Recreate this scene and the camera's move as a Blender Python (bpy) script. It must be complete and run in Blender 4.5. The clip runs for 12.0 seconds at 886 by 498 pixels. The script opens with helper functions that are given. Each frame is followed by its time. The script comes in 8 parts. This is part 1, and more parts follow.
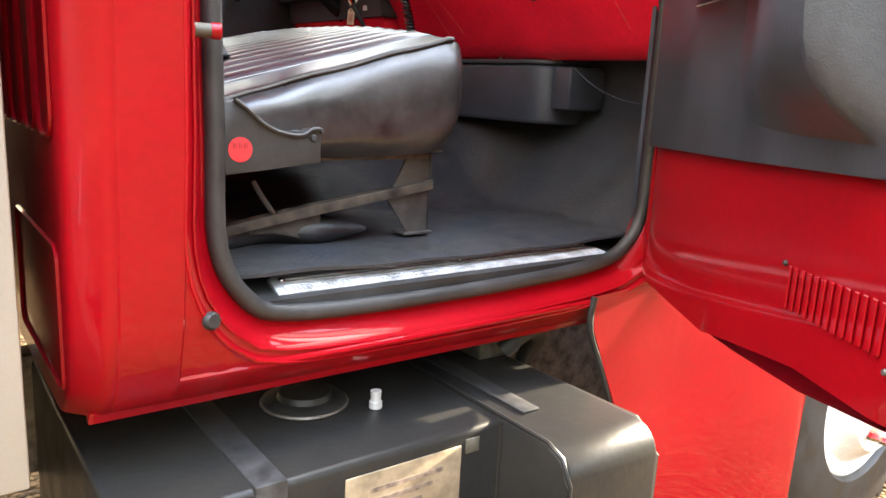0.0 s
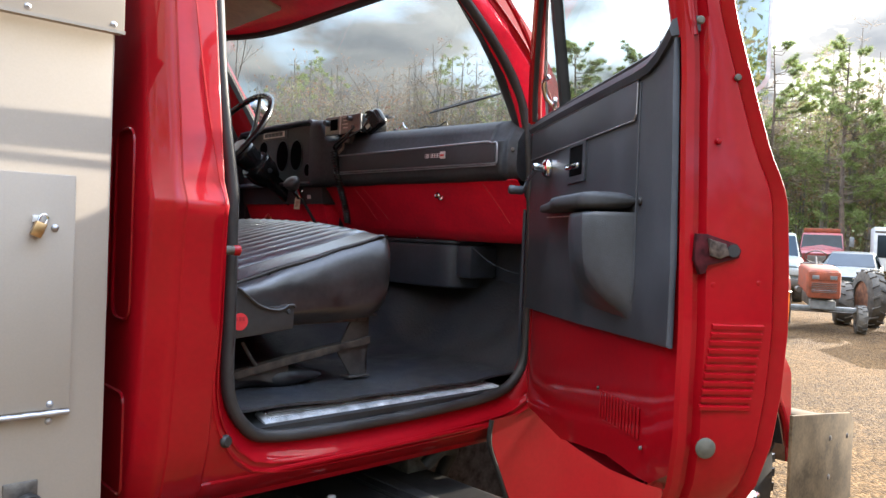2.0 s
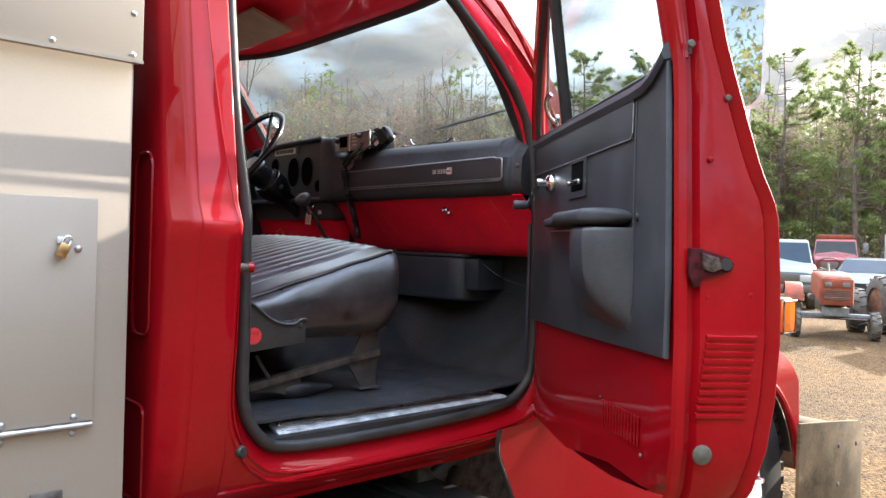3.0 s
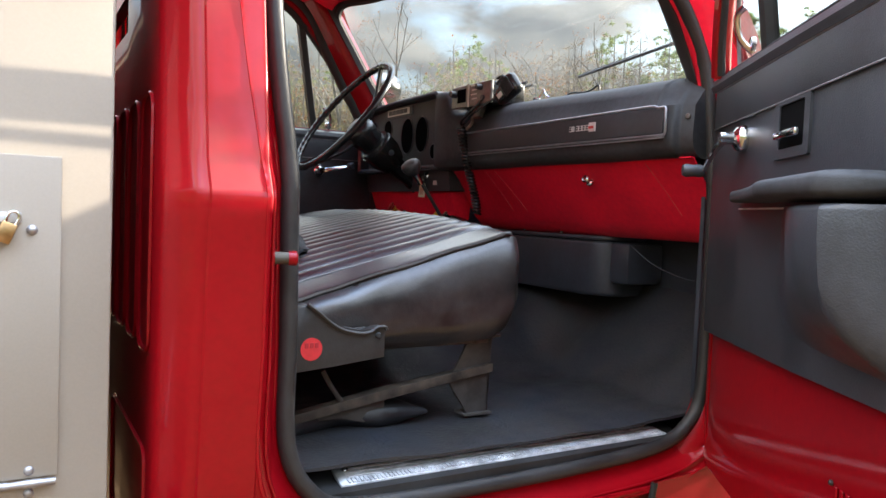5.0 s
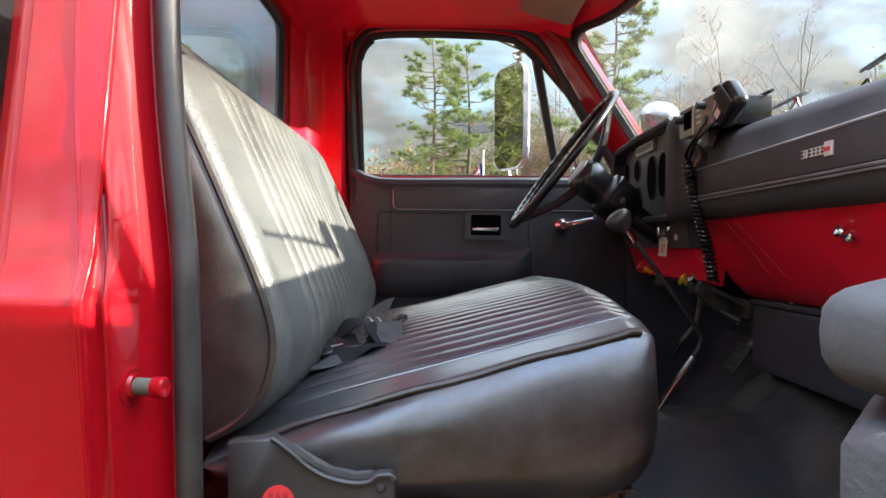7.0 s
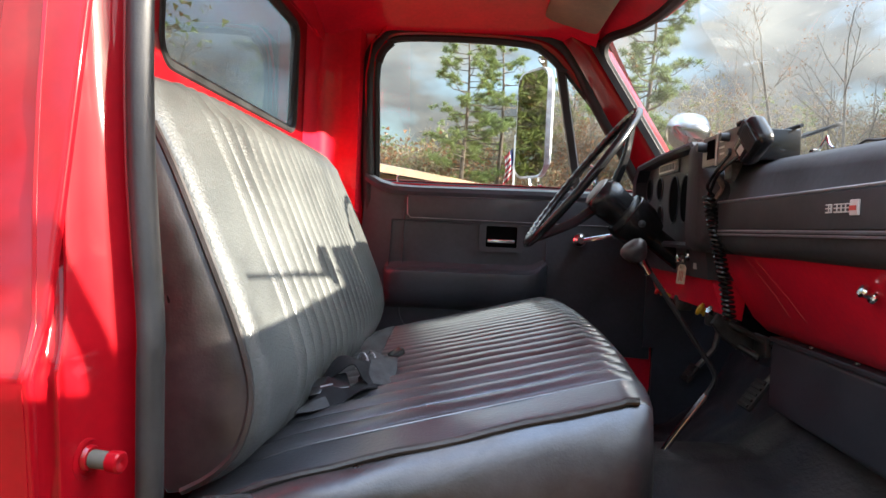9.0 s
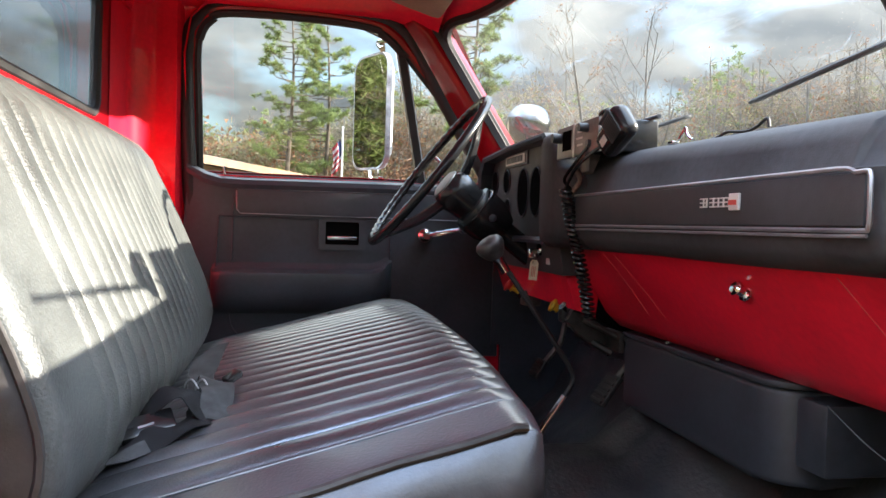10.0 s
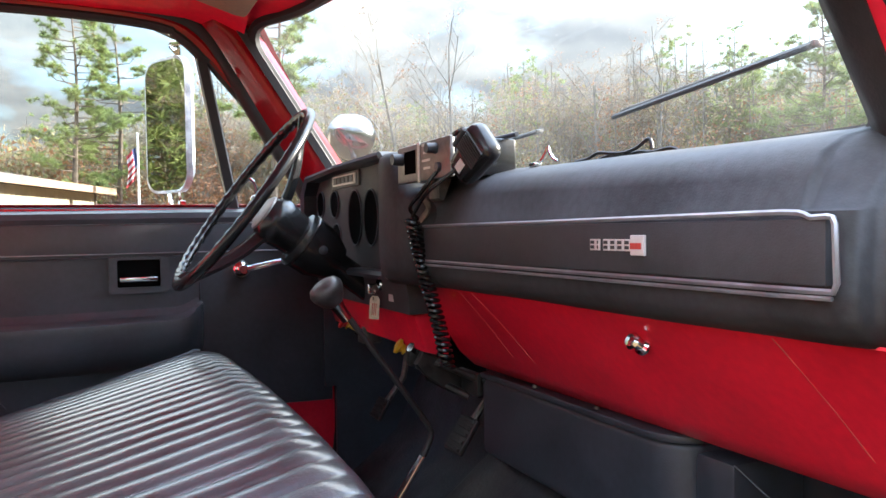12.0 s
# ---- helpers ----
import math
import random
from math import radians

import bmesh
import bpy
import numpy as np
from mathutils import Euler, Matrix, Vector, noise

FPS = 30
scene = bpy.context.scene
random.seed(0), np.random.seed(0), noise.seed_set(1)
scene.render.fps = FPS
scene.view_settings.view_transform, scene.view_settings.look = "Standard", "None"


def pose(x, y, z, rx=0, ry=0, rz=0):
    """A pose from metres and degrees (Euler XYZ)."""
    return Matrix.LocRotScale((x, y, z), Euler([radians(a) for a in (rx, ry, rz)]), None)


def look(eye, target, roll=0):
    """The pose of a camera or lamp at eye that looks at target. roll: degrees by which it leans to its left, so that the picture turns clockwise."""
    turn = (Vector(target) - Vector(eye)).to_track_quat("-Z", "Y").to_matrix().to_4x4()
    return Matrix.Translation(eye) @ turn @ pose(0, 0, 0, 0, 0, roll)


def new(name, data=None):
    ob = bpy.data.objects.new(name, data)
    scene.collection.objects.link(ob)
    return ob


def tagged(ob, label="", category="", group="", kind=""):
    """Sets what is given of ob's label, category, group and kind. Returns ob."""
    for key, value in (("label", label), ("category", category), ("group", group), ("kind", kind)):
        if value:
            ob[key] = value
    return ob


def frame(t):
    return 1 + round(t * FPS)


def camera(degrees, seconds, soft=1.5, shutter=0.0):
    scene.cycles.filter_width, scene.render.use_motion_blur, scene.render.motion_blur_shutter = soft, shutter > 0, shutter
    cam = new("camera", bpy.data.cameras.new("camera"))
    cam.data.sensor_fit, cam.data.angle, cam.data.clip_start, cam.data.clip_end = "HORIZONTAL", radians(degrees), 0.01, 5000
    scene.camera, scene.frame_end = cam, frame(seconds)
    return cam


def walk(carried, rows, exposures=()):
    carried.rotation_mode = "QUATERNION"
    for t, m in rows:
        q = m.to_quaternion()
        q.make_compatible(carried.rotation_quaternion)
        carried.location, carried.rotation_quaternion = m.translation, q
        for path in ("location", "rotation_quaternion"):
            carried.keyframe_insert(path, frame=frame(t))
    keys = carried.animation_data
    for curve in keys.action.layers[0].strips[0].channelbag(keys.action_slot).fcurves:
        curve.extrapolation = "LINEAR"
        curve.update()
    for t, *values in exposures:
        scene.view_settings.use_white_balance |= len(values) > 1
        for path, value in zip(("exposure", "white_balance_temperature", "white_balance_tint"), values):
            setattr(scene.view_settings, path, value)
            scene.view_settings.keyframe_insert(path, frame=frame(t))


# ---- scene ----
cam = camera(61.5, 12.0)
PATH = [
    (0, (-0.379, -1.005, 1.329), (0.794, 0.56, 0.908), 3.0),
    (0.3, (-0.491, -1.12, 1.372), (0.737, 0.424, 1.045), 3.6),
    (0.5, (-0.576, -1.161, 1.398), (0.707, 0.35, 1.133), 3.4),
    (1, (-0.782, -1.212, 1.421), (0.596, 0.229, 1.255), 3.0),
    (1.5, (-0.791, -1.314, 1.44), (0.586, 0.135, 1.354), 2.9),
    (2, (-0.74, -1.42, 1.434), (0.612, 0.054, 1.396), 2.3),
    (2.5, (-0.763, -1.456, 1.441), (0.572, 0.034, 1.415), 1.9),
    (2.7, (-0.769, -1.469, 1.447), (0.564, 0.022, 1.43), 1.8),
    (4.3, (-0.653, -1.375, 1.434), (0.581, 0.199, 1.407), 1.9),
    (4.5, (-0.595, -1.314, 1.434), (0.599, 0.289, 1.382), 2.4),
    (5, (-0.392, -1.079, 1.46), (0.62, 0.643, 1.365), 2.3),
    (5.5, (-0.115, -0.966, 1.483), (0.543, 0.921, 1.395), 2.6),
    (6, (0.061, -0.885, 1.509), (0.45, 1.077, 1.481), 1.5),
    (6.5, (0.169, -0.821, 1.52), (0.38, 1.167, 1.538), 0.8),
    (7, (0.254, -0.789, 1.532), (0.259, 1.211, 1.526), 0.6),
    (8.8, (0.301, -0.747, 1.623), (0.217, 1.251, 1.559), 3.7),
    (9, (0.3, -0.733, 1.628), (0.229, 1.265, 1.569), 2.8),
    (9.5, (0.299, -0.692, 1.633), (0.339, 1.306, 1.57), 2.9),
    (10, (0.269, -0.571, 1.638), (0.654, 1.391, 1.576), 2.0),
    (10.5, (0.266, -0.455, 1.656), (0.962, 1.42, 1.62), 0.2),
    (11, (0.28, -0.364, 1.689), (1.14, 1.442, 1.67), -1.4),
    (11.5, (0.289, -0.33, 1.701), (1.153, 1.473, 1.667), -1.0),
    (12, (0.296, -0.326, 1.702), (1.149, 1.482, 1.65), -0.9),
]
walk(cam, [(t, look(eye, target, roll)) for t, eye, target, roll in PATH],
     exposures=[(0.0, 4.30, 7600, 10), (0.5, 4.03, 7300, 10), (1.0, 3.50, 6900, 10), (1.6, 3.05, 6600, 10), (4.5, 3.15, 6800, 10), (5.5, 3.45, 6900, 10),
                (7.0, 3.50, 6800, 10), (9.5, 3.40, 6700, 10), (10.5, 3.85, 6550, 10), (12.0, 4.00, 6400, 10)])

# ---- world, sun ----
SUN_AZ, SUN_EL = radians(-2), radians(19.2)      # toward the sun: azimuth from +x, elevation
sun_dir = Vector((math.cos(SUN_EL) * math.cos(SUN_AZ), math.cos(SUN_EL) * math.sin(SUN_AZ), math.sin(SUN_EL)))
world = bpy.data.worlds.new("sky")
scene.world = world
world.use_nodes = True
wn, wl = world.node_tree.nodes, world.node_tree.links
wn.clear()
w_out = wn.new("ShaderNodeOutputWorld")
w_bg = wn.new("ShaderNodeBackground")
w_sky = wn.new("ShaderNodeTexSky")
w_sky.sky_type, w_sky.sun_disc = "NISHITA", False
w_sky.sun_elevation, w_sky.sun_rotation = SUN_EL, math.pi / 2 - SUN_AZ
w_sky.air_density, w_sky.dust_density, w_sky.ozone_density = 1.0, 1.5, 1.5
# broken cloud cover over the blue
w_tc = wn.new("ShaderNodeTexCoord")
w_sep = wn.new("ShaderNodeSeparateXYZ")
w_add = wn.new("ShaderNodeMath"); w_add.operation = "ADD"; w_add.inputs[1].default_value = 0.22
w_div = wn.new("ShaderNodeVectorMath"); w_div.operation = "DIVIDE"
w_comb = wn.new("ShaderNodeCombineXYZ")
wl.new(w_tc.outputs["Generated"], w_sep.inputs[0])
wl.new(w_sep.outputs["Z"], w_add.inputs[0])
for k in range(3):
    wl.new(w_add.outputs[0], w_comb.inputs[k])
wl.new(w_tc.outputs["Generated"], w_div.inputs[0])
wl.new(w_comb.outputs[0], w_div.inputs[1])
w_noise = wn.new("ShaderNodeTexNoise")
w_noise.inputs["Scale"].default_value, w_noise.inputs["Detail"].default_value = 1.7, 7
w_noise.inputs["Roughness"].default_value, w_noise.inputs["Distortion"].default_value = 0.52, 0.25
wl.new(w_div.outputs[0], w_noise.inputs["Vector"])
w_ramp = wn.new("ShaderNodeValToRGB")
w_ramp.color_ramp.elements[0].position, w_ramp.color_ramp.elements[1].position = 0.36, 0.54
wl.new(w_noise.outputs["Fac"], w_ramp.inputs["Fac"])
w_noise2 = wn.new("ShaderNodeTexNoise")
w_noise2.inputs["Scale"].default_value, w_noise2.inputs["Detail"].default_value = 3.1, 6
wl.new(w_div.outputs[0], w_noise2.inputs["Vector"])
w_cloud = wn.new("ShaderNodeValToRGB")
w_cloud.color_ramp.elements[0].position, w_cloud.color_ramp.elements[1].position = 0.38, 0.68
w_cloud.color_ramp.elements[0].color = (0.80, 0.87, 0.97, 1)
w_cloud.color_ramp.elements[1].color = (1.85, 1.83, 1.80, 1)
wl.new(w_noise2.outputs["Fac"], w_cloud.inputs["Fac"])
w_mix = wn.new("ShaderNodeMix"); w_mix.data_type = "RGBA"
wl.new(w_ramp.outputs["Color"], w_mix.inputs["Factor"])
wl.new(w_sky.outputs["Color"], w_mix.inputs["A"])
wl.new(w_cloud.outputs["Color"], w_mix.inputs["B"])
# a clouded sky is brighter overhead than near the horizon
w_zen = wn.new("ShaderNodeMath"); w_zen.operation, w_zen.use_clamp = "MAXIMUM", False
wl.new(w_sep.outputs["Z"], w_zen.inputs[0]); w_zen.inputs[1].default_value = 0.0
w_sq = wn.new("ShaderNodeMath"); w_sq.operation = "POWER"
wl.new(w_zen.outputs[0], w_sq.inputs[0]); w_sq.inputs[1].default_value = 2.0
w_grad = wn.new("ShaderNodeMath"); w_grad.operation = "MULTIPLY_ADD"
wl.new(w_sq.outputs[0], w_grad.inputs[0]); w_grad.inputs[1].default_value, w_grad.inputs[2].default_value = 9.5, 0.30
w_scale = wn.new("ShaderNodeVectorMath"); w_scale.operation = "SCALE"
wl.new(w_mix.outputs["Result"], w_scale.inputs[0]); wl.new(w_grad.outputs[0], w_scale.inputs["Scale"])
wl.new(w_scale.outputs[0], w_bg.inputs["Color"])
w_bg.inputs["Strength"].default_value = 0.1
wl.new(w_bg.outputs[0], w_out.inputs["Surface"])

sun = new("sun", bpy.data.lights.new("sun", "SUN"))
sun.data.energy, sun.data.angle, sun.data.color = 2.25, radians(0.6), (1.0, 0.93, 0.82)
sun.matrix_world = look(sun_dir * 30, (0, 0, 0))

# ---- materials ----
def material(name, color, rough=0.5, metal=0.0, coat=0.0, var=0.15, scale=6.0, bump=0.0, bump_scale=200.0, second=None, fine=80.0, spec=0.5, stretch=None, rvar=0.12):
    """A surface with two scales of colour variation, varied gloss and fine relief."""
    m = bpy.data.materials.new(name)
    m.use_nodes = True
    n, l = m.node_tree.nodes, m.node_tree.links
    b = n["Principled BSDF"]
    tc = n.new("ShaderNodeTexCoord")
    src = tc.outputs["Object"]
    if stretch:
        mp = n.new("ShaderNodeMapping")
        mp.inputs["Scale"].default_value = stretch
        l.new(src, mp.inputs["Vector"])
        src = mp.outputs[0]
    big, small = n.new("ShaderNodeTexNoise"), n.new("ShaderNodeTexNoise")
    big.inputs["Scale"].default_value, big.inputs["Detail"].default_value = scale, 5
    small.inputs["Scale"].default_value, small.inputs["Detail"].default_value = fine, 3
    for t in (big, small):
        l.new(src, t.inputs["Vector"])
    mixf = n.new("ShaderNodeMath"); mixf.operation = "MULTIPLY_ADD"
    l.new(small.outputs["Fac"], mixf.inputs[0]); mixf.inputs[1].default_value = 0.35
    l.new(big.outputs["Fac"], mixf.inputs[2])
    ramp = n.new("ShaderNodeValToRGB")
    ramp.color_ramp.elements[0].position, ramp.color_ramp.elements[1].position = 0.45, 0.95
    c = Vector(color)
    d = Vector(second) if second else c * (1 - 2 * var)
    ramp.color_ramp.elements[0].color = (*d, 1)
    ramp.color_ramp.elements[1].color = (*[min(1.0, v * (1 + var)) for v in c], 1)
    l.new(mixf.outputs[0], ramp.inputs["Fac"])
    l.new(ramp.outputs["Color"], b.inputs["Base Color"])
    rr = n.new("ShaderNodeMapRange")
    rr.inputs["From Min"].default_value, rr.inputs["From Max"].default_value = 0.3, 0.7
    rr.inputs["To Min"].default_value, rr.inputs["To Max"].default_value = max(0.02, rough - rvar * rough), min(1, rough + 2 * rvar * rough)
    l.new(big.outputs["Fac"], rr.inputs["Value"])
    l.new(rr.outputs[0], b.inputs["Roughness"])
    b.inputs["Metallic"].default_value = metal
    b.inputs["Specular IOR Level"].default_value = spec
    b.inputs["Coat Weight"].default_value = coat
    b.inputs["Coat Roughness"].default_value = 0.04 if "paint" in name else 0.2
    if bump:
        bt = n.new("ShaderNodeTexNoise")
        bt.inputs["Scale"].default_value, bt.inputs["Detail"].default_value = bump_scale, 4
        l.new(src, bt.inputs["Vector"])
        bn = n.new("ShaderNodeBump")
        bn.inputs["Strength"].default_value, bn.inputs["Distance"].default_value = bump, 0.002
        l.new(bt.outputs["Fac"], bn.inputs["Height"])
        l.new(bn.outputs[0], b.inputs["Normal"])
    return m


def glass_mat(name, tint=(0.97, 0.985, 0.98), rough=0.0, base=0.03, dust=0.0):
    """A clear pane: see-through, with a mirror gloss that grows toward grazing view."""
    m = bpy.data.materials.new(name)
    m.use_nodes = True
    n, l = m.node_tree.nodes, m.node_tree.links
    n.clear()
    out, tr, gl, mx, lw, pw, ad = (n.new(k) for k in ("ShaderNodeOutputMaterial", "ShaderNodeBsdfTransparent", "ShaderNodeBsdfGlossy", "ShaderNodeMixShader", "ShaderNodeLayerWeight", "ShaderNodeMath", "ShaderNodeMath"))
    tr.inputs["Color"].default_value = (*tint, 1)
    gl.inputs["Roughness"].default_value = rough
    lw.inputs["Blend"].default_value = 0.5
    pw.operation, pw.inputs[1].default_value = "POWER", 4.5
    ad.operation, ad.inputs[1].default_value, ad.inputs[2].default_value = "MULTIPLY_ADD", 0.75, base
    l.new(lw.outputs["Facing"], pw.inputs[0])
    l.new(pw.outputs[0], ad.inputs[0])
    l.new(ad.outputs[0], mx.inputs["Fac"])
    l.new(tr.outputs[0], mx.inputs[1]); l.new(gl.outputs[0], mx.inputs[2])
    last = mx.outputs[0]
    if dust:                                      # a thin film of road dust, in smears and specks
        tc, no, sp, rp, tl, dm = (n.new(k) for k in ("ShaderNodeTexCoord", "ShaderNodeTexNoise", "ShaderNodeTexVoronoi", "ShaderNodeMapRange", "ShaderNodeBsdfTranslucent", "ShaderNodeMixShader"))
        no.inputs["Scale"].default_value, no.inputs["Detail"].default_value = 5.0, 8
        l.new(tc.outputs["Object"], no.inputs["Vector"])
        rp.inputs["From Min"].default_value, rp.inputs["From Max"].default_value = 0.35, 0.75
        rp.inputs["To Min"].default_value, rp.inputs["To Max"].default_value = dust * 0.5, dust * 1.6
        l.new(no.outputs["Fac"], rp.inputs["Value"])
        sp.inputs["Scale"].default_value = 150.0
        l.new(tc.outputs["Object"], sp.inputs["Vector"])
        lt, gate, both = (n.new("ShaderNodeMath") for k in range(3))
        lt.operation, lt.inputs[1].default_value = "LESS_THAN", 0.07
        l.new(sp.outputs["Distance"], lt.inputs[0])
        gate.operation, gate.inputs[1].default_value = "MULTIPLY", 0.22
        l.new(lt.outputs[0], gate.inputs[0])
        both.operation = "ADD"
        l.new(rp.outputs[0], both.inputs[0]); l.new(gate.outputs[0], both.inputs[1])
        tl.inputs["Color"].default_value = (0.75, 0.74, 0.70, 1)
        l.new(both.outputs[0], dm.inputs["Fac"])
        l.new(last, dm.inputs[1]); l.new(tl.outputs[0], dm.inputs[2])
        last = dm.outputs[0]
    l.new(last, out.inputs["Surface"])
    return m


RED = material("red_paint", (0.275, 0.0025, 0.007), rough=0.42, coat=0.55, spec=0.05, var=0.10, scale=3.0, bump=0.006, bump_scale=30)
# same paint as RED; the light on inside surfaces is put into its colour
RED_LIT = material("lit_red_paint", (0.78, 0.015, 0.042), rough=0.36, coat=0.5, spec=0.15, var=0.12, scale=5.0, bump=0.03, bump_scale=60)
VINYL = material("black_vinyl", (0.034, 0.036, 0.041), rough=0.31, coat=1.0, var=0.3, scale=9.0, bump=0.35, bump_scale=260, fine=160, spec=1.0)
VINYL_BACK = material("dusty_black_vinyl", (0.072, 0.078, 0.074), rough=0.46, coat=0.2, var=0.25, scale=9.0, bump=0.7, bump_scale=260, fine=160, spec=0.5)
VINYL_SIDE = material("smooth_black_vinyl", (0.033, 0.028, 0.026), rough=0.36, coat=0.3, var=0.35, scale=11.0, bump=0.2, bump_scale=300, spec=0.55, rvar=0.3)
PLASTIC = material("black_plastic", (0.036, 0.042, 0.053), rough=0.40, var=0.22, scale=8.0, bump=0.2, bump_scale=500)
PAD = material("dark_grey_dash_vinyl", (0.044, 0.045, 0.048), rough=0.58, var=0.3, scale=5.0, bump=0.14, bump_scale=420, spec=0.3)
PANEL = material("charcoal_door_trim", (0.049, 0.053, 0.062), rough=0.36, var=0.2, scale=6.0, bump=0.25, bump_scale=450)
RUBBER = material("black_rubber", (0.018, 0.018, 0.018), rough=0.55, var=0.3, scale=12.0, bump=0.2, bump_scale=250)
MAT_FLOOR = material("rubber_floor_mat", (0.0125, 0.0148, 0.0195), rough=0.5, spec=0.3, rvar=0.3, var=0.35, scale=7.0, bump=0.9, bump_scale=110, second=(0.036, 0.034, 0.032))
CHROME = material("chrome", (0.75, 0.75, 0.75), rough=0.12, metal=1.0, var=0.08, scale=20)
ALU = material("brushed_aluminium", (0.31, 0.266, 0.218), rough=0.55, metal=0.12, var=0.05, scale=2.2, fine=300, bump=0.03, bump_scale=90, second=(0.27, 0.236, 0.194))
SCUFF = material("worn_sill_plate", (0.70, 0.71, 0.73), rough=0.45, metal=0.35, var=0.25, scale=25)
STEEL = material("worn_dark_steel", (0.16, 0.145, 0.13), rough=0.5, metal=0.6, var=0.4, scale=25, bump=0.3, bump_scale=90)
TANK = material("black_tank_paint", (0.010, 0.010, 0.010), rough=0.34, spec=0.22, coat=0.0, var=0.3, scale=14, second=(0.022, 0.021, 0.019), bump=0.2, bump_scale=70)
RAIL = material("rusty_brown_rail", (0.085, 0.065, 0.05), rough=0.7, metal=0.2, var=0.4, scale=30, bump=0.3, bump_scale=90)
# near-black colour for the shade in holes and handle cups, modelled flat
HOLE_SHADE = material("hole_shade", (0.004, 0.004, 0.004), rough=0.95, var=0.1, spec=0.05)
SEAT_FRAME = material("grey_brown_seat_frame", (0.062, 0.054, 0.048), rough=0.55, var=0.25, scale=20, bump=0.15, bump_scale=120)
GLASS = glass_mat("window_glass", (0.72, 0.75, 0.74))
SCREEN_GLASS = glass_mat("dusty_windscreen_glass", (0.47, 0.505, 0.505), dust=0.011)
SEAL = material("grey_weathered_rubber", (0.026, 0.0245, 0.023), rough=0.5, var=0.25, scale=12.0, bump=0.15, bump_scale=250)
GLASS_DIM = glass_mat("rear_glass", (0.45, 0.47, 0.47), dust=0.03)

# ---- mesh tools ----
def part(name, bm, mat, parent=None, label="", smooth=True, kind="", angle=40):
    """Links a bmesh as one mesh object."""
    me = bpy.data.meshes.new(name)
    bmesh.ops.recalc_face_normals(bm, faces=bm.faces[:])
    if smooth:
        for f in bm.faces:
            f.smooth = True
        for e in bm.edges:
            if len(e.link_faces) == 2 and e.calc_face_angle(0) > radians(angle):
                e.smooth = False
    bm.to_mesh(me)
    bm.free()
    me.materials.append(mat)
    ob = new(name, me)
    if parent:
        ob.parent = parent
    return tagged(ob, label=label, kind=kind)


def thing(name, label, category, at=(0, 0, 0), rot=(0, 0, 0), group="", kind=""):
    ob = new(name)
    ob.matrix_basis = pose(*at, *rot)
    ob.empty_display_size = 0.05
    return tagged(ob, label, category, group, kind)


def whole(ob, label, category, group="", kind=""):
    return tagged(ob, label, category, group, kind)


def box(lo, hi, bevel=0.0, seg=2, bm=None):
    own = bm is None
    bm = bm or bmesh.new()
    lo, hi = Vector(lo), Vector(hi)
    r = bmesh.ops.create_cube(bm, size=1.0)
    for v in r["verts"]:
        v.co = Vector(((v.co[k] + 0.5) * (hi[k] - lo[k]) + lo[k]) for k in range(3))
    if bevel:
        edges = list({e for v in r["verts"] for e in v.link_edges})
        bmesh.ops.bevel(bm, geom=edges, offset=bevel, segments=seg, profile=0.5, affect="EDGES")
    return bm


def prism(points, axis, a, b, bevel=0.0, seg=2, bm=None):
    """A polygon in the two other axes (in xyz order), drawn out along axis from a to b."""
    bm = bm or bmesh.new()
    def at(p, w):
        return {"x": (w, p[0], p[1]), "y": (p[0], w, p[1]), "z": (p[0], p[1], w)}[axis]
    lo = [bm.verts.new(at(p, a)) for p in points]
    hi = [bm.verts.new(at(p, b)) for p in points]
    n = len(points)
    faces = [bm.faces.new(lo), bm.faces.new(hi[::-1])]
    for i in range(n):
        faces.append(bm.faces.new((lo[i], hi[i], hi[(i + 1) % n], lo[(i + 1) % n])))
    if bevel:
        edges = [e for f in faces[:2] for e in f.edges]
        bmesh.ops.bevel(bm, geom=edges, offset=bevel, segments=seg, profile=0.5, affect="EDGES")
    return bm


def loft(rings, closed=True, caps=False, bm=None):
    """Rows of points joined to a skin; closed: each row is a loop."""
    bm = bm or bmesh.new()
    rows = [[bm.verts.new(p) for p in r] for r in rings]
    n = len(rows[0])
    for a, b in zip(rows, rows[1:]):
        for i in range(n if closed else n - 1):
            j = (i + 1) % n
            bm.faces.new((a[i], a[j], b[j], b[i]))
    if caps:
        bm.faces.new(rows[0][::-1]); bm.faces.new(rows[-1])
    return bm


def thick(bm, d):
    """Gives a skin thickness d."""
    bmesh.ops.recalc_face_normals(bm, faces=bm.faces[:])
    bmesh.ops.solidify(bm, geom=bm.faces[:], thickness=d)
    return bm


def tube(path, r, seg=10, closed=False, bm=None, caps=True, flat=1.0):
    """A round bar along a path; r may be a list; flat squashes it."""
    path = [Vector(p) for p in path]
    n = len(path)
    rs = r if isinstance(r, (list, tuple)) else [r] * n
    tang = []
    for i in range(n):
        a = path[(i - 1) % n] if closed or i else path[0]
        b = path[(i + 1) % n] if closed or i < n - 1 else path[-1]
        tang.append((b - a).normalized())
    up = tang[0].orthogonal().normalized()
    rings = []
    for p, t, q in zip(path, tang, rs):
        up = (up - t * up.dot(t)).normalized()
        side = t.cross(up)
        rings.append([p + (up * math.cos(2 * math.pi * k / seg) + side * flat * math.sin(2 * math.pi * k / seg)) * q for k in range(seg)])
    if closed:
        rings.append(rings[0])
        bm = loft(rings, bm=bm)
        bmesh.ops.remove_doubles(bm, verts=bm.verts[:], dist=1e-6)
        return bm
    return loft(rings, caps=caps, bm=bm)


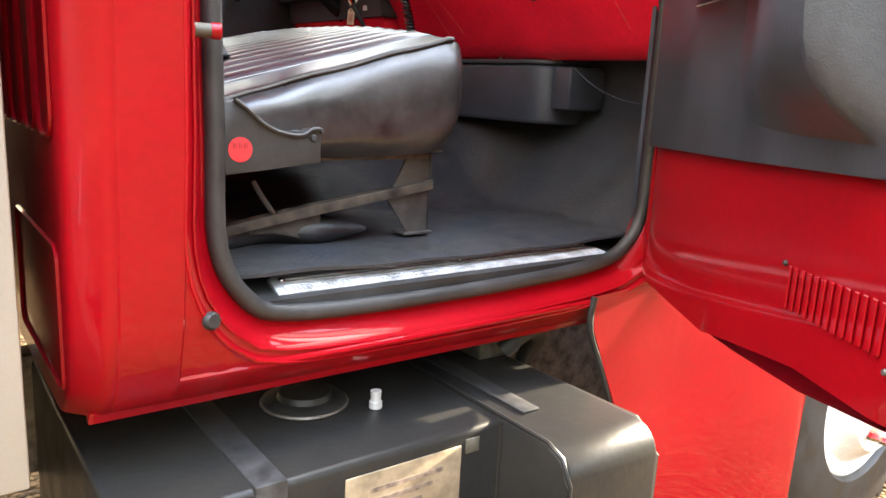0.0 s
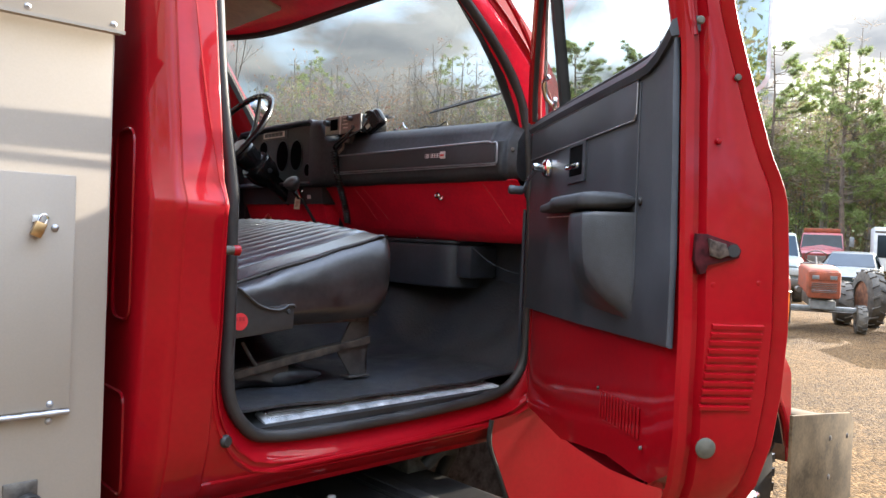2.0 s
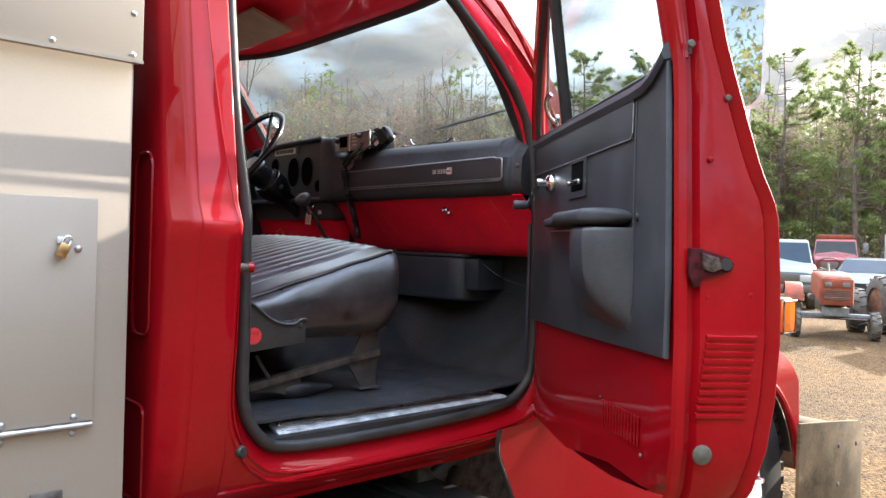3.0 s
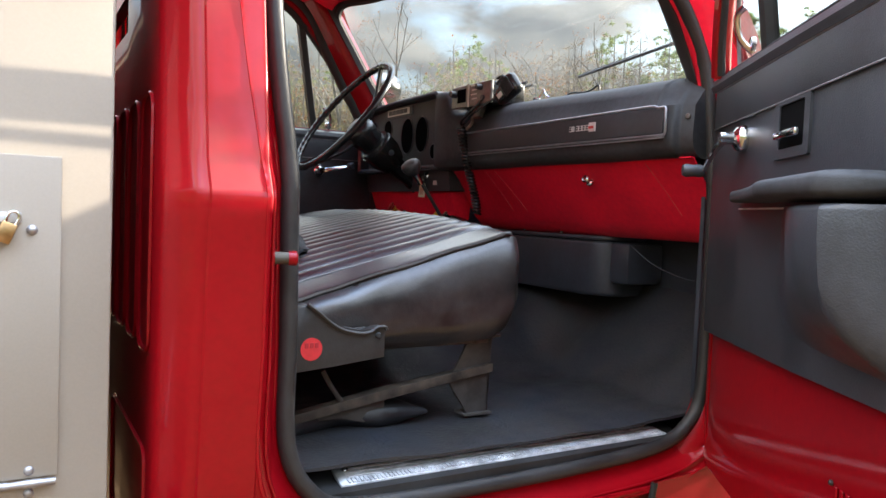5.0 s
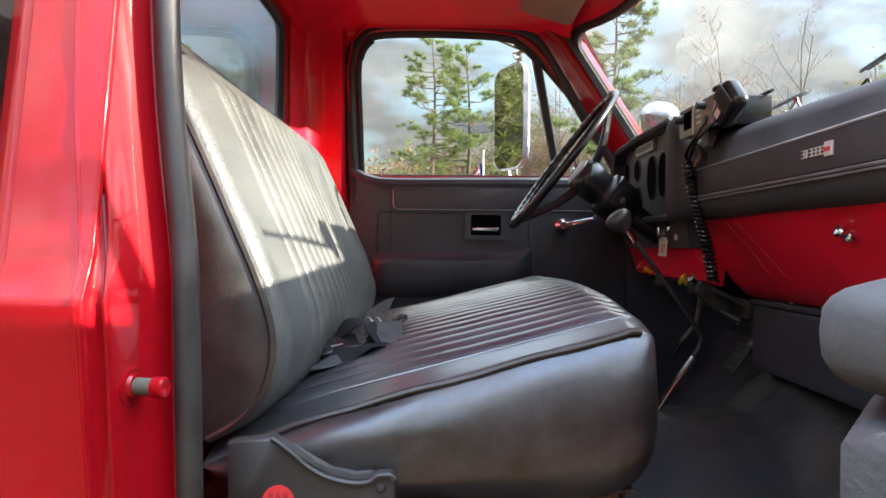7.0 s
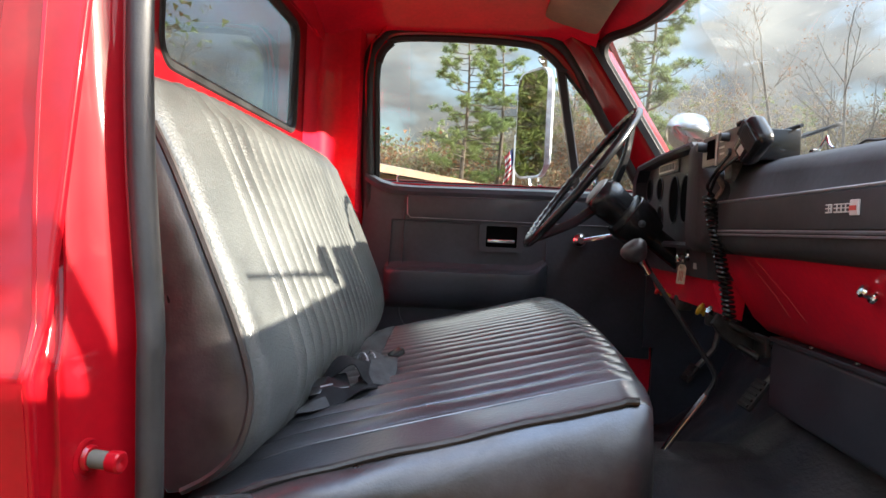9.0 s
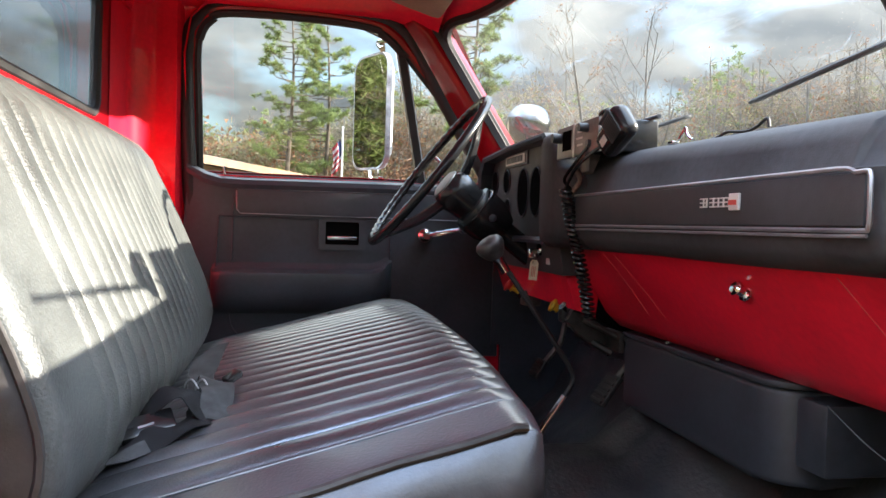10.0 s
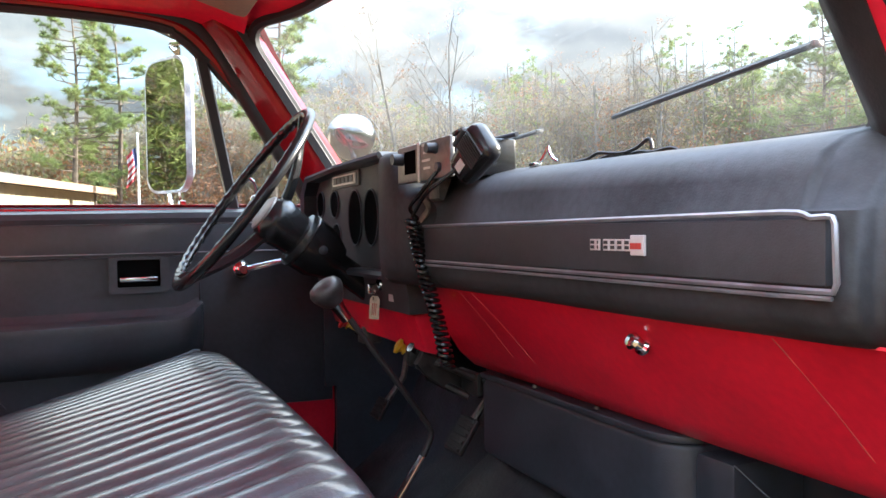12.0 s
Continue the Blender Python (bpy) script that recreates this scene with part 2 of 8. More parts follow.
def lathe(profile, seg=24, m=None, bm=None):
    """Rows of (radius, height) turned about z, then moved by m."""
    m = m or Matrix.Identity(4)
    rings = [[m @ Vector((max(r, 1e-4) * math.cos(2 * math.pi * k / seg), max(r, 1e-4) * math.sin(2 * math.pi * k / seg), h)) for k in range(seg)] for r, h in profile]
    return loft(rings, caps=True, bm=bm)


def aim(eye, along):
    """A frame at eye whose z points along."""
    return Matrix.Translation(eye) @ Vector(along).to_track_quat("Z", "Y").to_matrix().to_4x4()


def curve(points, per=6, closed=False):
    """A smooth line through points."""
    p = [Vector(q) for q in points]
    n, out = len(p), []
    for i in range(n if closed else n - 1):
        a, b, c, d = (p[(i + k) % n] if closed else p[min(max(i + k, 0), n - 1)] for k in (-1, 0, 1, 2))
        for s in range(per):
            t = s / per
            out.append(0.5 * (2 * b + (c - a) * t + (2 * a - 5 * b + 4 * c - d) * t * t + (3 * b - a - 3 * c + d) * t ** 3))
    if not closed:
        out.append(p[-1])
    return out


def interp(x, table):
    for (a, u), (b, v) in zip(table, table[1:]):
        if x <= b:
            s = min(1, max(0, (x - a) / (b - a)))
            return u + (v - u) * s
    return table[-1][1]


def screw(at, along, r=0.008, mat=None, parent=None, name="screw", label=""):
    bm = lathe([(r, 0), (r, 0.002), (r * 0.75, 0.004), (0.0, 0.0045)], 12, aim(at, along))
    return part(name, bm, mat or CHROME, parent, label)

# ---- the truck's cab ----
YC = 0.86                                        # centre line of the cab
def skin_y(z):
    """Outer face of the passenger side at a height."""
    return interp(z, [(0.85, 0.055), (0.875, 0.02), (0.91, -0.012), (1.0, -0.04), (1.2, -0.065), (1.44, -0.088), (1.472, -0.094), (1.482, -0.090), (1.52, -0.070), (1.75, -0.03), (2.1, 0.03), (2.2, 0.055), (2.28, 0.10), (2.34, 0.2)])


def open_y(z):
    return interp(z, [(0.9, 0.03), (1.5, 0.02), (2.25, 0.065)])


# outline of a door opening, x and z, from the lower rear corner forward
OPENING = [(0.035, 1.008), (0.10, 0.980), (0.30, 0.972), (0.60, 0.976), (0.80, 0.990), (0.885, 1.026), (0.922, 1.10), (0.925, 1.30), (0.922, 1.42), (0.921, 1.475), (0.919, 1.52), (0.900, 1.755), (0.848, 1.88), (0.755, 1.985),
           (0.625, 2.09), (0.51, 2.18), (0.41, 2.236), (0.26, 2.255), (0.06, 2.25), (-0.025, 2.205), (-0.058, 2.10), (-0.045, 1.75), (-0.019, 1.52), (-0.017, 1.475), (-0.016, 1.43), (-0.012, 1.25), (-0.008, 1.09)]
# the driver's opening has a straighter leading edge
OPENING_FAR = OPENING[:10] + [(0.919, 1.52), (0.880, 1.715), (0.802, 1.86), (0.755, 1.93), (0.688, 2.036), (0.618, 2.150), (0.565, 2.215), (0.48, 2.248), (0.26, 2.257)] + OPENING[-9:]


def fine_outline(corners):
    rough_line, out = curve([(x, 0, z) for x, z in corners], 4, True), []
    for a, b in zip(rough_line, rough_line[1:] + rough_line[:1]):
        n = max(1, int((b - a).length / 0.012))
        out += [((a + (b - a) * k / n).x, (a + (b - a) * k / n).z) for k in range(n)]
    return out


near = lambda y: y
far = lambda y: 2 * YC - y
OUTLINES = {near: fine_outline(OPENING), far: fine_outline(OPENING_FAR)}


def outward(flip, i, d):
    line = OUTLINES[flip]
    a, b = Vector(line[i - 1]), Vector(line[(i + 1) % len(line)])
    t = (b - a).normalized()
    return Vector(line[i]) + Vector((t.y, -t.x)) * d


def side_rings(flip):
    """Jamb of a door opening: from the weatherstrip flange out to the outer skin."""
    rings = []
    for d, mixed, lift in ((0.0, 0.0, 0.0), (0.022, 0.0, 0.0), (0.024, 0.02, 0.0), (0.034, 0.18, 0.0), (0.048, 0.55, 0.0), (0.052, 0.72, 0.0), (0.0545, 0.77, 0.0), (0.063, 0.80, 0.0), (0.0665, 0.85, 0.0), (0.069, 0.95, 0.0), (0.0725, 1.0, -0.003), (0.078, 1.0, 0.0)):
        ring = []
        for i in range(len(OUTLINES[flip])):
            q = outward(flip, i, d)
            y = open_y(q.y) * (1 - mixed) + skin_y(q.y) * mixed + lift
            ring.append((q.x, flip(y), q.y))
        rings.append(ring)
    return rings


cab = thing("truck_cab", "glossy red truck cab with black rubber door seals", "truck cab")
part("door_jamb", loft(side_rings(near)), RED, cab, "glossy red door jamb with a folded lip")
part("door_jamb", loft(side_rings(far)), RED_LIT, cab)


def side_skin(flip):
    """Outer skin round the opening: out to the rear corner, roof, windscreen pillar and sill."""
    inner, outer = [], []
    cx, cz = 0.40, 1.50
    for i in range(len(OUTLINES[flip])):
        q = outward(flip, i, 0.078)
        inner.append(q)
        if q.x > 0.62 and q.y > 1.2:
            outer.append(Vector((q.x + 0.05, q.y + 0.02)))
        else:
            dx, dz = q.x - cx, q.y - cz
            s = min((0.60 if dx > 0 else 0.565) / max(abs(dx), 1e-5), (0.80 if dz > 0 else 0.647) / max(abs(dz), 1e-5))
            outer.append(Vector((cx + dx * s, cz + dz * s)))
    rings = []
    for s in (0.0, 0.12, 0.3, 0.5, 0.75, 1.0):
        row = [a.lerp(b, s) for a, b in zip(inner, outer)]
        rings.append([(p.x, flip(skin_y(p.y)), p.y) for p in row])
    return loft(rings)


part("side_panel", side_skin(near), RED, cab)
part("side_panel", side_skin(far), RED, cab)

# rounded rear corners and the back wall, with the rear window cut out of it
REAR_X = -0.215
zs = [0.853, 0.875, 0.91, 1.0, 1.1, 1.2, 1.3, 1.44, 1.472, 1.482, 1.52, 1.6, 1.75, 1.9, 2.1, 2.2, 2.28, 2.30]


def rear_corner(flip):
    rings = []
    for z in zs:
        s = skin_y(z)
        row = [(x, flip(s + d), z) for x, d in ((-0.150, 0.003), (-0.1645, 0.002), (-0.165, 0.0), (-0.169, 0.0003), (-0.174, 0.0015), (-0.180, 0.005), (-0.184, 0.010), (-0.207, 0.036), (-0.212, 0.043), (REAR_X, 0.054))]
        row.append((REAR_X, flip(0.32), z))
        rings.append(row)
    return loft(rings, closed=False)


part("rear_corner", rear_corner(near), RED, cab)
part("rear_corner", rear_corner(far), RED, cab)
rows = []
for z in [v for v in zs if 0.87 < v < 2.2]:
    s = skin_y(z)
    rows.append([(x, s - d, z) for x, d in ((-0.1655, 0.0004), (-0.1630, 0.0035), (-0.1600, 0.0036), (-0.0870, 0.0036), (-0.0840, 0.0032), (-0.0815, 0.0018), (-0.0805, -0.0005), (-0.0805, -0.006))])
part("pillar_skin", loft(rows, closed=False), RED, cab, "red pillar skin with a folded edge")
RW = (0.42, 1.30, 1.872, 2.155)                   # rear window


def rounded(u0, u1, v0, v1, r, n=5):
    pts = []
    for cu, cv, a0 in ((u1 - r, v1 - r, 0), (u0 + r, v1 - r, 90), (u0 + r, v0 + r, 180), (u1 - r, v0 + r, 270)):
        pts += [(cu + r * math.cos(radians(a0 + 90 * k / n)), cv + r * math.sin(radians(a0 + 90 * k / n))) for k in range(n + 1)]
    return pts


def squared(pts, u0, u1, v0, v1):
    """The same number of points out on a rectangle."""
    cu, cv, out = (u0 + u1) / 2, (v0 + v1) / 2, []
    for u, v in pts:
        du, dv = u - cu, v - cv
        s = min((u1 - cu) / abs(du) if du else 99, (v1 - cv) / abs(dv) if dv else 99)
        out.append((cu + du * s, cv + dv * s))
    return out


hole = rounded(*RW, 0.045)
edge = squared(hole, 0.32, 2 * YC - 0.32, 1.75, 2.30)
bm = loft([[(REAR_X, u, v) for u, v in edge], [(REAR_X, u, v) for u, v in hole], [(REAR_X + 0.02, u, v) for u, v in hole], [(REAR_X + 0.02, u, v) for u, v in edge]])
box((REAR_X, 0.32, 0.853), (REAR_X + 0.02, 2 * YC - 0.32, 1.75), bm=bm)
part("back_wall", bm, RED, cab)
strip = tube([(REAR_X + 0.012, u, v) for u, v in rounded(RW[0] - 0.004, RW[1] + 0.004, RW[2] - 0.004, RW[3] + 0.004, 0.045)], 0.013, 8, True)
rows = []                                         # closes the cab between the back wall and the roof
for j in range(17):
    u = -1 + 2 * j / 16
    y, top = YC + u * (YC - 0.07), 2.375 - 0.105 * u ** 4 - 0.05
    rows.append([(REAR_X + 0.003, y, min(2.19, top - 0.02)), (REAR_X + 0.003, y, top), (REAR_X + 0.03, y, top), (REAR_X + 0.03, y, min(2.19, top - 0.02))])
part("rear_header", loft(rows, caps=True), RED_LIT, cab)
rear_window = thing("window_1", "small rear cab window with a black rubber seal", "window", kind="structure")
part("seal", strip, RUBBER, rear_window, "black rubber seal")
bm = prism(hole, "x", REAR_X + 0.006, REAR_X + 0.011)
ob = part("pane", bm, GLASS_DIM, rear_window, smooth=False)
ob.visible_shadow = False


# inner back wall with the ledge behind the seat, corner posts
def inner_corner(flip):
    rings = []
    for z in [0.98, 1.3, 1.6, 1.85, 2.1, 2.2, 2.28]:
        s = open_y(z) + 0.035
        row = [(-0.02 if z < 1.5 else -0.06, flip(open_y(z)), z), (-0.075, flip(s), z)]
        row += [(-0.195 + 0.07 - 0.07 * math.sin(a), flip(s + 0.07 - 0.07 * math.cos(a)), z) for a in [k * math.pi / 12 for k in range(7)]]
        row.append((-0.193, flip(0.33), z))
        rings.append(row)
    return loft(rings, closed=False)


part("inner_corner", inner_corner(near), RED_LIT, cab)
part("inner_corner", inner_corner(far), RED_LIT, cab)


# roof: outer skin and the painted inner roof
def roof(z_edge, z_top, x0, x1, y_in):
    rings = []
    for k in range(13):
        x = x0 + (x1 - x0) * k / 12
        row = []
        for j in range(17):
            u = -1 + 2 * j / 16
            fall = (abs(u) ** 4) * (z_top - z_edge)
            fr = 0.05 * max(0, abs((x - (x0 + x1) / 2) / ((x1 - x0) / 2)) ** 6)
            row.append((x, YC + u * (YC - y_in), z_top - fall - fr))
        rings.append(row)
    return loft(rings, closed=False)


part("roof", thick(roof(2.27, 2.375, REAR_X, 0.70, 0.07), 0.004), RED, cab)
part("roof_lining", roof(2.235, 2.335, -0.19, 0.66, 0.06), RED_LIT, cab, "plain red painted inner roof")


# windscreen: curved glass, and the pillars and header round it
def screen_x(y, z):
    return 0.655 + (2.245 - z) * 0.66 + 0.14 * (1 - abs((y - YC) / 0.76) ** 5)


W0, W1, V0, V1 = 0.095, 1.625, 1.785, 2.235
rows = []
for j in range(25):
    y = W0 + (W1 - W0) * j / 24
    rows.append([(screen_x(y, z), y, z) for z in [V0 + (V1 - V0) * k / 10 for k in range(11)]])
windscreen = thing("window_2", "clean curved windscreen in a black rubber seal", "windscreen", kind="structure")
ob = part("pane", loft(rows, closed=False), SCREEN_GLASS, windscreen)
ob.visible_shadow = False
loop = rounded(W0, W1, V0, V1, 0.07, 6)
fine = []
for (a, b), (c, d) in zip(loop, loop[1:] + loop[:1]):
    n = max(1, int(math.hypot(c - a, d - b) / 0.05))
    fine += [(a + (c - a) * k / n, b + (d - b) * k / n) for k in range(n)]
part("seal", tube([(screen_x(u, v) - 0.004, u, v) for u, v in fine], 0.016, 8, True), RUBBER, windscreen, "black rubber seal")


def edge_x(flip, z):
    """Leading edge of a door opening at a height."""
    return interp(z, [(1.5, 0.92), (1.755, 0.900), (1.88, 0.848), (1.985, 0.755), (2.09, 0.625), (2.18, 0.51), (2.26, 0.43)] if flip is near else [(1.5, 0.92), (1.715, 0.880), (1.86, 0.802), (1.93, 0.755), (2.036, 0.688), (2.15, 0.618), (2.26, 0.54)])


def pillar(flip):
    """Windscreen pillar between the door opening and the glass."""
    rings = []
    for z in (1.72, 1.80, 1.9, 2.0, 2.1, 2.2, 2.26):
        ox = edge_x(flip, z)
        gx = screen_x(W0, z)
        o, s = open_y(z), skin_y(z)
        rings.append([(ox, flip(o), z), (ox + 0.02, flip(o - 0.02), z), (ox + 0.06, flip(s), z), (gx + 0.04, flip(s + 0.02), z), (gx + 0.035, flip(0.082), z), (gx + 0.01, flip(0.103), z), (gx - 0.03, flip(0.106), z), ((ox + gx) / 2 - 0.022, flip(o + 0.040), z), (ox - 0.002, flip(o + 0.012), z)])
    return loft(rings, caps=True)


part("windscreen_pillar", pillar(near), RED_LIT, cab)
# the far pillar keeps the darker RED to stand for its shade
part("windscreen_pillar", pillar(far), RED, cab, "glossy red windscreen pillar, kept darker for its shade")


def pillar_trim(flip, cover):
    """Black moulding on the inside of a windscreen pillar, beside the glass."""
    rows = []
    for z in [1.75 + 0.049 * k for k in range(11)]:
        ox = edge_x(flip, z)
        gx = screen_x(W0, z)
        inner = [(ox - 0.006, open_y(z) + 0.016), ((ox + gx) / 2 - 0.028, open_y(z) + 0.045)] if cover else []
        rows.append([(x, flip(y), z) for x, y in inner + [(gx - 0.030, 0.110), (gx - 0.006, 0.112), (gx + 0.008, 0.100)]])
    return thick(loft(rows, closed=False), 0.003)


part("pillar_trim", pillar_trim(near, True), SEAL, cab, "dark rubber pillar moulding")
part("pillar_trim", pillar_trim(far, False), SEAL, cab)
rows = []
for j in range(17):
    y = 0.09 + (1.63 - 0.09) * j / 16
    x = screen_x(min(max(y, W0), W1), V1)
    rows.append([(x + 0.02, y, V1 - 0.005), (x - 0.01, y, V1 - 0.002), (x - 0.05, y, 2.262), (x - 0.12, y, 2.30), (x - 0.12, y, 2.335), (x + 0.0, y, 2.31), (x + 0.035, y, 2.26)])
part("windscreen_header", loft(rows), RED_LIT, cab)

# hinge pillars, firewall, floor, sill boxes
for flip in (near, far):
    bm = bmesh.new()
    rings = []
    for z in (0.93, 1.02, 1.10, 1.3, 1.5, 1.72, 1.80):
        ox = interp(z, [(0.9, 0.80), (1.02, 0.893), (1.1, 0.934), (1.5, 0.934), (1.755, 0.916), (1.8, 0.900)])
        s = skin_y(z)
        rings.append([(ox, flip(0.025), z), (ox + 0.03, flip(s + 0.03), z), (1.02, flip(s), z), (1.12, flip(s + 0.02), z), (1.12, flip(0.06), z), (ox + 0.01, flip(0.05), z)])
    part("hinge_pillar", loft(rings, caps=True), RED, cab)
bm = box((1.16, 0.03, 0.95), (1.18, 2 * YC - 0.03, 1.78))
prism([(1.10, 1.80), (1.30, 1.77), (1.30, 1.79), (1.10, 1.815)], "y", 0.03, 2 * YC - 0.03, bm=bm)
part("firewall", bm, PLASTIC, cab, "black firewall")
floor_line = [(-0.2, 1.06), (-0.1, 1.035), (0.3, 1.022), (0.75, 1.02), (0.95, 1.03), (1.08, 1.13), (1.16, 1.28)]
bm = loft([[(x, 0.06 + 1.6 * k / 80, interp(x, floor_line)) for k in range(81)] for x in [-0.2 + 1.36 * i / 68 for i in range(69)]], closed=False)
for v in bm.verts:                                # transmission hump, and folds of the loose mat on the toe board
    fold = min(1, max(0, (v.co.x - 0.72) / 0.25))
    v.co.z += 0.13 * math.exp(-((v.co.y - 0.90) / 0.24) ** 4) * min(1, max(0, (v.co.x - 0.25) / 0.5)) + 0.004 * noise.noise(v.co * 9)
    v.co.z += fold * (0.010 * noise.noise(Vector((v.co.x * 5, v.co.y * 17, 1))) + 0.005 * noise.noise(Vector((v.co.x * 14, v.co.y * 30, 4))))
part("floor_mat", thick(bm, 0.006), MAT_FLOOR, cab, "worn black rubber floor mat")
bm = box((-0.2, 0.075, 0.875), (1.1, 2 * YC - 0.075, 0.975))
part("floor_pan", bm, STEEL, cab)


def seal_path(flip, d=0.004):
    return [(outward(flip, i, d).x, flip(open_y(p[1]) - 0.004), outward(flip, i, d).y) for i, p in enumerate(OUTLINES[flip])]


for flip in (near, far):
    closed_side = flip is far
    part("weatherstrip", tube(seal_path(flip, -0.003 if closed_side else 0.004), 0.022 if closed_side else 0.0145, 10, True), RUBBER if closed_side else SEAL, cab, "thick black rubber weatherstrip")

# rolled hems that edge the passenger's door opening
for d, mixed, r in ((0.0720, 1.0, 0.0034), (0.0545, 0.77, 0.0024)):
    hem = []
    for i in range(0, len(OUTLINES[near]), 2):
        q = outward(near, i, d)
        hem.append((q.x, open_y(q.y) * (1 - mixed) + skin_y(q.y) * mixed - 0.0015 + 0.0008 * noise.noise(Vector((q.x * 20, q.y * 20, 0))), q.y))
    part("jamb_hem", tube(hem, r, 6, True), RED, cab)

# ---- bench seat ----
SY0, SY1 = 0.20, 1.51
PITCH = 0.0475


def pleat(y, y0, y1):
    """Rounded ribs of the cover between two stitched seams."""
    if y < y0 or y > y1:
        return 0.0
    s = ((y - y0) / PITCH) % 1.0
    return 0.0135 * (abs(math.sin(math.pi * s)) ** 0.42) - 0.005


def cushion_profile(y):
    """Loop in x and z of the cushion at y: up the back, over the top, down the front."""
    u = (y - (SY0 + SY1) / 2) / ((SY1 - SY0) / 2)
    e = max(0.0, 1 - abs(u) ** 5)
    crown = 0.058 * (1 - abs(u) ** 2.5)
    pts = []
    for k in range(15):
        x = -0.06 + 0.56 * k / 14
        z = 1.278 + 0.285 * x + crown * (1 - 0.40 * max(0, x) / 0.5)
        z -= 0.02 * max(0, 0.08 - x) / 0.14
        pts.append([x, z])
    ztop = pts[-1][1]
    fx = 0.552 - 0.012 * abs(u) ** 6
    for a in (20, 40, 60, 80):
        pts.append([fx - 0.052 + 0.052 * math.sin(radians(a)), ztop + 0.012 * math.sin(radians(a)) - 0.024 * (1 - math.cos(radians(a)))])
    for z, dx in ((1.34, 0.003), (1.29, 0.004), (1.255, -0.002), (1.224, -0.020), (1.203, -0.060)):
        pts.append([fx + dx, z])
    pts += [[0.30, 1.195], [0.0, 1.20], [-0.06, 1.24]]
    return pts


seat = thing("bench_seat", "black pleated vinyl bench seat on a steel frame", "seat")
stations = [SY0 + (SY1 - SY0) * k / 420 for k in range(421)]
rings = []
for y in stations:
    prof = cushion_profile(y)
    edge_in = min(y - SY0, SY1 - y)
    ease = math.sqrt(max(0.0, 1 - max(0.0, 1 - edge_in / 0.02) ** 2)) if edge_in < 0.02 else 1.0
    row = []
    for k, (x, z) in enumerate(prof):
        if k < 17:
            z += pleat(y, SY0 + 0.08, SY1 - 0.08) * (1.0 if k < 15 else 0.4)
            z -= 0.003 * (1 - ease)
        wr = 0.0022 * noise.noise(Vector((x * 14, y * 9, z * 14)))
        row.append((x + wr, y + 0.0, z + wr))
    rings.append(row)
part("cushion", loft(rings, caps=False), VINYL, seat, "black pleated vinyl cushion", angle=60)


# bulging side panels of the cushion, sewn on under its piping
def side_cap(edge, sign):
    y = edge[0][1]
    top = sorted((p[0], p[2]) for p in edge[:20])
    low = sorted((p[0], p[2]) for p in edge[20:] + edge[:1])
    x0, x1 = top[0][0], max(p[0] for p in edge)
    rows = []
    for i in range(49):
        x = x0 + (x1 - x0) * (0.5 - 0.5 * math.cos(math.pi * i / 48))
        zt, zb = interp(x, top), min(interp(x, low), interp(x, top) - 0.004)
        ends = min(1.0, (x - x0) / 0.06, (x1 - x) / 0.026) ** 0.55
        row = []
        for k in range(17):
            v = k / 16
            out = 0.032 * (1 - abs(2 * v - 1) ** 3.2) * ends - 0.0025 * math.exp(-((v - 0.30) / 0.035) ** 2) * ends
            row.append((x, y + sign * (out + (0.0040 * noise.noise(Vector((x * 9, v * 3, 2))) + 0.0022 * noise.noise(Vector((x * 22, v * 6, 5)))) * ends), zb + (zt - zb) * v))
        rows.append(row)
    return loft(rows, closed=False)


part("side_skirt", side_cap(rings[0], -1), VINYL_SIDE, seat, "smooth black vinyl side skirt, shiny with wear")
part("side_skirt", side_cap(rings[-1], 1), VINYL_SIDE, seat)
for y in (SY0 + 0.002, SY1 - 0.002):
    prof = cushion_profile(y)
    edge = rings[0] if y < 1 else rings[-1]
    side = -0.0015 if y < 1 else 0.0015
    part("piping", tube([(p[0], p[1] + side, p[2] + 0.0025 + 0.0015 * math.sin(37 * p[0])) for p in edge[1:17]], 0.0052, 8), VINYL_SIDE, seat, "worn black piping")
# stitched seams beside the smooth edge bolsters
for y in (SY0 + 0.08, SY1 - 0.08):
    part("stitching", tube([(x, y, z + 0.0005) for x, z in cushion_profile(y)[2:17]], 0.0016, 5), VINYL, seat)


def back_profile(y):
    """Loop in x and z of the backrest at y: up the front, over the top, down the rear."""
    u = (y - (SY0 + SY1) / 2) / ((SY1 - SY0) / 2)
    b = 0.032 * (1 - u * u)
    front = [(-0.035, 1.272), (0.006, 1.297), (0.038, 1.337), (0.050, 1.402), (0.032, 1.474), (-0.007, 1.566), (-0.060, 1.685), (-0.100, 1.760)]
    top = [(-0.118, 1.795), (-0.140, 1.808), (-0.165, 1.80)]
    rear = [(-0.178, 1.77), (-0.170, 1.6), (-0.14, 1.45), (-0.10, 1.30), (-0.07, 1.27)]
    f = curve([(x + b * min(1, max(0, (z - 1.27) / 0.1)), 0, z + (0.016 * (1 - u ** 4) if z > 1.75 else 0)) for x, z in front], 3)
    return [(p.x, p.z) for p in f] + [(x, z + 0.016 * (1 - u ** 4)) for x, z in top] + rear


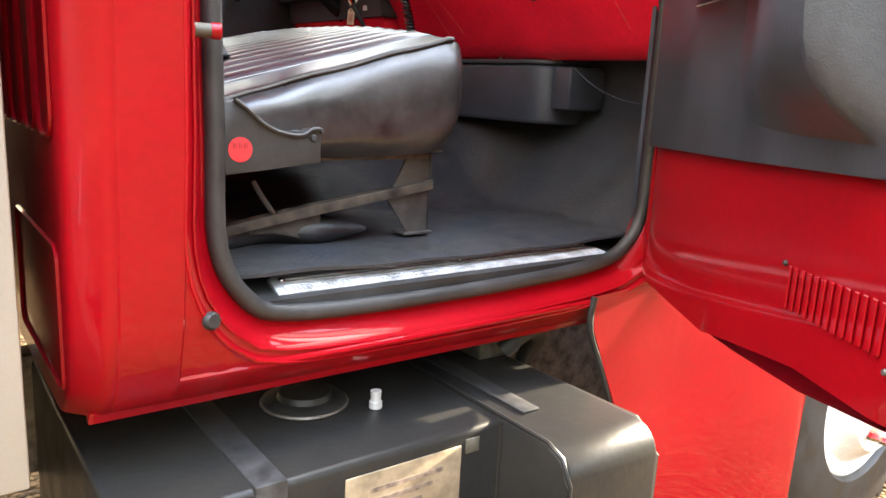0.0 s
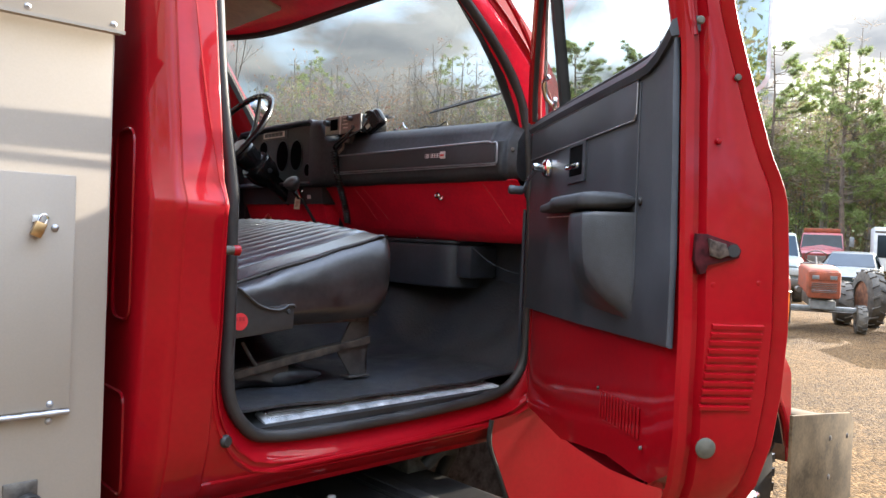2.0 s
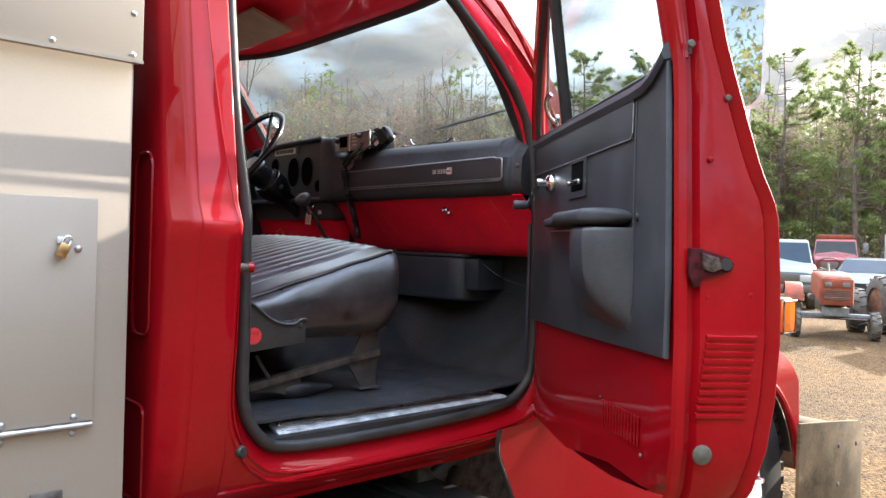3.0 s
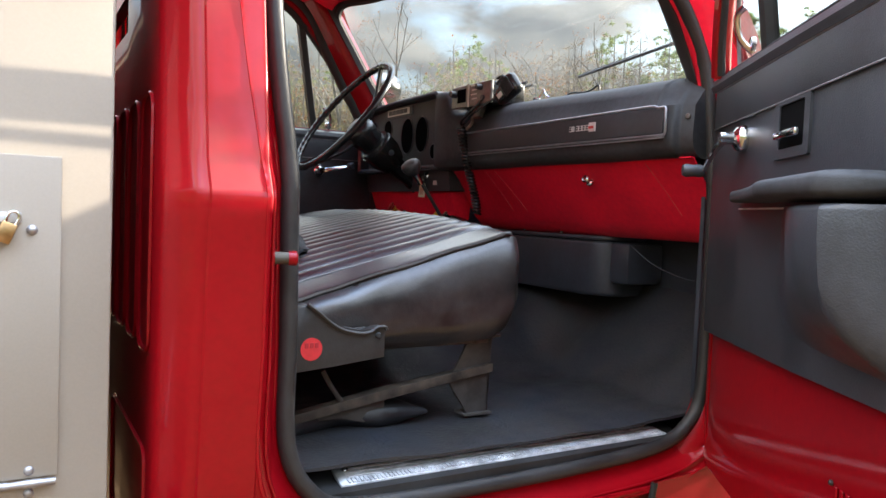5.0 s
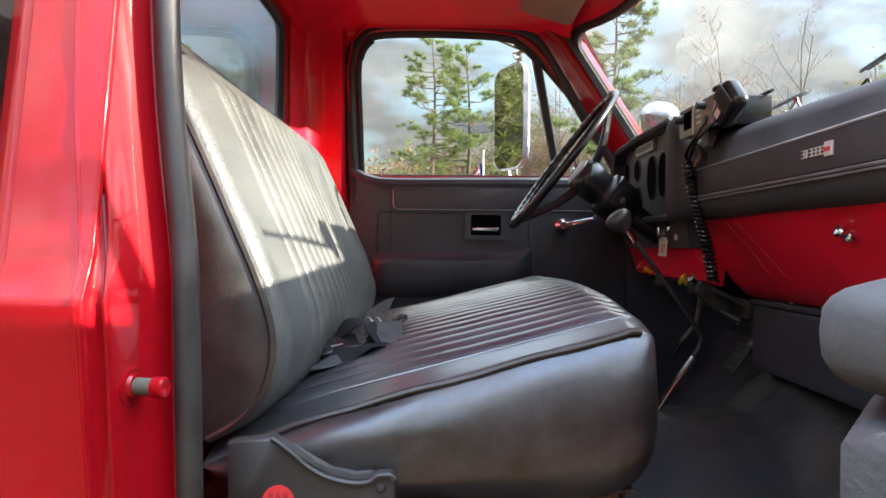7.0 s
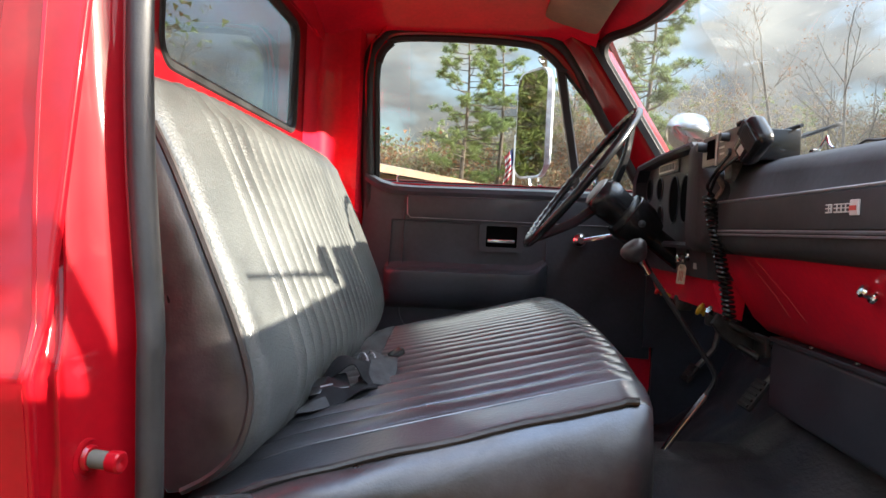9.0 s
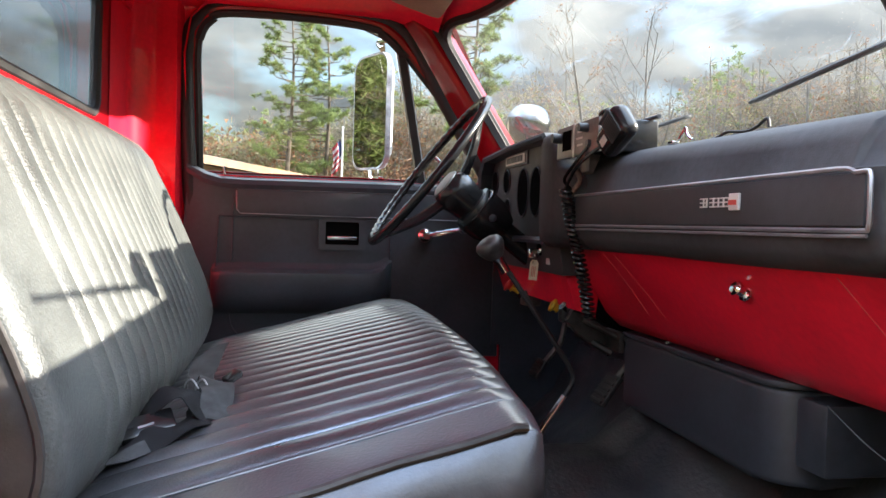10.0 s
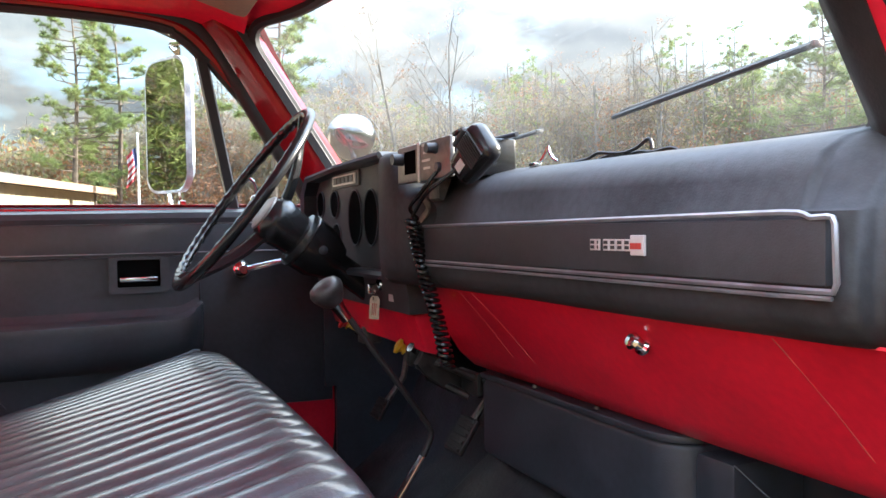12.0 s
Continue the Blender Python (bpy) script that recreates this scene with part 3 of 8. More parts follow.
rings = []
for k in range(421):
    y = SY0 + (SY1 - SY0) * k / 420
    prof = back_profile(y)
    edge_in = min(y - SY0, SY1 - y)
    ease = math.sqrt(max(0.0, 1 - max(0.0, 1 - edge_in / 0.03) ** 2))
    row = []
    for j, (x, z) in enumerate(prof):
        d = pleat(y, SY0 + 0.13, SY1 - 0.13) * 0.62 if j < 24 else 0
        x += d * 0.93 - (0.022 * (1 - ease) if j < 24 else 0)
        z += d * 0.3 - (0.02 * (1 - ease) if 20 < j < 27 else 0)
        wr = 0.0016 * noise.noise(Vector((x * 14, y * 9, z * 14)))
        row.append((x + wr, y, z))
    rings.append(row)
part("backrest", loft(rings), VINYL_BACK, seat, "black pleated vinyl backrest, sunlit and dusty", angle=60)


def back_cap(y, sign):
    prof = back_profile(y)
    c = Vector((-0.075, 1.52))
    rings = []
    for s in (1.0, 0.97, 0.9, 0.75, 0.5, 0.2, 0.02):
        rings.append([(c.x + (x - (0.022 if k < 24 else 0) - c.x) * s, y + sign * 0.012 * (1 - s ** 4), c.y + (z - c.y) * s) for k, (x, z) in enumerate(prof)])
    return loft(rings)


part("backrest_side", back_cap(SY0 + 0.001, -1), VINYL_SIDE, seat, "flat smooth black vinyl end panel")
part("backrest_side", back_cap(SY1 - 0.001, 1), VINYL_SIDE, seat)
for y in (SY0 + 0.002, SY1 - 0.002):
    part("piping", tube([(x - 0.019, y, z - (0.018 if k > 20 else 0)) for k, (x, z) in enumerate(back_profile(y)[:24])], 0.0055, 6), VINYL_SIDE, seat, "black piping")

# side bracket with its cut-away upper edge, and the frame under the seat
plate = [(-0.005, 1.29), (0.05, 1.297), (0.07, 1.283), (0.095, 1.262), (0.12, 1.249), (0.15, 1.243), (0.17, 1.245), (0.18, 1.252), (0.195, 1.253), (0.20, 1.247), (0.20, 1.197), (0.10, 1.187), (0.015, 1.178), (-0.004, 1.20)]
part("hinge_bracket", prism(plate, "y", 0.118, 0.150, 0.005), SEAL, seat, "grey-black moulded hinge cover")
part("bracket_lip", tube(curve([(x, 0.116, z) for x, z in plate[1:10]], 3), 0.0035, 6), SEAL, seat)
screw((0.184, 0.118, 1.238), (0, -1, 0), 0.006, RUBBER, seat)
bm = lathe([(0.0, 0), (0.0195, 0), (0.0195, 0.0012), (0.0, 0.0014)], 28, aim((0.059, 0.118, 1.220), (0, -1, 0)))
STICKER = material("red_sticker", (0.62, 0.03, 0.035), rough=0.5, var=0.1, scale=60)
part("sticker", bm, STICKER, seat, "round red paper sticker")
STICK_INK = material("faded_red_ink", (0.42, 0.02, 0.025), rough=0.6, var=0.1)
for k in range(3):
    part("marking", box((0.047 + 0.009 * k, 0.1155, 1.222), (0.053 + 0.009 * k, 0.1167, 1.231)), STICK_INK, seat, smooth=False)
for y in (0.24, 1.44):
    part("floor_riser", prism([(0.458, 1.205), (0.513, 1.213), (0.507, 1.036), (0.455, 1.040), (0.406, 1.111), (0.430, 1.150)], "y", y - 0.004, y + 0.003, 0.001), SEAT_FRAME, seat, "bare grey steel riser")
    part("riser_flange", box((0.503, y - 0.004, 1.04), (0.508, y + 0.045, 1.20), 0.001), SEAT_FRAME, seat)
    part("bolt_hole", lathe([(0, 0), (0.004, 0), (0.004, 0.001), (0, 0.001)], 10, aim((0.478, y - 0.004, 1.128), (0, -1, 0))), HOLE_SHADE, seat)
    part("riser_foot", box((0.445, y - 0.012, 1.034), (0.515, y + 0.03, 1.040), 0.001), SEAT_FRAME, seat)
    part("floor_riser", prism([(0.06, 1.074), (0.262, 1.100), (0.262, 1.046), (0.215, 1.044), (0.17, 1.058), (0.09, 1.056)], "y", y, y + 0.006, 0.001), SEAT_FRAME, seat)
    part("seat_rail", prism([(0.02, 1.068), (0.24, 1.106), (0.51, 1.145), (0.51, 1.126), (0.24, 1.087), (0.02, 1.050)], "y", y - 0.016, y + 0.012, 0.003), RAIL, seat, "worn brown steel rail")
    part("riser_lip", box((0.448, y - 0.03, 1.203), (0.518, y + 0.03, 1.209), 0.002), SEAT_FRAME, seat)
    part("adjuster_lever", tube(curve([(0.125, y - 0.01, 1.155), (0.142, y - 0.012, 1.125), (0.166, y - 0.008, 1.092)], 4), 0.005, 8), SEAT_FRAME, seat)
part("seat_pan", box((0.0, 0.23, 1.188), (0.50, 1.47, 1.20), 0.003), STEEL, seat)

# ---- dashboard ----
dash = thing("dashboard", "dark grey padded dashboard over a red metal lower panel", "dashboard")
pad_prof = [(1.10, 1.794), (1.02, 1.793), (0.93, 1.786), (0.885, 1.776), (0.858, 1.762), (0.842, 1.740), (0.832, 1.715), (0.829, 1.712), (0.826, 1.648), (0.826, 1.644), (0.829, 1.625), (0.838, 1.610), (0.855, 1.600), (1.10, 1.600)]
rings = []
ys = [0.028, 0.034, 0.042, 0.050, 0.054, 0.057, 0.060, 0.064, 0.075, 0.088, 0.096, 0.100, 0.1025, 0.105, 0.1065, 0.108, 0.111, 0.118] + [0.10 + 0.9 * k / 30 for k in range(1, 31)] + [1.03]
for y in ys:
    ins = max(0.0, (0.10 - y) / 0.07) * 0.55
    q = max(0.0, min(1.0, (0.064 - y) / 0.010))
    cheek = 0.013 * q * q * (3 - 2 * q)
    seam = max(0.0, min(1.0, (0.108 - y) / 0.006))
    row = []
    for k, (x, z) in enumerate(pad_prof):
        step = 0.009 * seam * (1.0 if k < 6 else 0.5 if k == 6 else 0.0)
        if k < 6:                                 # the pad rises a little toward the gauges
            z += 0.020 * max(0.0, y)
        if k < 2 or k > 12:
            row.append((x, y, z))
        else:
            row.append((x + max(cheek, step) + 0.055 * ins ** 1.6 + 0.0012 * noise.noise(Vector((0, y * 6, z * 8))), y, z - 0.022 * ins * (1 if k < 6 else 0) + 0.0015 * noise.noise(Vector((x * 9, y * 5, 3)))))
    rings.append(row)
part("pad", loft(rings, caps=True), PAD, dash, "dark grey moulded vinyl pad", angle=50)
STRIP = material("flat_black_trim", (0.035, 0.036, 0.04), rough=0.55, var=0.2, scale=12, bump=0.2, bump_scale=500)
# recessed trim strip framed by chrome
part("trim_panel", box((0.8215, 0.078, 1.652), (0.84, 1.0, 1.706), 0.001), STRIP, dash, "flat black trim strip")
CHR_LINE = [(0.8225, 1.02, 1.708), (0.8225, 0.5, 1.7095), (0.8225, 0.118, 1.712), (0.8225, 0.103, 1.7112), (0.8225, 0.097, 1.7095), (0.8225, 0.092, 1.7068), (0.8222, 0.076, 1.7075), (0.821, 0.071, 1.7065), (0.8205, 0.069, 1.702), (0.819, 0.066, 1.655), (0.8205, 0.07, 1.648), (0.822, 0.09, 1.6475), (0.822, 0.5, 1.648), (0.822, 1.02, 1.648)]
TRIM = material("dull_chrome_trim", (0.40, 0.40, 0.42), rough=0.42, metal=0.8, var=0.12, scale=30)
part("chrome_trim", tube(CHR_LINE, 0.0028, 6), TRIM, dash, "thin dull chrome outline")
part("chrome_trim", tube([(0.8215, 0.072, 1.6425), (0.8225, 0.125, 1.6415), (0.823, 1.02, 1.641)], 0.0022, 6), TRIM, dash)
screw((0.858, 0.040, 1.688), (-1, -0.35, 0.1), 0.0065, STEEL, dash)
# red lower panel with the ashtray knob
red_prof = [(0.862, 1.603), (0.872, 1.602), (0.886, 1.585), (0.93, 1.525), (0.975, 1.455), (1.008, 1.425), (1.03, 1.418)]
rings = [[(x, y, z) for x, z in red_prof] for y in [0.03 + 1.005 * k / 24 for k in range(25)]]
bm = loft(rings, closed=False)
part("lower_panel", thick(bm, 0.003), RED_LIT, dash, "glossy red painted metal lower panel")
SCRATCH = material("pale_scratched_red", (0.60, 0.10, 0.085), rough=0.5, var=0.2, scale=60)
# scratches worn into the red paint
for y0, y1 in ((0.175, 0.115), (0.79, 0.70), (0.84, 0.78)):
    part("paint_scratch", tube(curve([(interp(z, [(1.43, 1.003), (1.455, 0.975), (1.525, 0.93), (1.585, 0.886), (1.6, 0.873)]) - 0.0032, y0 + (y1 - y0) * (1.595 - z) / 0.16, z) for z in (1.595, 1.56, 1.52, 1.48, 1.44)], 3), 0.0009, 6), SCRATCH, dash)
knob_m = aim((0.902, 0.388, 1.556), (-0.8, 0, 0.35))
part("knob", lathe([(0.012, 0), (0.012, 0.004), (0.0075, 0.007), (0.0085, 0.016), (0.011, 0.02), (0.008, 0.024), (0.0, 0.025)], 18, knob_m), CHROME, dash, "chrome push knob")
# maker's badge as plain bars: six outlined silver blocks and a small square
BADGE = material("silver_badge", (0.66, 0.64, 0.62), rough=0.4, metal=0.3, var=0.1)
for k in range(6):
    y = 0.383 - 0.0122 * k
    w = 0.0052 if k == 1 else 0.0102
    bar = part("lettering_bar", box((0.8190, y - w, 1.6755), (0.8215, y, 1.6885), 0.0006), BADGE, dash, smooth=False)
    part("bar_inset", box((0.8184, y - w + 0.0017, 1.6775), (0.8192, y - 0.0017, 1.6812)), STRIP, bar, smooth=False)
    part("bar_inset", box((0.8184, y - w + 0.0017, 1.6830), (0.8192, y - 0.0017, 1.6867)), STRIP, bar, smooth=False)
BADGE_RED = material("badge_red", (0.5, 0.05, 0.04), rough=0.4, var=0.1)
emb = part("badge", box((0.8175, 0.288, 1.671), (0.8215, 0.310, 1.693), 0.001), BADGE, dash, "small square silver and red badge", smooth=False)
part("badge_bar", box((0.8165, 0.292, 1.678), (0.8175, 0.309, 1.6845)), BADGE_RED, emb, smooth=False)

# heater case under the dash
case = thing("heater_case", "black moulded plastic heater case under the dashboard", "heater")
outl = [(1.0, 0.985), (1.0, 0.50)] + [(1.0 + 0.07 * (1 - math.cos(radians(a))), 0.50 - 0.07 * math.sin(radians(a))) for a in (15, 30, 45, 60, 75, 90)] + [(1.15, 0.43), (1.15, 0.985)]
part("body", prism(outl, "z", 1.25, 1.405, 0.012, 3), PLASTIC, case)
part("lid_flange", prism([(x - 0.006 if x < 1.1 else x, y + (0.004 if y > 0.9 else -0.004)) for x, y in outl], "z", 1.405, 1.416, 0.003), PLASTIC, case)
part("side_duct", box((1.02, 0.36, 1.29), (1.15, 0.43, 1.40), 0.01), PLASTIC, case)
for y in (0.8, 0.62):
    screw((1.004, y, 1.418), (0, 0, 1), 0.005, STEEL, case)

# instrument cluster
clus = thing("instrument_cluster", "black instrument cluster with round and oval gauges", "instrument panel")
cy0, cy1, cz0, cz1 = 1.035, 1.665, 1.605, 1.858
hood = [(cy0, cz0), (cy0, cz1 - 0.012), (cy0 + 0.02, cz1), (1.35, cz1 - 0.002), (cy1 - 0.05, cz1 - 0.012), (cy1, cz1 - 0.05), (cy1, cz0)]
inner = [(cy0 + 0.018, cz0 + 0.015), (cy0 + 0.018, cz1 - 0.022), (cy0 + 0.03, cz1 - 0.014), (1.35, cz1 - 0.015), (cy1 - 0.055, cz1 - 0.026), (cy1 - 0.02, cz1 - 0.06), (cy1 - 0.02, cz0 + 0.015)]
rings = [[(1.05, u, v) for u, v in hood], [(0.84, u, v) for u, v in hood], [(0.812, u, v) for u, v in hood], [(0.808, (u + a) / 2, (v + b) / 2) for (u, v), (a, b) in zip(hood, inner)], [(0.815, u, v) for u, v in inner], [(0.855, u, v) for u, v in inner]]
part("hood", loft(rings), PLASTIC, clus, "black cluster surround")
face = part("gauge_face", prism(inner, "x", 0.85, 0.90), STRIP, clus, "black gauge panel")
rows = []
for y, xf, zt in ((1.056, 0.812, 1.853), (1.040, 0.803, 1.855), (1.00, 0.801, 1.853), (0.972, 0.803, 1.847), (0.960, 0.806, 1.828), (0.952, 0.808, 1.790), (0.93, 0.811, 1.772), (0.90, 0.815, 1.762), (0.87, 0.820, 1.755), (0.845, 0.827, 1.745), (0.825, 0.840, 1.73)):
    rows.append([(0.93, y, zt), (xf + 0.035, y, zt), (xf + 0.014, y, zt - 0.004), (xf + 0.004, y, zt - 0.013), (xf, y, zt - 0.030), (xf, y, 1.66), (xf + 0.002, y, 1.632), (xf + 0.008, y, 1.612), (xf + 0.024, y, 1.600), (0.93, y, 1.599)])
part("cheek", loft(rows, caps=True), PAD, clus, "smooth rounded dark grey cheek")
# black dials, darkened further for the shade of recesses that are not modelled
DIAL = material("black_dial", (0.003, 0.003, 0.0035), rough=0.9, var=0.1, spec=0.02)
for (y, z, ry, rz) in ((1.21, 1.731, 0.046, 0.062), (1.318, 1.733, 0.048, 0.064), (1.475, 1.769, 0.034, 0.034), (1.46, 1.687, 0.034, 0.034), (1.60, 1.773, 0.034, 0.034), (1.60, 1.690, 0.034, 0.034), (1.125, 1.668, 0.022, 0.026)):
    ringp = [(0.848, y + ry * math.cos(2 * math.pi * k / 28), z + rz * math.sin(2 * math.pi * k / 28)) for k in range(28)]
    part("gauge_ring", tube(ringp, 0.0020, 8, True), PLASTIC, clus)
    bm = prism([(p[1], p[2]) for p in ringp], "x", 0.8485, 0.8495)
    part("dial", bm, DIAL, clus, smooth=False)
# radio strip above the gauges
r = part("radio_face", box((0.845, 1.28, 1.806), (0.851, 1.488, 1.842), 0.002), PLASTIC, clus, "slim radio dial with silver keys", smooth=False)
part("dial_window", box((0.842, 1.30, 1.812), (0.846, 1.47, 1.836), 0.001), BADGE, clus, smooth=False)
for k in range(5):
    part("radio_key", box((0.840, 1.312 + k * 0.030, 1.816), (0.843, 1.337 + k * 0.030, 1.832)), PLASTIC, clus, smooth=False)
# panel under the gauges with the ignition and switches
part("switch_panel", prism([(0.848, 1.605), (0.858, 1.535), (0.93, 1.535), (0.93, 1.605)], "y", 1.02, 1.66, 0.004), STRIP, clus)
part("red_lower_strip", prism([(0.872, 1.535), (0.90, 1.455), (0.95, 1.44), (0.96, 1.535)], "y", 1.04, 1.66, 0.004), RED_LIT, clus)

# ---- doors: built in a frame of their own, u from the hinge rearward, w outward, z up ----
HINGE = Vector((0.905, -0.012, 0.0))
D_REAR = Vector((0.345, -0.80, 0.0))
ud = (D_REAR - HINGE).normalized()
wd = Vector((-ud.y, ud.x, 0)) if -ud.y > 0 else Vector((ud.y, -ud.x, 0))
DOOR_M = Matrix(((ud.x, wd.x, 0, HINGE.x), (ud.y, wd.y, 0, HINGE.y), (0, 0, 1, 0), (0, 0, 0, 1)))
DRIVER_M = Matrix(((-1, 0, 0, 0.905), (0, 1, 0, 1.692), (0, 0, 1, 0), (0, 0, 0, 1)))


def placed(bm, m):
    bmesh.ops.transform(bm, matrix=m, verts=bm.verts[:])
    return bm


def glass_w(z, driver):
    return interp(z, [(1.6, 0.045), (1.76, 0.035), (2.25, -0.035)] if driver else [(1.6, 0.02), (1.77, 0.002), (2.25, -0.095)])


def door_skin_w(z):
    table = [(0.93, 0.09), (1.02, 0.130), (1.12, 0.150), (1.2, 0.162), (1.33, 0.168), (1.44, 0.168), (1.529, 0.164), (1.575, 0.140), (1.667, 0.114), (1.85, 0.06), (2.26, -0.005)]
    return sum(interp(z + d, table) for d in (-0.024, -0.012, 0.0, 0.012, 0.024)) / 5


PANEL_EDGE = [(0.015, 1.0), (0.05, 0.962), (0.20, 0.956), (0.40, 0.962), (0.60, 0.976), (0.78, 0.997), (0.90, 1.022), (0.955, 1.058), (0.982, 1.12), (0.988, 1.22), (0.988, 1.32), (0.980, 1.45), (0.970, 1.56), (0.962, 1.66), (0.957, 1.78)]


def build_door(m, driver):
    paint = RED if not driver else RED_LIT
    label = "red truck door standing open, with charcoal trim panel and chrome handle" if not driver else "closed red truck door with charcoal trim panel and armrest"
    door = thing("door_1" if not driver else "door_2", label, "door", kind="structure")

    # inner sheet, red, from the sill to the belt, with its rolled edges onto the end face
    rows = []
    for z in [0.958, 0.97, 0.99, 1.02, 1.06, 1.12, 1.2, 1.3, 1.4, 1.5, 1.6, 1.7, 1.765]:
        rear = interp(z, sorted([(b, a) for a, b in PANEL_EDGE[3:]]))
        rows.append([(rear * k / 20, -0.008 + (0.012 if k in (0, 20) else 0), z + (0.0 if z > 1.0 else interp(rear * k / 20, [(0, 0.035), (0.05, 0.0), (0.4, 0.0), (0.9, 0.055), (1.0, 0.09)]) * (1.06 - z) / 0.1)) for k in range(21)])
    part("inner_panel", placed(thick(loft(rows, closed=False), 0.004), m), paint, door, "red painted inner steel panel")
    # rear end face with a stepped edge
    rings = []
    for z in [0.975, 1.0, 1.05, 1.12, 1.2, 1.3, 1.4, 1.48, 1.505, 1.529, 1.55, 1.575, 1.6, 1.63, 1.66, 1.7, 1.75, 1.8, 1.9, 2.0, 2.1, 2.2, 2.25]:
        u = interp(z, [(0.96, 0.90), (1.0, 0.945), (1.05, 0.972), (1.12, 0.987), (1.3, 0.990), (1.5, 0.976), (1.66, 0.963), (1.78, 0.958), (2.1, 0.962), (2.2, 0.945), (2.25, 0.90)])
        s, i0 = door_skin_w(z), interp(z, [(0.9, -0.008), (1.7, -0.008), (1.78, -0.012), (2.25, -0.075)])
        d = s - i0
        rings.append([(u - 0.004, i0, z), (u + 0.002, i0 + 0.006, z), (u + 0.002, i0 + 0.020, z), (u - 0.010, i0 + 0.026, z), (u - 0.010, i0 + 0.034, z), (u + 0.003, i0 + 0.042, z), (u + 0.006, i0 + d * 0.5, z), (u + 0.003, s - 0.022, z), (u - 0.004, s - 0.016, z), (u + 0.004, s - 0.006, z), (u + 0.009, s + 0.0018, z), (u + 0.008, s + 0.003, z), (u - 0.02, s + 0.003, z)])
    part("end_face", placed(loft(rings, closed=False), m), paint, door, "red pressed steel latch face with louvres")
    # outer skin
    rows = []
    for z in [0.955, 0.99, 1.05, 1.12, 1.2, 1.3, 1.4, 1.47, 1.505, 1.529, 1.55, 1.575, 1.6, 1.63, 1.66, 1.7, 1.78]:
        end_u = interp(z, [(0.955, 0.90), (1.0, 0.945), (1.05, 0.972), (1.12, 0.987), (1.3, 0.990), (1.5, 0.976), (1.66, 0.963), (1.78, 0.958)]) + 0.006
        rows.append([(-0.02 + (end_u + 0.02) * k / 12, door_skin_w(z) + 0.003, z) for k in range(13)])
    part("outer_skin", placed(thick(loft(rows, closed=False), 0.003), m), RED, door)
    part("hinge_edge", placed(prism([(-0.012, 0.0), (-0.02, 0.06), (-0.022, 0.10), (0.0, 0.10), (0.004, 0.0)], "z", 0.99, 1.76), m), paint, door)
    part("bottom_edge", placed(loft([[(u, -0.004, z), (u, 0.05, z - 0.014), (u, 0.10, z - 0.004)] for u, z in ((0.02, 0.985), (0.05, 0.966), (0.3, 0.956), (0.5, 0.968), (0.7, 0.987), (0.88, 1.018), (0.96, 1.06))], closed=False), m), paint, door)
    # window frame: sash round the glass
    def fr(u, z, dw=0.0):
        return (u, glass_w(z, driver) + dw, z)
    vu = 0.0 if driver else 0.042                   # set-back of the vent window's leading edge
    frame_line = curve([fr(0.02 + vu, 1.76), fr(0.06 + vu, 1.84), fr(0.165 + vu, 1.985), fr(0.285 + vu * 0.8, 2.12), fr(0.36 + vu * 0.6, 2.20), fr(0.44, 2.235), fr(0.62, 2.246), fr(0.84, 2.243), fr(0.905, 2.222), fr(0.938, 2.18), fr(0.950, 2.10), fr(0.946, 1.95), fr(0.942, 1.77)], 4)
    if not driver:                               # the leading edge stands further inboard
        frame_line = [Vector((p.x - 0.012 * max(0.0, 1 - p.x / 0.5), p.y - 0.030 * max(0.0, 1 - p.x / 0.5), p.z)) for p in frame_line]
    part("window_frame", placed(tube(frame_line, 0.018, 8, flat=1.3 if driver else 1.15), m), RED, door, "red pressed window frame")
    part("glass_channel", placed(tube([Vector((p.x + (0.016 if p.x < 0.4 else (-0.016 if p.x > 0.9 else 0)), p.y - 0.004, p.z - (0.016 if p.z > 2.15 else 0))) for p in frame_line], 0.0085 if not driver else 0.015, 8), m), RUBBER, door, "black rubber glass channel")
    part("vent_post", placed(tube([fr(0.262 + vu * 0.35, 1.755, -0.004), fr(0.358 + vu * 0.35, 2.205, -0.004)], 0.017, 4, flat=0.8), m), RUBBER, door, "black vent window post")
    part("belt_seal", placed(tube([fr(0.03, 1.762, -0.012), fr(0.94, 1.762, -0.012)], 0.008, 6), m), RUBBER, door)
    vent = [(0.055 + vu, 1.765), (0.25 + vu * 0.2, 1.765), (0.34 + vu * 0.5, 2.19), (0.30 + vu * 0.8, 2.12), (0.18 + vu, 1.985), (0.09 + vu, 1.86)]
    main = [(0.275 + vu * 0.35, 1.765), (0.935, 1.765), (0.94, 2.15), (0.91, 2.215), (0.84, 2.236), (0.62, 2.240), (0.46, 2.23), (0.375, 2.205)]
    for pts, nm in ((vent, "vent_glass"), (main, "door_glass")):
        bm = bmesh.new()
        lo = [bm.verts.new(fr(u, z, 0.003)) for u, z in pts]
        bm.faces.new(lo)
        ob = part(nm, placed(thick(bm, 0.004), m), GLASS, door, smooth=False)
        ob.visible_shadow = False
    rim = [fr(u, z, -0.003) for u, z in vent]
    part("vent_rim", placed(tube(rim, 0.0045, 6, True), m), TRIM, door, "thin chrome vent window rim")
    part("vent_latch", placed(tube(curve([fr(0.205, 1.775, -0.010), fr(0.205, 1.80, -0.03), fr(0.215, 1.835, -0.034), fr(0.235, 1.85, -0.022)], 4), 0.006, 8, flat=0.7), m), CHROME, door, "chrome vent latch")
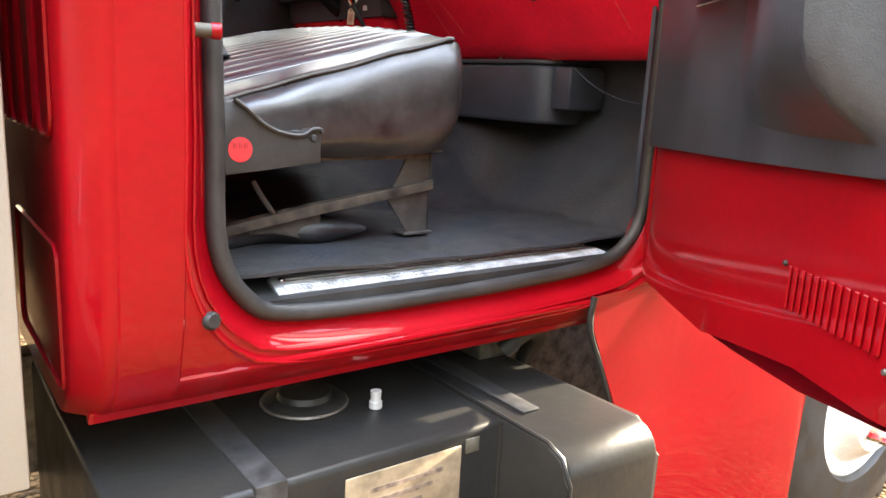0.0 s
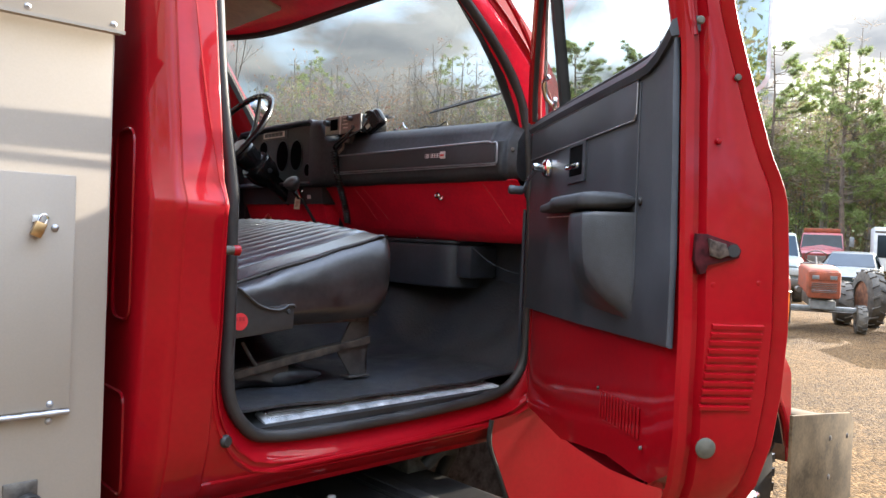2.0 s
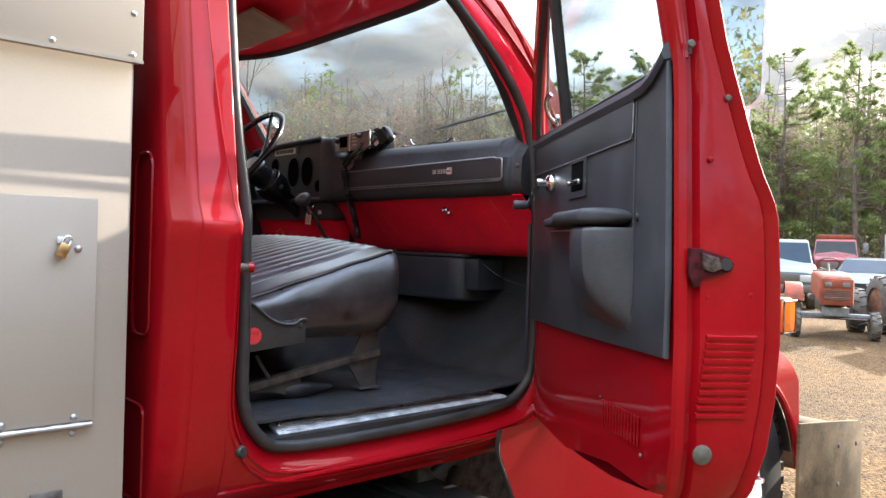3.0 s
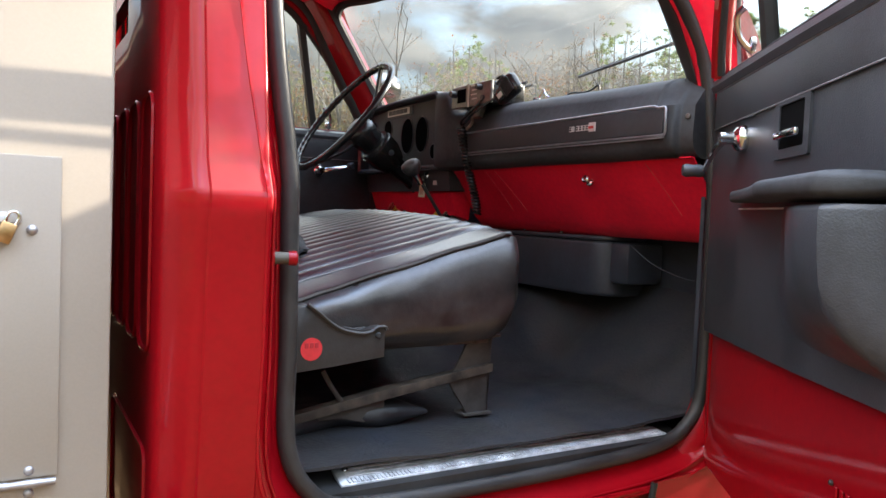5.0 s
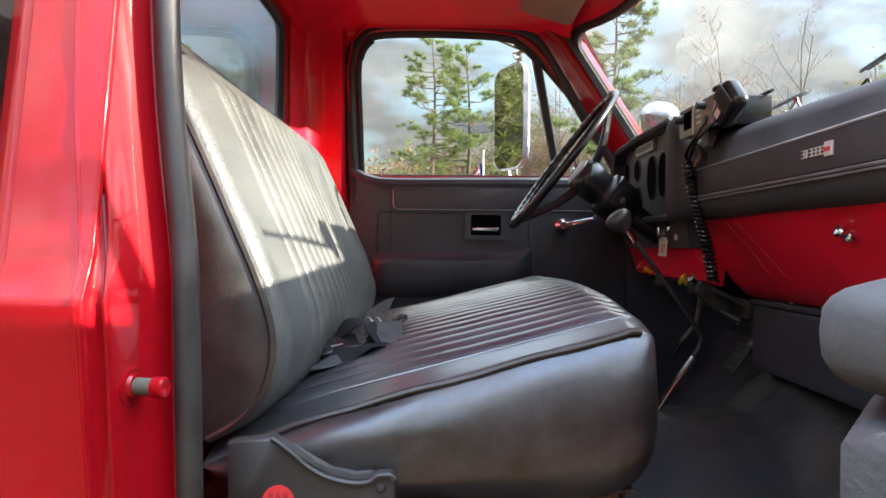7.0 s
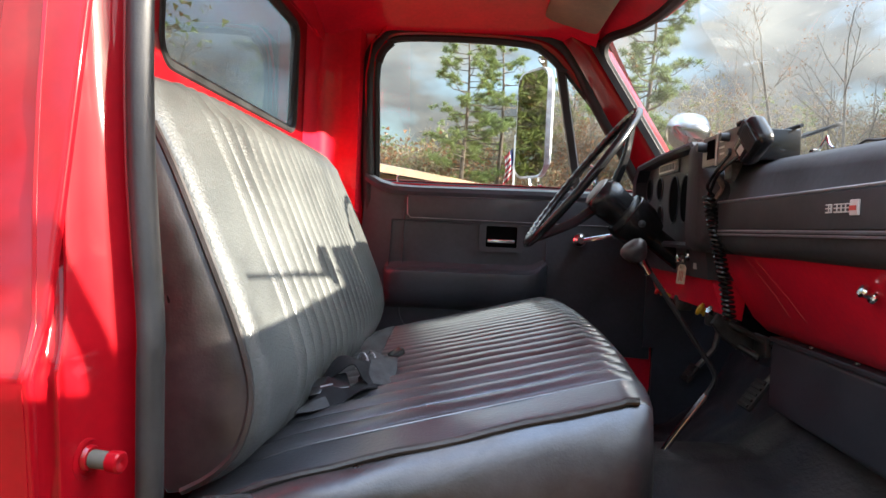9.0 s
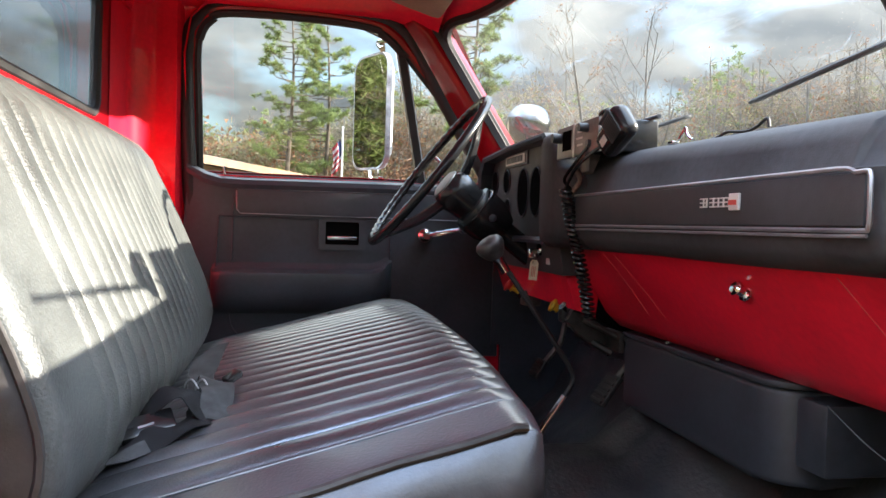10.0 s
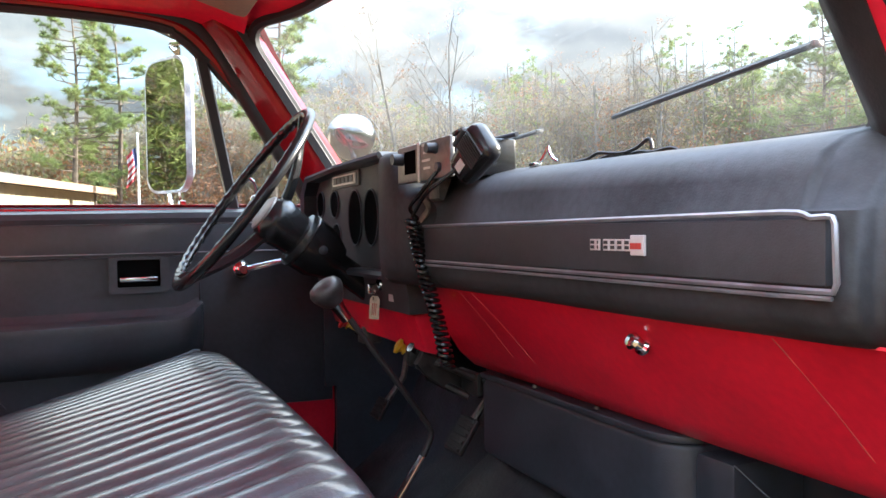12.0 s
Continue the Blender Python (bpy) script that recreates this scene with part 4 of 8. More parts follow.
    part("vent_latch_base", placed(lathe([(0, 0), (0.014, 0), (0.013, 0.008), (0, 0.010)], 16, aim(fr(0.205, 1.79, -0.006), (0, -1, 0))), m), CHROME, door)
    # trim panel
    trim = [(0.012, 1.235), (0.5, 1.250), (0.975, 1.268), (0.972, 1.40), (0.962, 1.56), (0.952, 1.70), (0.948, 1.782), (0.93, 1.776), (0.895, 1.758), (0.86, 1.748), (0.81, 1.748), (0.4, 1.756), (0.012, 1.762)]
    part("trim_panel", placed(prism(trim, "y", -0.020, -0.009, 0.004), m), PANEL, door, "charcoal vinyl trim panel")
    part("belt_roll", placed(loft([[(u, -0.026, z - 0.022), (u, -0.031, z - 0.010), (u, -0.026, z + 0.004), (u, -0.010, z + 0.012), (u, 0.026, z + 0.014), (u, 0.026, z - 0.01)] for u, z in ((0.012, 1.753), (0.4, 1.752), (0.80, 1.748), (0.86, 1.750), (0.90, 1.760), (0.935, 1.778), (0.952, 1.79))], caps=True), m), PANEL, door)
    inset = [(0.03, 1.655), (0.805, 1.655), (0.81, 1.726), (0.03, 1.728)]
    part("upper_insert", placed(prism(inset, "y", -0.0245, -0.019, 0.002), m), PANEL, door)
    LINE = [(0.03, -0.0235, 1.655), (0.80, -0.0235, 1.655), (0.81, -0.0235, 1.665), (0.812, -0.0235, 1.72)]
    part("insert_bead", placed(tube(LINE, 0.0016, 6), m), TRIM, door, "thin bright bead")
    part("insert_bead", placed(tube([(0.03, -0.0235, 1.730), (0.812, -0.0235, 1.727)], 0.0016, 6), m), TRIM, door)
    part("seam_bead", placed(tube(curve([(0.82, -0.021, 1.72), (0.822, -0.021, 1.5), (0.825, -0.021, 1.35), (0.80, -0.021, 1.30)], 4), 0.002, 6), m), PANEL, door)
    if not driver:
        part("sash_knob", placed(lathe([(0.007, 0), (0.006, 0.018), (0.010, 0.024), (0.010, 0.030), (0.0, 0.031)], 12, Matrix.Translation((0.868, 0.0, 1.752))), m), PLASTIC, door, "black lock knob")
    # handle recess and chrome pull
    bu, bz = (0.049, -0.009) if driver else (0.0, 0.0)
    bezel = rounded(0.385 + bu, 0.525 + bu, 1.565 + bz, 1.655 + bz, 0.006, 2)
    hole = rounded(0.405 + bu, 0.505 + bu, 1.580 + bz, 1.648 + bz, 0.004, 2)
    bw = -0.030 if driver else -0.0245
    bm = loft([[(u, -0.0185, z) for u, z in bezel], [(u, bw, z) for u, z in bezel], [(u, bw, z) for u, z in hole], [(u, -0.0215, z) for u, z in hole]])
    part("handle_bezel", placed(bm, m), PANEL, door)
    part("handle_cup", placed(box((0.40 + bu, -0.0225, 1.577 + bz), (0.51 + bu, -0.0205, 1.651 + bz)), m), HOLE_SHADE, door, smooth=False)
    part("inside_handle", placed(box((0.412 + bu, -0.036, 1.594 + bz), (0.500 + bu, -0.027, 1.606 + bz), 0.003), m), CHROME, door, "chrome pull handle")
    # window crank
    du, dz = (-0.078, -0.055) if not driver else (-0.105, 0.022)
    c0 = Vector((0.222, -0.02, 1.617)) if not driver else Vector((0.255, -0.02, 1.607))
    crank = part("window_crank", placed(lathe([(0.0, 0), (0.025, 0), (0.025, 0.008), (0.021, 0.016), (0.012, 0.022), (0.011, 0.045), (0.0, 0.045)], 24, aim(c0, (0, -1, 0))), m), CHROME, door, "chrome window crank")
    end = c0 + Vector((du, -0.05, dz))
    part("crank_arm", placed(tube(curve([c0 + Vector((0, -0.034, 0)), c0 + Vector((du * 0.4, -0.045, dz * 0.4)), end], 4), [0.012, 0.0115, 0.011, 0.0105, 0.010, 0.0095, 0.009, 0.0085, 0.008], 8, flat=0.6), m), CHROME, crank)
    part("crank_knob", placed(lathe([(0.0, 0), (0.010, 0), (0.0125, 0.006), (0.0115, 0.020), (0.013, 0.034), (0.010, 0.040), (0.0, 0.041)], 16, aim(end, (0, -1, 0))), m), PLASTIC, crank)
    # armrest
    if not driver:
        rows = []
        for k in range(41):
            s = 0.5 - 0.5 * math.cos(math.pi * k / 40)
            u = 0.215 + 0.60 * s
            depth = 0.030 + 0.068 * min(1, s / 0.62) ** 1.5
            e = math.sqrt(max(0, 1 - max(0, (abs(s - 0.5) - 0.43) / 0.07) ** 2))
            zt, zb = 1.521 + 0.005 * s, 1.500 - 0.009 * s
            mid, hh = (zt + zb) / 2, (zt - zb) / 2 * max(0.12, e)
            rows.append([(u, -0.018 + (-depth * max(0.06, e)) * (0.5 + 0.5 * math.copysign(abs(math.cos(a)) ** 0.6, math.cos(a))), mid + hh * math.copysign(abs(math.sin(a)) ** 0.6, math.sin(a))) for a in [2 * math.pi * j / 28 for j in range(28)]])
        part("armrest", placed(loft(rows, caps=True), m), PAD, door, "padded grey vinyl armrest")
        soft = lambda q: (lambda c: c * c * (3 - 2 * c))(max(0.0, min(1.0, q)))
        base = []
        for k in range(33):
            u = 0.43 + 0.392 * k / 32
            d, zt = 0.088 * soft((u - 0.40) / 0.34) * soft((0.824 - u) / 0.035) + 0.0005, 1.492 - 0.004 * soft((u - 0.43) / 0.2)
            base.append([(u, -0.018 - d * q, zt - h) for q, h in ((-0.02, 0.0), (0.5, 0.0), (0.93, 0.0006), (0.99, 0.003), (1.02, 0.008), (1.02, 0.030), (1.0, 0.060), (0.96, 0.090), (0.86, 0.118), (0.68, 0.142), (0.42, 0.164), (0.16, 0.182), (0.0, 0.195))])
        part("armrest_base", placed(loft(base, caps=True), m), PANEL, door, "moulded grey swell under the armrest")
        part("armrest_line", placed(tube([(0.215, -0.021, 1.490), (0.44, -0.021, 1.489)], 0.0015, 6), m), SCUFF, door)
        screw(m @ Vector((0.838, -0.02, 1.507)), m.to_3x3() @ Vector((0, -1, 0)), 0.008, RUBBER, door)
    else:
        prof = [(-0.018, 1.522), (-0.026, 1.502), (-0.034, 1.497), (-0.062, 1.493), (-0.070, 1.488), (-0.072, 1.478), (-0.066, 1.430), (-0.050, 1.385), (-0.018, 1.365)]
        rows = []
        for u, q, lift in ((0.352, 0.03, 0.030), (0.362, 0.35, 0.026), (0.376, 0.8, 0.018), (0.395, 1.0, 0.006), (0.42, 1.0, 0.0), (0.60, 1.0, -0.003), (0.80, 1.0, -0.004), (0.850, 0.96, -0.006), (0.872, 0.6, -0.006), (0.880, 0.05, -0.006)):
            rows.append([(u, -0.018 + (w + 0.018) * q, z + lift) for w, z in prof])
        part("armrest", placed(loft(rows, caps=True), m), PANEL, door, "charcoal moulded armrest ledge")
        part("trim_border", placed(tube([(0.36, -0.022, 1.53), (0.36, -0.022, 1.645), (0.86, -0.022, 1.645), (0.87, -0.022, 1.4)], 0.0025, 6), m), PLASTIC, door)
        part("lock_knob", placed(lathe([(0.004, 0), (0.004, 0.03), (0.006, 0.034), (0.0, 0.036)], 10, Matrix.Translation((0.85, 0.0, 1.755))), m), CHROME, door)
    # slotted speaker grille pressed into the red panel
    for k in range(13):
        u = 0.645 + 0.0165 * k
        part("grille_slot", placed(box((u, -0.0125, 1.078 + 0.0008 * k), (u + 0.0085, -0.0095, 1.134 + 0.0008 * k), 0.001, 1), m), paint, door, smooth=False)
    for u, z in ((0.638, 1.135), (0.868, 1.078)):
        screw(m @ Vector((u, -0.011, z)), m.to_3x3() @ Vector((0, -1, 0)), 0.004, STEEL, door)
    # latch face details
    if not driver:
        def ef(w, z, out=0.007):
            return m @ Vector((0.985 + out + (0 if z < 1.45 else -0.022 * min(1, (z - 1.45) / 0.3)), w, z))
        nrm = m.to_3x3() @ Vector((1, 0, 0))
        tri = [(0.012, 1.452), (0.03, 1.452), (0.08, 1.438), (0.088, 1.428), (0.084, 1.416), (0.055, 1.408), (0.032, 1.404), (0.030, 1.390), (0.020, 1.388), (0.016, 1.402), (0.010, 1.41)]
        part("latch_pocket", placed(prism(tri, "x", 0.984, 0.9935, 0.001), m), POCKET, door, "latch pocket with a recess's shade in its dark red")
        lat = part("latch", placed(prism([(0.03, 1.445), (0.06, 1.437), (0.066, 1.42), (0.05, 1.413), (0.035, 1.418)], "x", 0.990, 0.999, 0.002), m), LATCH, door, "bare steel latch fork")
        part("latch_pin", lathe([(0, 0), (0.010, 0), (0.010, 0.004), (0, 0.004)], 16, aim(m @ Vector((0.9935, 0.073, 1.427)), nrm)), RUBBER, lat)
        for k in range(11):
            z = 1.312 - 0.0128 * k
            part("louvre", placed(prism([(0.992, z), (0.9985, z - 0.003), (0.9975, z - 0.009), (0.992, z - 0.010)], "y", 0.044 - 0.0016 * k, 0.130 - 0.0018 * k), m), paint, door, smooth=False)
        for w, z, r in ((0.043, 1.114, 0.0165),):
            part("drain_plug", lathe([(0, 0), (r, 0), (r, 0.002), (r * 0.8, 0.004), (0, 0.0045)], 24, aim(ef(w, z), nrm)), PLUG, door, "dull olive drain plug")
        for w, z, r in ((0.016, 1.793, 0.007), (0.082, 1.705, 0.006), (0.046, 1.372, 0.005), (0.122, 1.377, 0.005), (0.05, 1.60, 0.005)):
            screw(ef(w, z, 0.0005), nrm, r, PLUG if z > 1.65 else paint, door)
    return door


LATCH = material("dark_rusty_latch", (0.11, 0.08, 0.065), rough=0.7, metal=0.3, var=0.4, scale=80, spec=0.2)
# shade of a sunk red pocket, coloured onto a raised plate
POCKET = material("shaded_red_recess", (0.060, 0.010, 0.012), rough=0.8, var=0.4, scale=60, spec=0.1)
PLUG = material("dull_olive_metal", (0.10, 0.092, 0.07), rough=0.6, metal=0.2, var=0.2, scale=60)
build_door(DOOR_M, False)
build_door(DRIVER_M, True)


# ---- west-coast mirrors on the doors ----
MIRROR = material("mirror_silver", (0.42, 0.41, 0.38), rough=0.01, metal=1.0, var=0.01)
def build_mirror(m):
    mir = thing("door_mirror", "tall chrome-framed truck mirror on tubular arms beside a door", "mirror", group="door mirrors")
    w0, w1 = 0.23, 0.40
    lo, hi = 1.83, 2.21
    loop = rounded(w0, w1, lo, hi, 0.045, 5)
    um = lambda w: 0.385 + (w - 0.30) * 0.55        # the head is turned toward the driver
    part("mirror_glass", placed(thick(loft([[(um(w) + 0.010, w, z) for w, z in loop], [(um(0.315 + (w - 0.315) * 0.01) + 0.010, 0.315 + (w - 0.315) * 0.01, 2.02 + (z - 2.02) * 0.01) for w, z in loop]]), 0.002), m), MIRROR, mir, "plain mirror glass", smooth=False)
    shell = [[(um(w) + 0.011, w, z) for w, z in loop], [(um(w) + 0.012, 0.315 + (w - 0.315) * 1.10, 2.02 + (z - 2.02) * 1.04) for w, z in loop], [(um(w) - 0.006, 0.315 + (w - 0.315) * 1.10, 2.02 + (z - 2.02) * 1.04) for w, z in loop], [(um(w) - 0.016, 0.315 + (w - 0.315) * 0.8, 2.02 + (z - 2.02) * 0.9) for w, z in loop]]
    part("mirror_housing", placed(loft(shell, caps=False), m), SCUFF, mir, "bright chrome housing")
    part("mirror_arm", placed(tube(curve([(0.37, 0.315, 2.24), (0.38, 0.32, 2.262), (0.34, 0.22, 2.255), (0.30, 0.0, 2.262)], 5), 0.009, 8), m), CHROME, mir)
    part("mirror_arm", placed(tube(curve([(0.36, 0.315, 1.80), (0.36, 0.315, 1.765), (0.34, 0.25, 1.745), (0.30, 0.13, 1.70)], 5), 0.010, 8), m), CHROME, mir)
    part("mirror_strut", placed(tube([(0.355, 0.42, 2.24), (0.355, 0.42, 1.80)], 0.009, 8), m), CHROME, mir)
    part("mirror_arm", placed(tube(curve([(0.355, 0.42, 2.24), (0.36, 0.37, 2.262), (0.37, 0.315, 2.255)], 4), 0.009, 8), m), CHROME, mir)
    part("mirror_arm", placed(tube(curve([(0.355, 0.42, 1.80), (0.36, 0.37, 1.775), (0.36, 0.315, 1.765)], 4), 0.009, 8), m), CHROME, mir)
    part("mirror_brace", placed(tube([(0.489, 0.108, 2.268), (0.325, 0.298, 2.258)], 0.008, 8), m), PLUG, mir, "dull grey brace")
    cx = [(0.40 + 0.003, 0.265 + 0.045 * math.cos(a), 1.775 + 0.04 * math.sin(a)) for a in [2 * math.pi * k / 20 for k in range(20)]]
    part("convex_rim", placed(tube(cx, 0.006, 6, True), m), CHROME, mir)
    return mir


build_mirror(DOOR_M @ Matrix.Translation((0.11, -0.035, -0.055)))
build_mirror(DRIVER_M)

# ---- steering wheel and column ----
RADIO = material("grey_radio_face", (0.22, 0.21, 0.20), rough=0.4, metal=0.4, var=0.2, scale=50)
WC = Vector((0.592, 1.30, 1.778))
ax = Vector((0.802, 0, -0.597))                    # from the wheel down the column
across, upw = Vector((0, 1, 0)), Vector((0.597, 0, 0.802))
wheel = thing("steering_wheel", "large thin-rimmed black steering wheel with finger grips", "steering wheel")
RIM = 0.228
bm = bmesh.new()
rings = []
n = 288
for k in range(n):
    a = 2 * math.pi * k / n
    c = WC + (across * math.cos(a) + upw * math.sin(a)) * RIM
    rad = (across * math.cos(a) + upw * math.sin(a))
    grip = 0.0016 * (0.5 + 0.5 * math.sin(a * 44))
    ring = []
    for j in range(10):
        b = 2 * math.pi * j / 10
        rr = 0.0125 + (grip if math.cos(b) < -0.2 else 0)
        ring.append(c + (rad * math.cos(b) + ax * math.sin(b) * 0.9) * rr)
    rings.append(ring)
rings.append(rings[0])
bm = loft(rings)
bmesh.ops.remove_doubles(bm, verts=bm.verts[:], dist=1e-6)
GLOSS_BLACK = material("gloss_black_plastic", (0.012, 0.012, 0.013), rough=0.22, var=0.15, scale=20)
part("rim", bm, GLOSS_BLACK, wheel)
hub = WC + ax * 0.085
part("hub", lathe([(0.0, -0.030), (0.040, -0.030), (0.052, -0.018), (0.055, 0.0), (0.05, 0.03), (0.048, 0.06), (0.0, 0.06)], 28, aim(hub, ax)), GLOSS_BLACK, wheel)
part("horn_cap", lathe([(0.0, -0.040), (0.030, -0.039), (0.042, -0.032), (0.042, -0.026), (0.0, -0.026)], 28, aim(hub, ax)), RADIO, wheel, "dull silver horn cap")
for a in (256, 280, 92):
    d = across * math.cos(radians(a)) + upw * math.sin(radians(a))
    path = curve([hub + d * 0.04 - ax * 0.005, hub + d * 0.12 - ax * 0.03, WC + d * (RIM - 0.008)], 5)
    part("spoke", tube(path, [0.017 - 0.0005 * k for k in range(len(path))], 8, flat=0.55), GLOSS_BLACK, wheel)
column = thing("steering_column", "black steering column with stalk and ignition collar", "steering column")
part("collar", lathe([(0.040, 0.055), (0.060, 0.06), (0.064, 0.08), (0.062, 0.12), (0.050, 0.148), (0.042, 0.165), (0.0, 0.165)], 26, aim(hub, ax)), GLOSS_BLACK, column)
part("tube", tube([hub + ax * 0.15, hub + ax * 0.75], 0.031, 16), GLOSS_BLACK, column)
part("stalk", tube([hub + ax * 0.10, hub + ax * 0.10 + Vector((-0.03, 0.17, 0.03))], 0.006, 8), CHROME, column)
part("collar_ring", tube([hub + ax * 0.075 + (across * math.cos(a) + upw * math.sin(a)) * 0.0635 for a in [2 * math.pi * k / 28 for k in range(28)]], 0.003, 6, True), GLOSS_BLACK, column)
screw(hub + ax * 0.11 - across * 0.062, -across, 0.010, PLASTIC, column)

# ---- gear lever ----
lever = thing("gear_lever", "bent steel gear lever with a worn round black knob", "gear lever")
GX = 0.925
LINK = material("greasy_dark_linkage", (0.035, 0.033, 0.031), rough=0.5, metal=0.3, var=0.4, scale=30, bump=0.2, bump_scale=90)
part("shaft", tube(curve([(0.690, GX, 1.565), (0.745, GX, 1.49), (0.82, GX, 1.385), (0.853, GX, 1.335), (0.853, GX, 1.312), (0.838, GX, 1.285)], 5), 0.0056, 10), RUBBER, lever, "black painted lever")
part("lower_shaft", tube([(0.838, GX, 1.285), (0.785, GX + 0.01, 1.20), (0.70, GX + 0.02, 1.06)], 0.0075, 10), CHROME, lever, "bright steel lower lever")
ka = Vector((-0.55, 0, 0.8))
KNOB = material("worn_black_knob", (0.05, 0.045, 0.045), rough=0.35, var=0.35, scale=60)
part("knob", lathe([(0.0, -0.022), (0.012, -0.022), (0.022, -0.012), (0.030, 0.004), (0.031, 0.013), (0.026, 0.022), (0.014, 0.027), (0.0, 0.028)], 24, aim((0.667, GX, 1.592), ka)), KNOB, lever)
part("knob_collar", lathe([(0.010, -0.055), (0.011, -0.03), (0.0135, -0.02), (0.0, -0.02)], 14, aim((0.667, GX, 1.592), ka)), CHROME, lever)

# ---- two-way radio with hand microphone on the dash ----
radio = thing("two_way_radio", "small grey two-way radio strapped on top of the dashboard", "radio")
part("case", box((0.812, 0.7223, 1.787), (0.925, 0.938, 1.848), 0.004), GLOSS_BLACK, radio)
part("face", box((0.804, 0.72, 1.785), (0.813, 0.94, 1.850), 0.003), RADIO, radio, "scuffed grey control face")
for y, z, r, l in ((0.915, 1.828, 0.011, 0.02), (0.772, 1.834, 0.009, 0.018), (0.76, 1.803, 0.008, 0.006)):
    part("control_knob", lathe([(0, 0), (r, 0), (r * 0.9, l), (0, l)], 16, aim((0.804, y, z), (-1, 0, 0))), PLASTIC, radio)
part("display_window", box((0.8025, 0.8562, 1.80), (0.8045, 0.9028, 1.84)), DIAL, radio, smooth=False)
for k in range(4):
    part("lettering_bar", box((0.803, 0.7945, 1.842 - 0.013 * k), (0.8045, 0.8271 - 0.006 * (k % 2), 1.846 - 0.013 * k)), BADGE, radio, smooth=False)
part("zip_tie", box((0.8015, 0.8352, 1.783), (0.8035, 0.8422, 1.851)), BADGE, radio, "white plastic tie", smooth=False)
part("mount_bracket", prism([(0.822, 1.787), (0.822, 1.755), (0.83, 1.750), (0.845, 1.787)], "y", 0.80, 0.84), STEEL, radio)
BROWN = material("worn_brown_tape", (0.22, 0.16, 0.12), rough=0.7, var=0.4, scale=60)
part("bracket_strap", tube(curve([(0.812, 0.80, 1.786), (0.80, 0.82, 1.765), (0.818, 0.835, 1.74), (0.815, 0.86, 1.72)], 4), 0.009, 6, flat=0.5), BROWN, radio, "frayed brown strap")
part("antenna_lead", tube([(0.915, 0.86, 1.848), (0.915, 0.801, 1.853), (0.915, 0.703, 1.853)], 0.004, 8), PLASTIC, radio)
mic = thing("hand_microphone", "black hand microphone with a ribbed grille clipped beside the radio", "microphone")
mm = Matrix.Translation((0.800, 0.632, 1.808)) @ Matrix.Rotation(radians(60), 4, "X") @ Matrix.Rotation(radians(18), 4, "Z")
mm = mm @ Matrix.Scale(0.90, 4)
bm = box((-0.021, -0.035, -0.052), (0.021, 0.035, 0.054), 0.0195, 7)
for v in bm.verts:
    if v.co.z < 0:
        v.co.y *= 0.8
part("body", placed(bm, mm), GLOSS_BLACK, mic)
for k in range(8):
    part("grille_bar", placed(box((-0.0228, -0.022, 0.002 + 0.0055 * k), (-0.0195, 0.024, 0.0044 + 0.0055 * k)), mm), PAD, mic, smooth=False)
part("badge", placed(box((-0.0222, -0.008, -0.030), (-0.0198, 0.006, -0.006)), mm), BADGE, mic, "white label", smooth=False)
part("talk_button", placed(box((-0.012, 0.033, -0.02), (0.012, 0.042, 0.025), 0.004), mm), PLASTIC, mic)
part("hang_stud", placed(lathe([(0, 0), (0.009, 0), (0.009, 0.012), (0.014, 0.014), (0.014, 0.018), (0, 0.018)], 14, aim((0.0, 0.032, 0.0), (0, 1, 0.2))), mm), GLOSS_BLACK, mic)
cord = thing("coiled_cord", "black coiled microphone cord hanging down the dashboard", "cord")
turns, path = 27, []
top, low = Vector((0.800, 0.868, 1.722)), Vector((0.848, 0.845, 1.462))
for k in range(turns * 12 + 1):
    s = k / (turns * 12)
    a = 2 * math.pi * turns * s
    c = top.lerp(low, s) + Vector((0.006 * math.sin(3 * s), 0.010 * math.sin(5 * s), 0))
    path.append(c + Vector((0.011 * math.cos(a), 0.011 * math.sin(a), 0)))
part("coil", tube(path, 0.0036, 6), GLOSS_BLACK, cord)
part("lead", tube(curve([(0.803, 0.76, 1.80), (0.79, 0.80, 1.765), (0.796, 0.865, 1.74), tuple(path[0])], 5), 0.0035, 6), GLOSS_BLACK, cord)
part("lead", tube(curve([(0.81, 0.69, 1.80), (0.79, 0.77, 1.765), (0.80, 0.85, 1.735), (0.80, 0.868, 1.722)], 5), 0.0035, 6), GLOSS_BLACK, cord)

# ---- keys with a paper tag, switches and valves below the gauges ----
keys = thing("ignition_key", "ignition key with a cream paper tag on the switch", "key")
TAG = material("cream_paper_tag", (0.62, 0.52, 0.36), rough=0.8, var=0.15, scale=80)
part("lock_barrel", lathe([(0, 0), (0.016, 0), (0.016, 0.02), (0.012, 0.024), (0, 0.024)], 18, aim((0.868, 1.165, 1.585), (-1, 0, 0.2))), CHROME, keys)
part("key_bow", box((0.82, 1.157, 1.568), (0.846, 1.173, 1.59), 0.003), CHROME, keys)
tagp = [(-0.011, 0.0), (-0.011, 0.042), (-0.006, 0.05), (0.006, 0.05), (0.011, 0.042), (0.011, 0.0)]
part("paper_tag", placed(prism(tagp, "y", -0.0006, 0.0006), Matrix.Translation((0.838, 1.175, 1.513)) @ Matrix.Rotation(radians(-40), 4, "Z") @ Matrix.Rotation(radians(4), 4, "Y")), TAG, keys, "cream paper tag with faint writing", smooth=False)
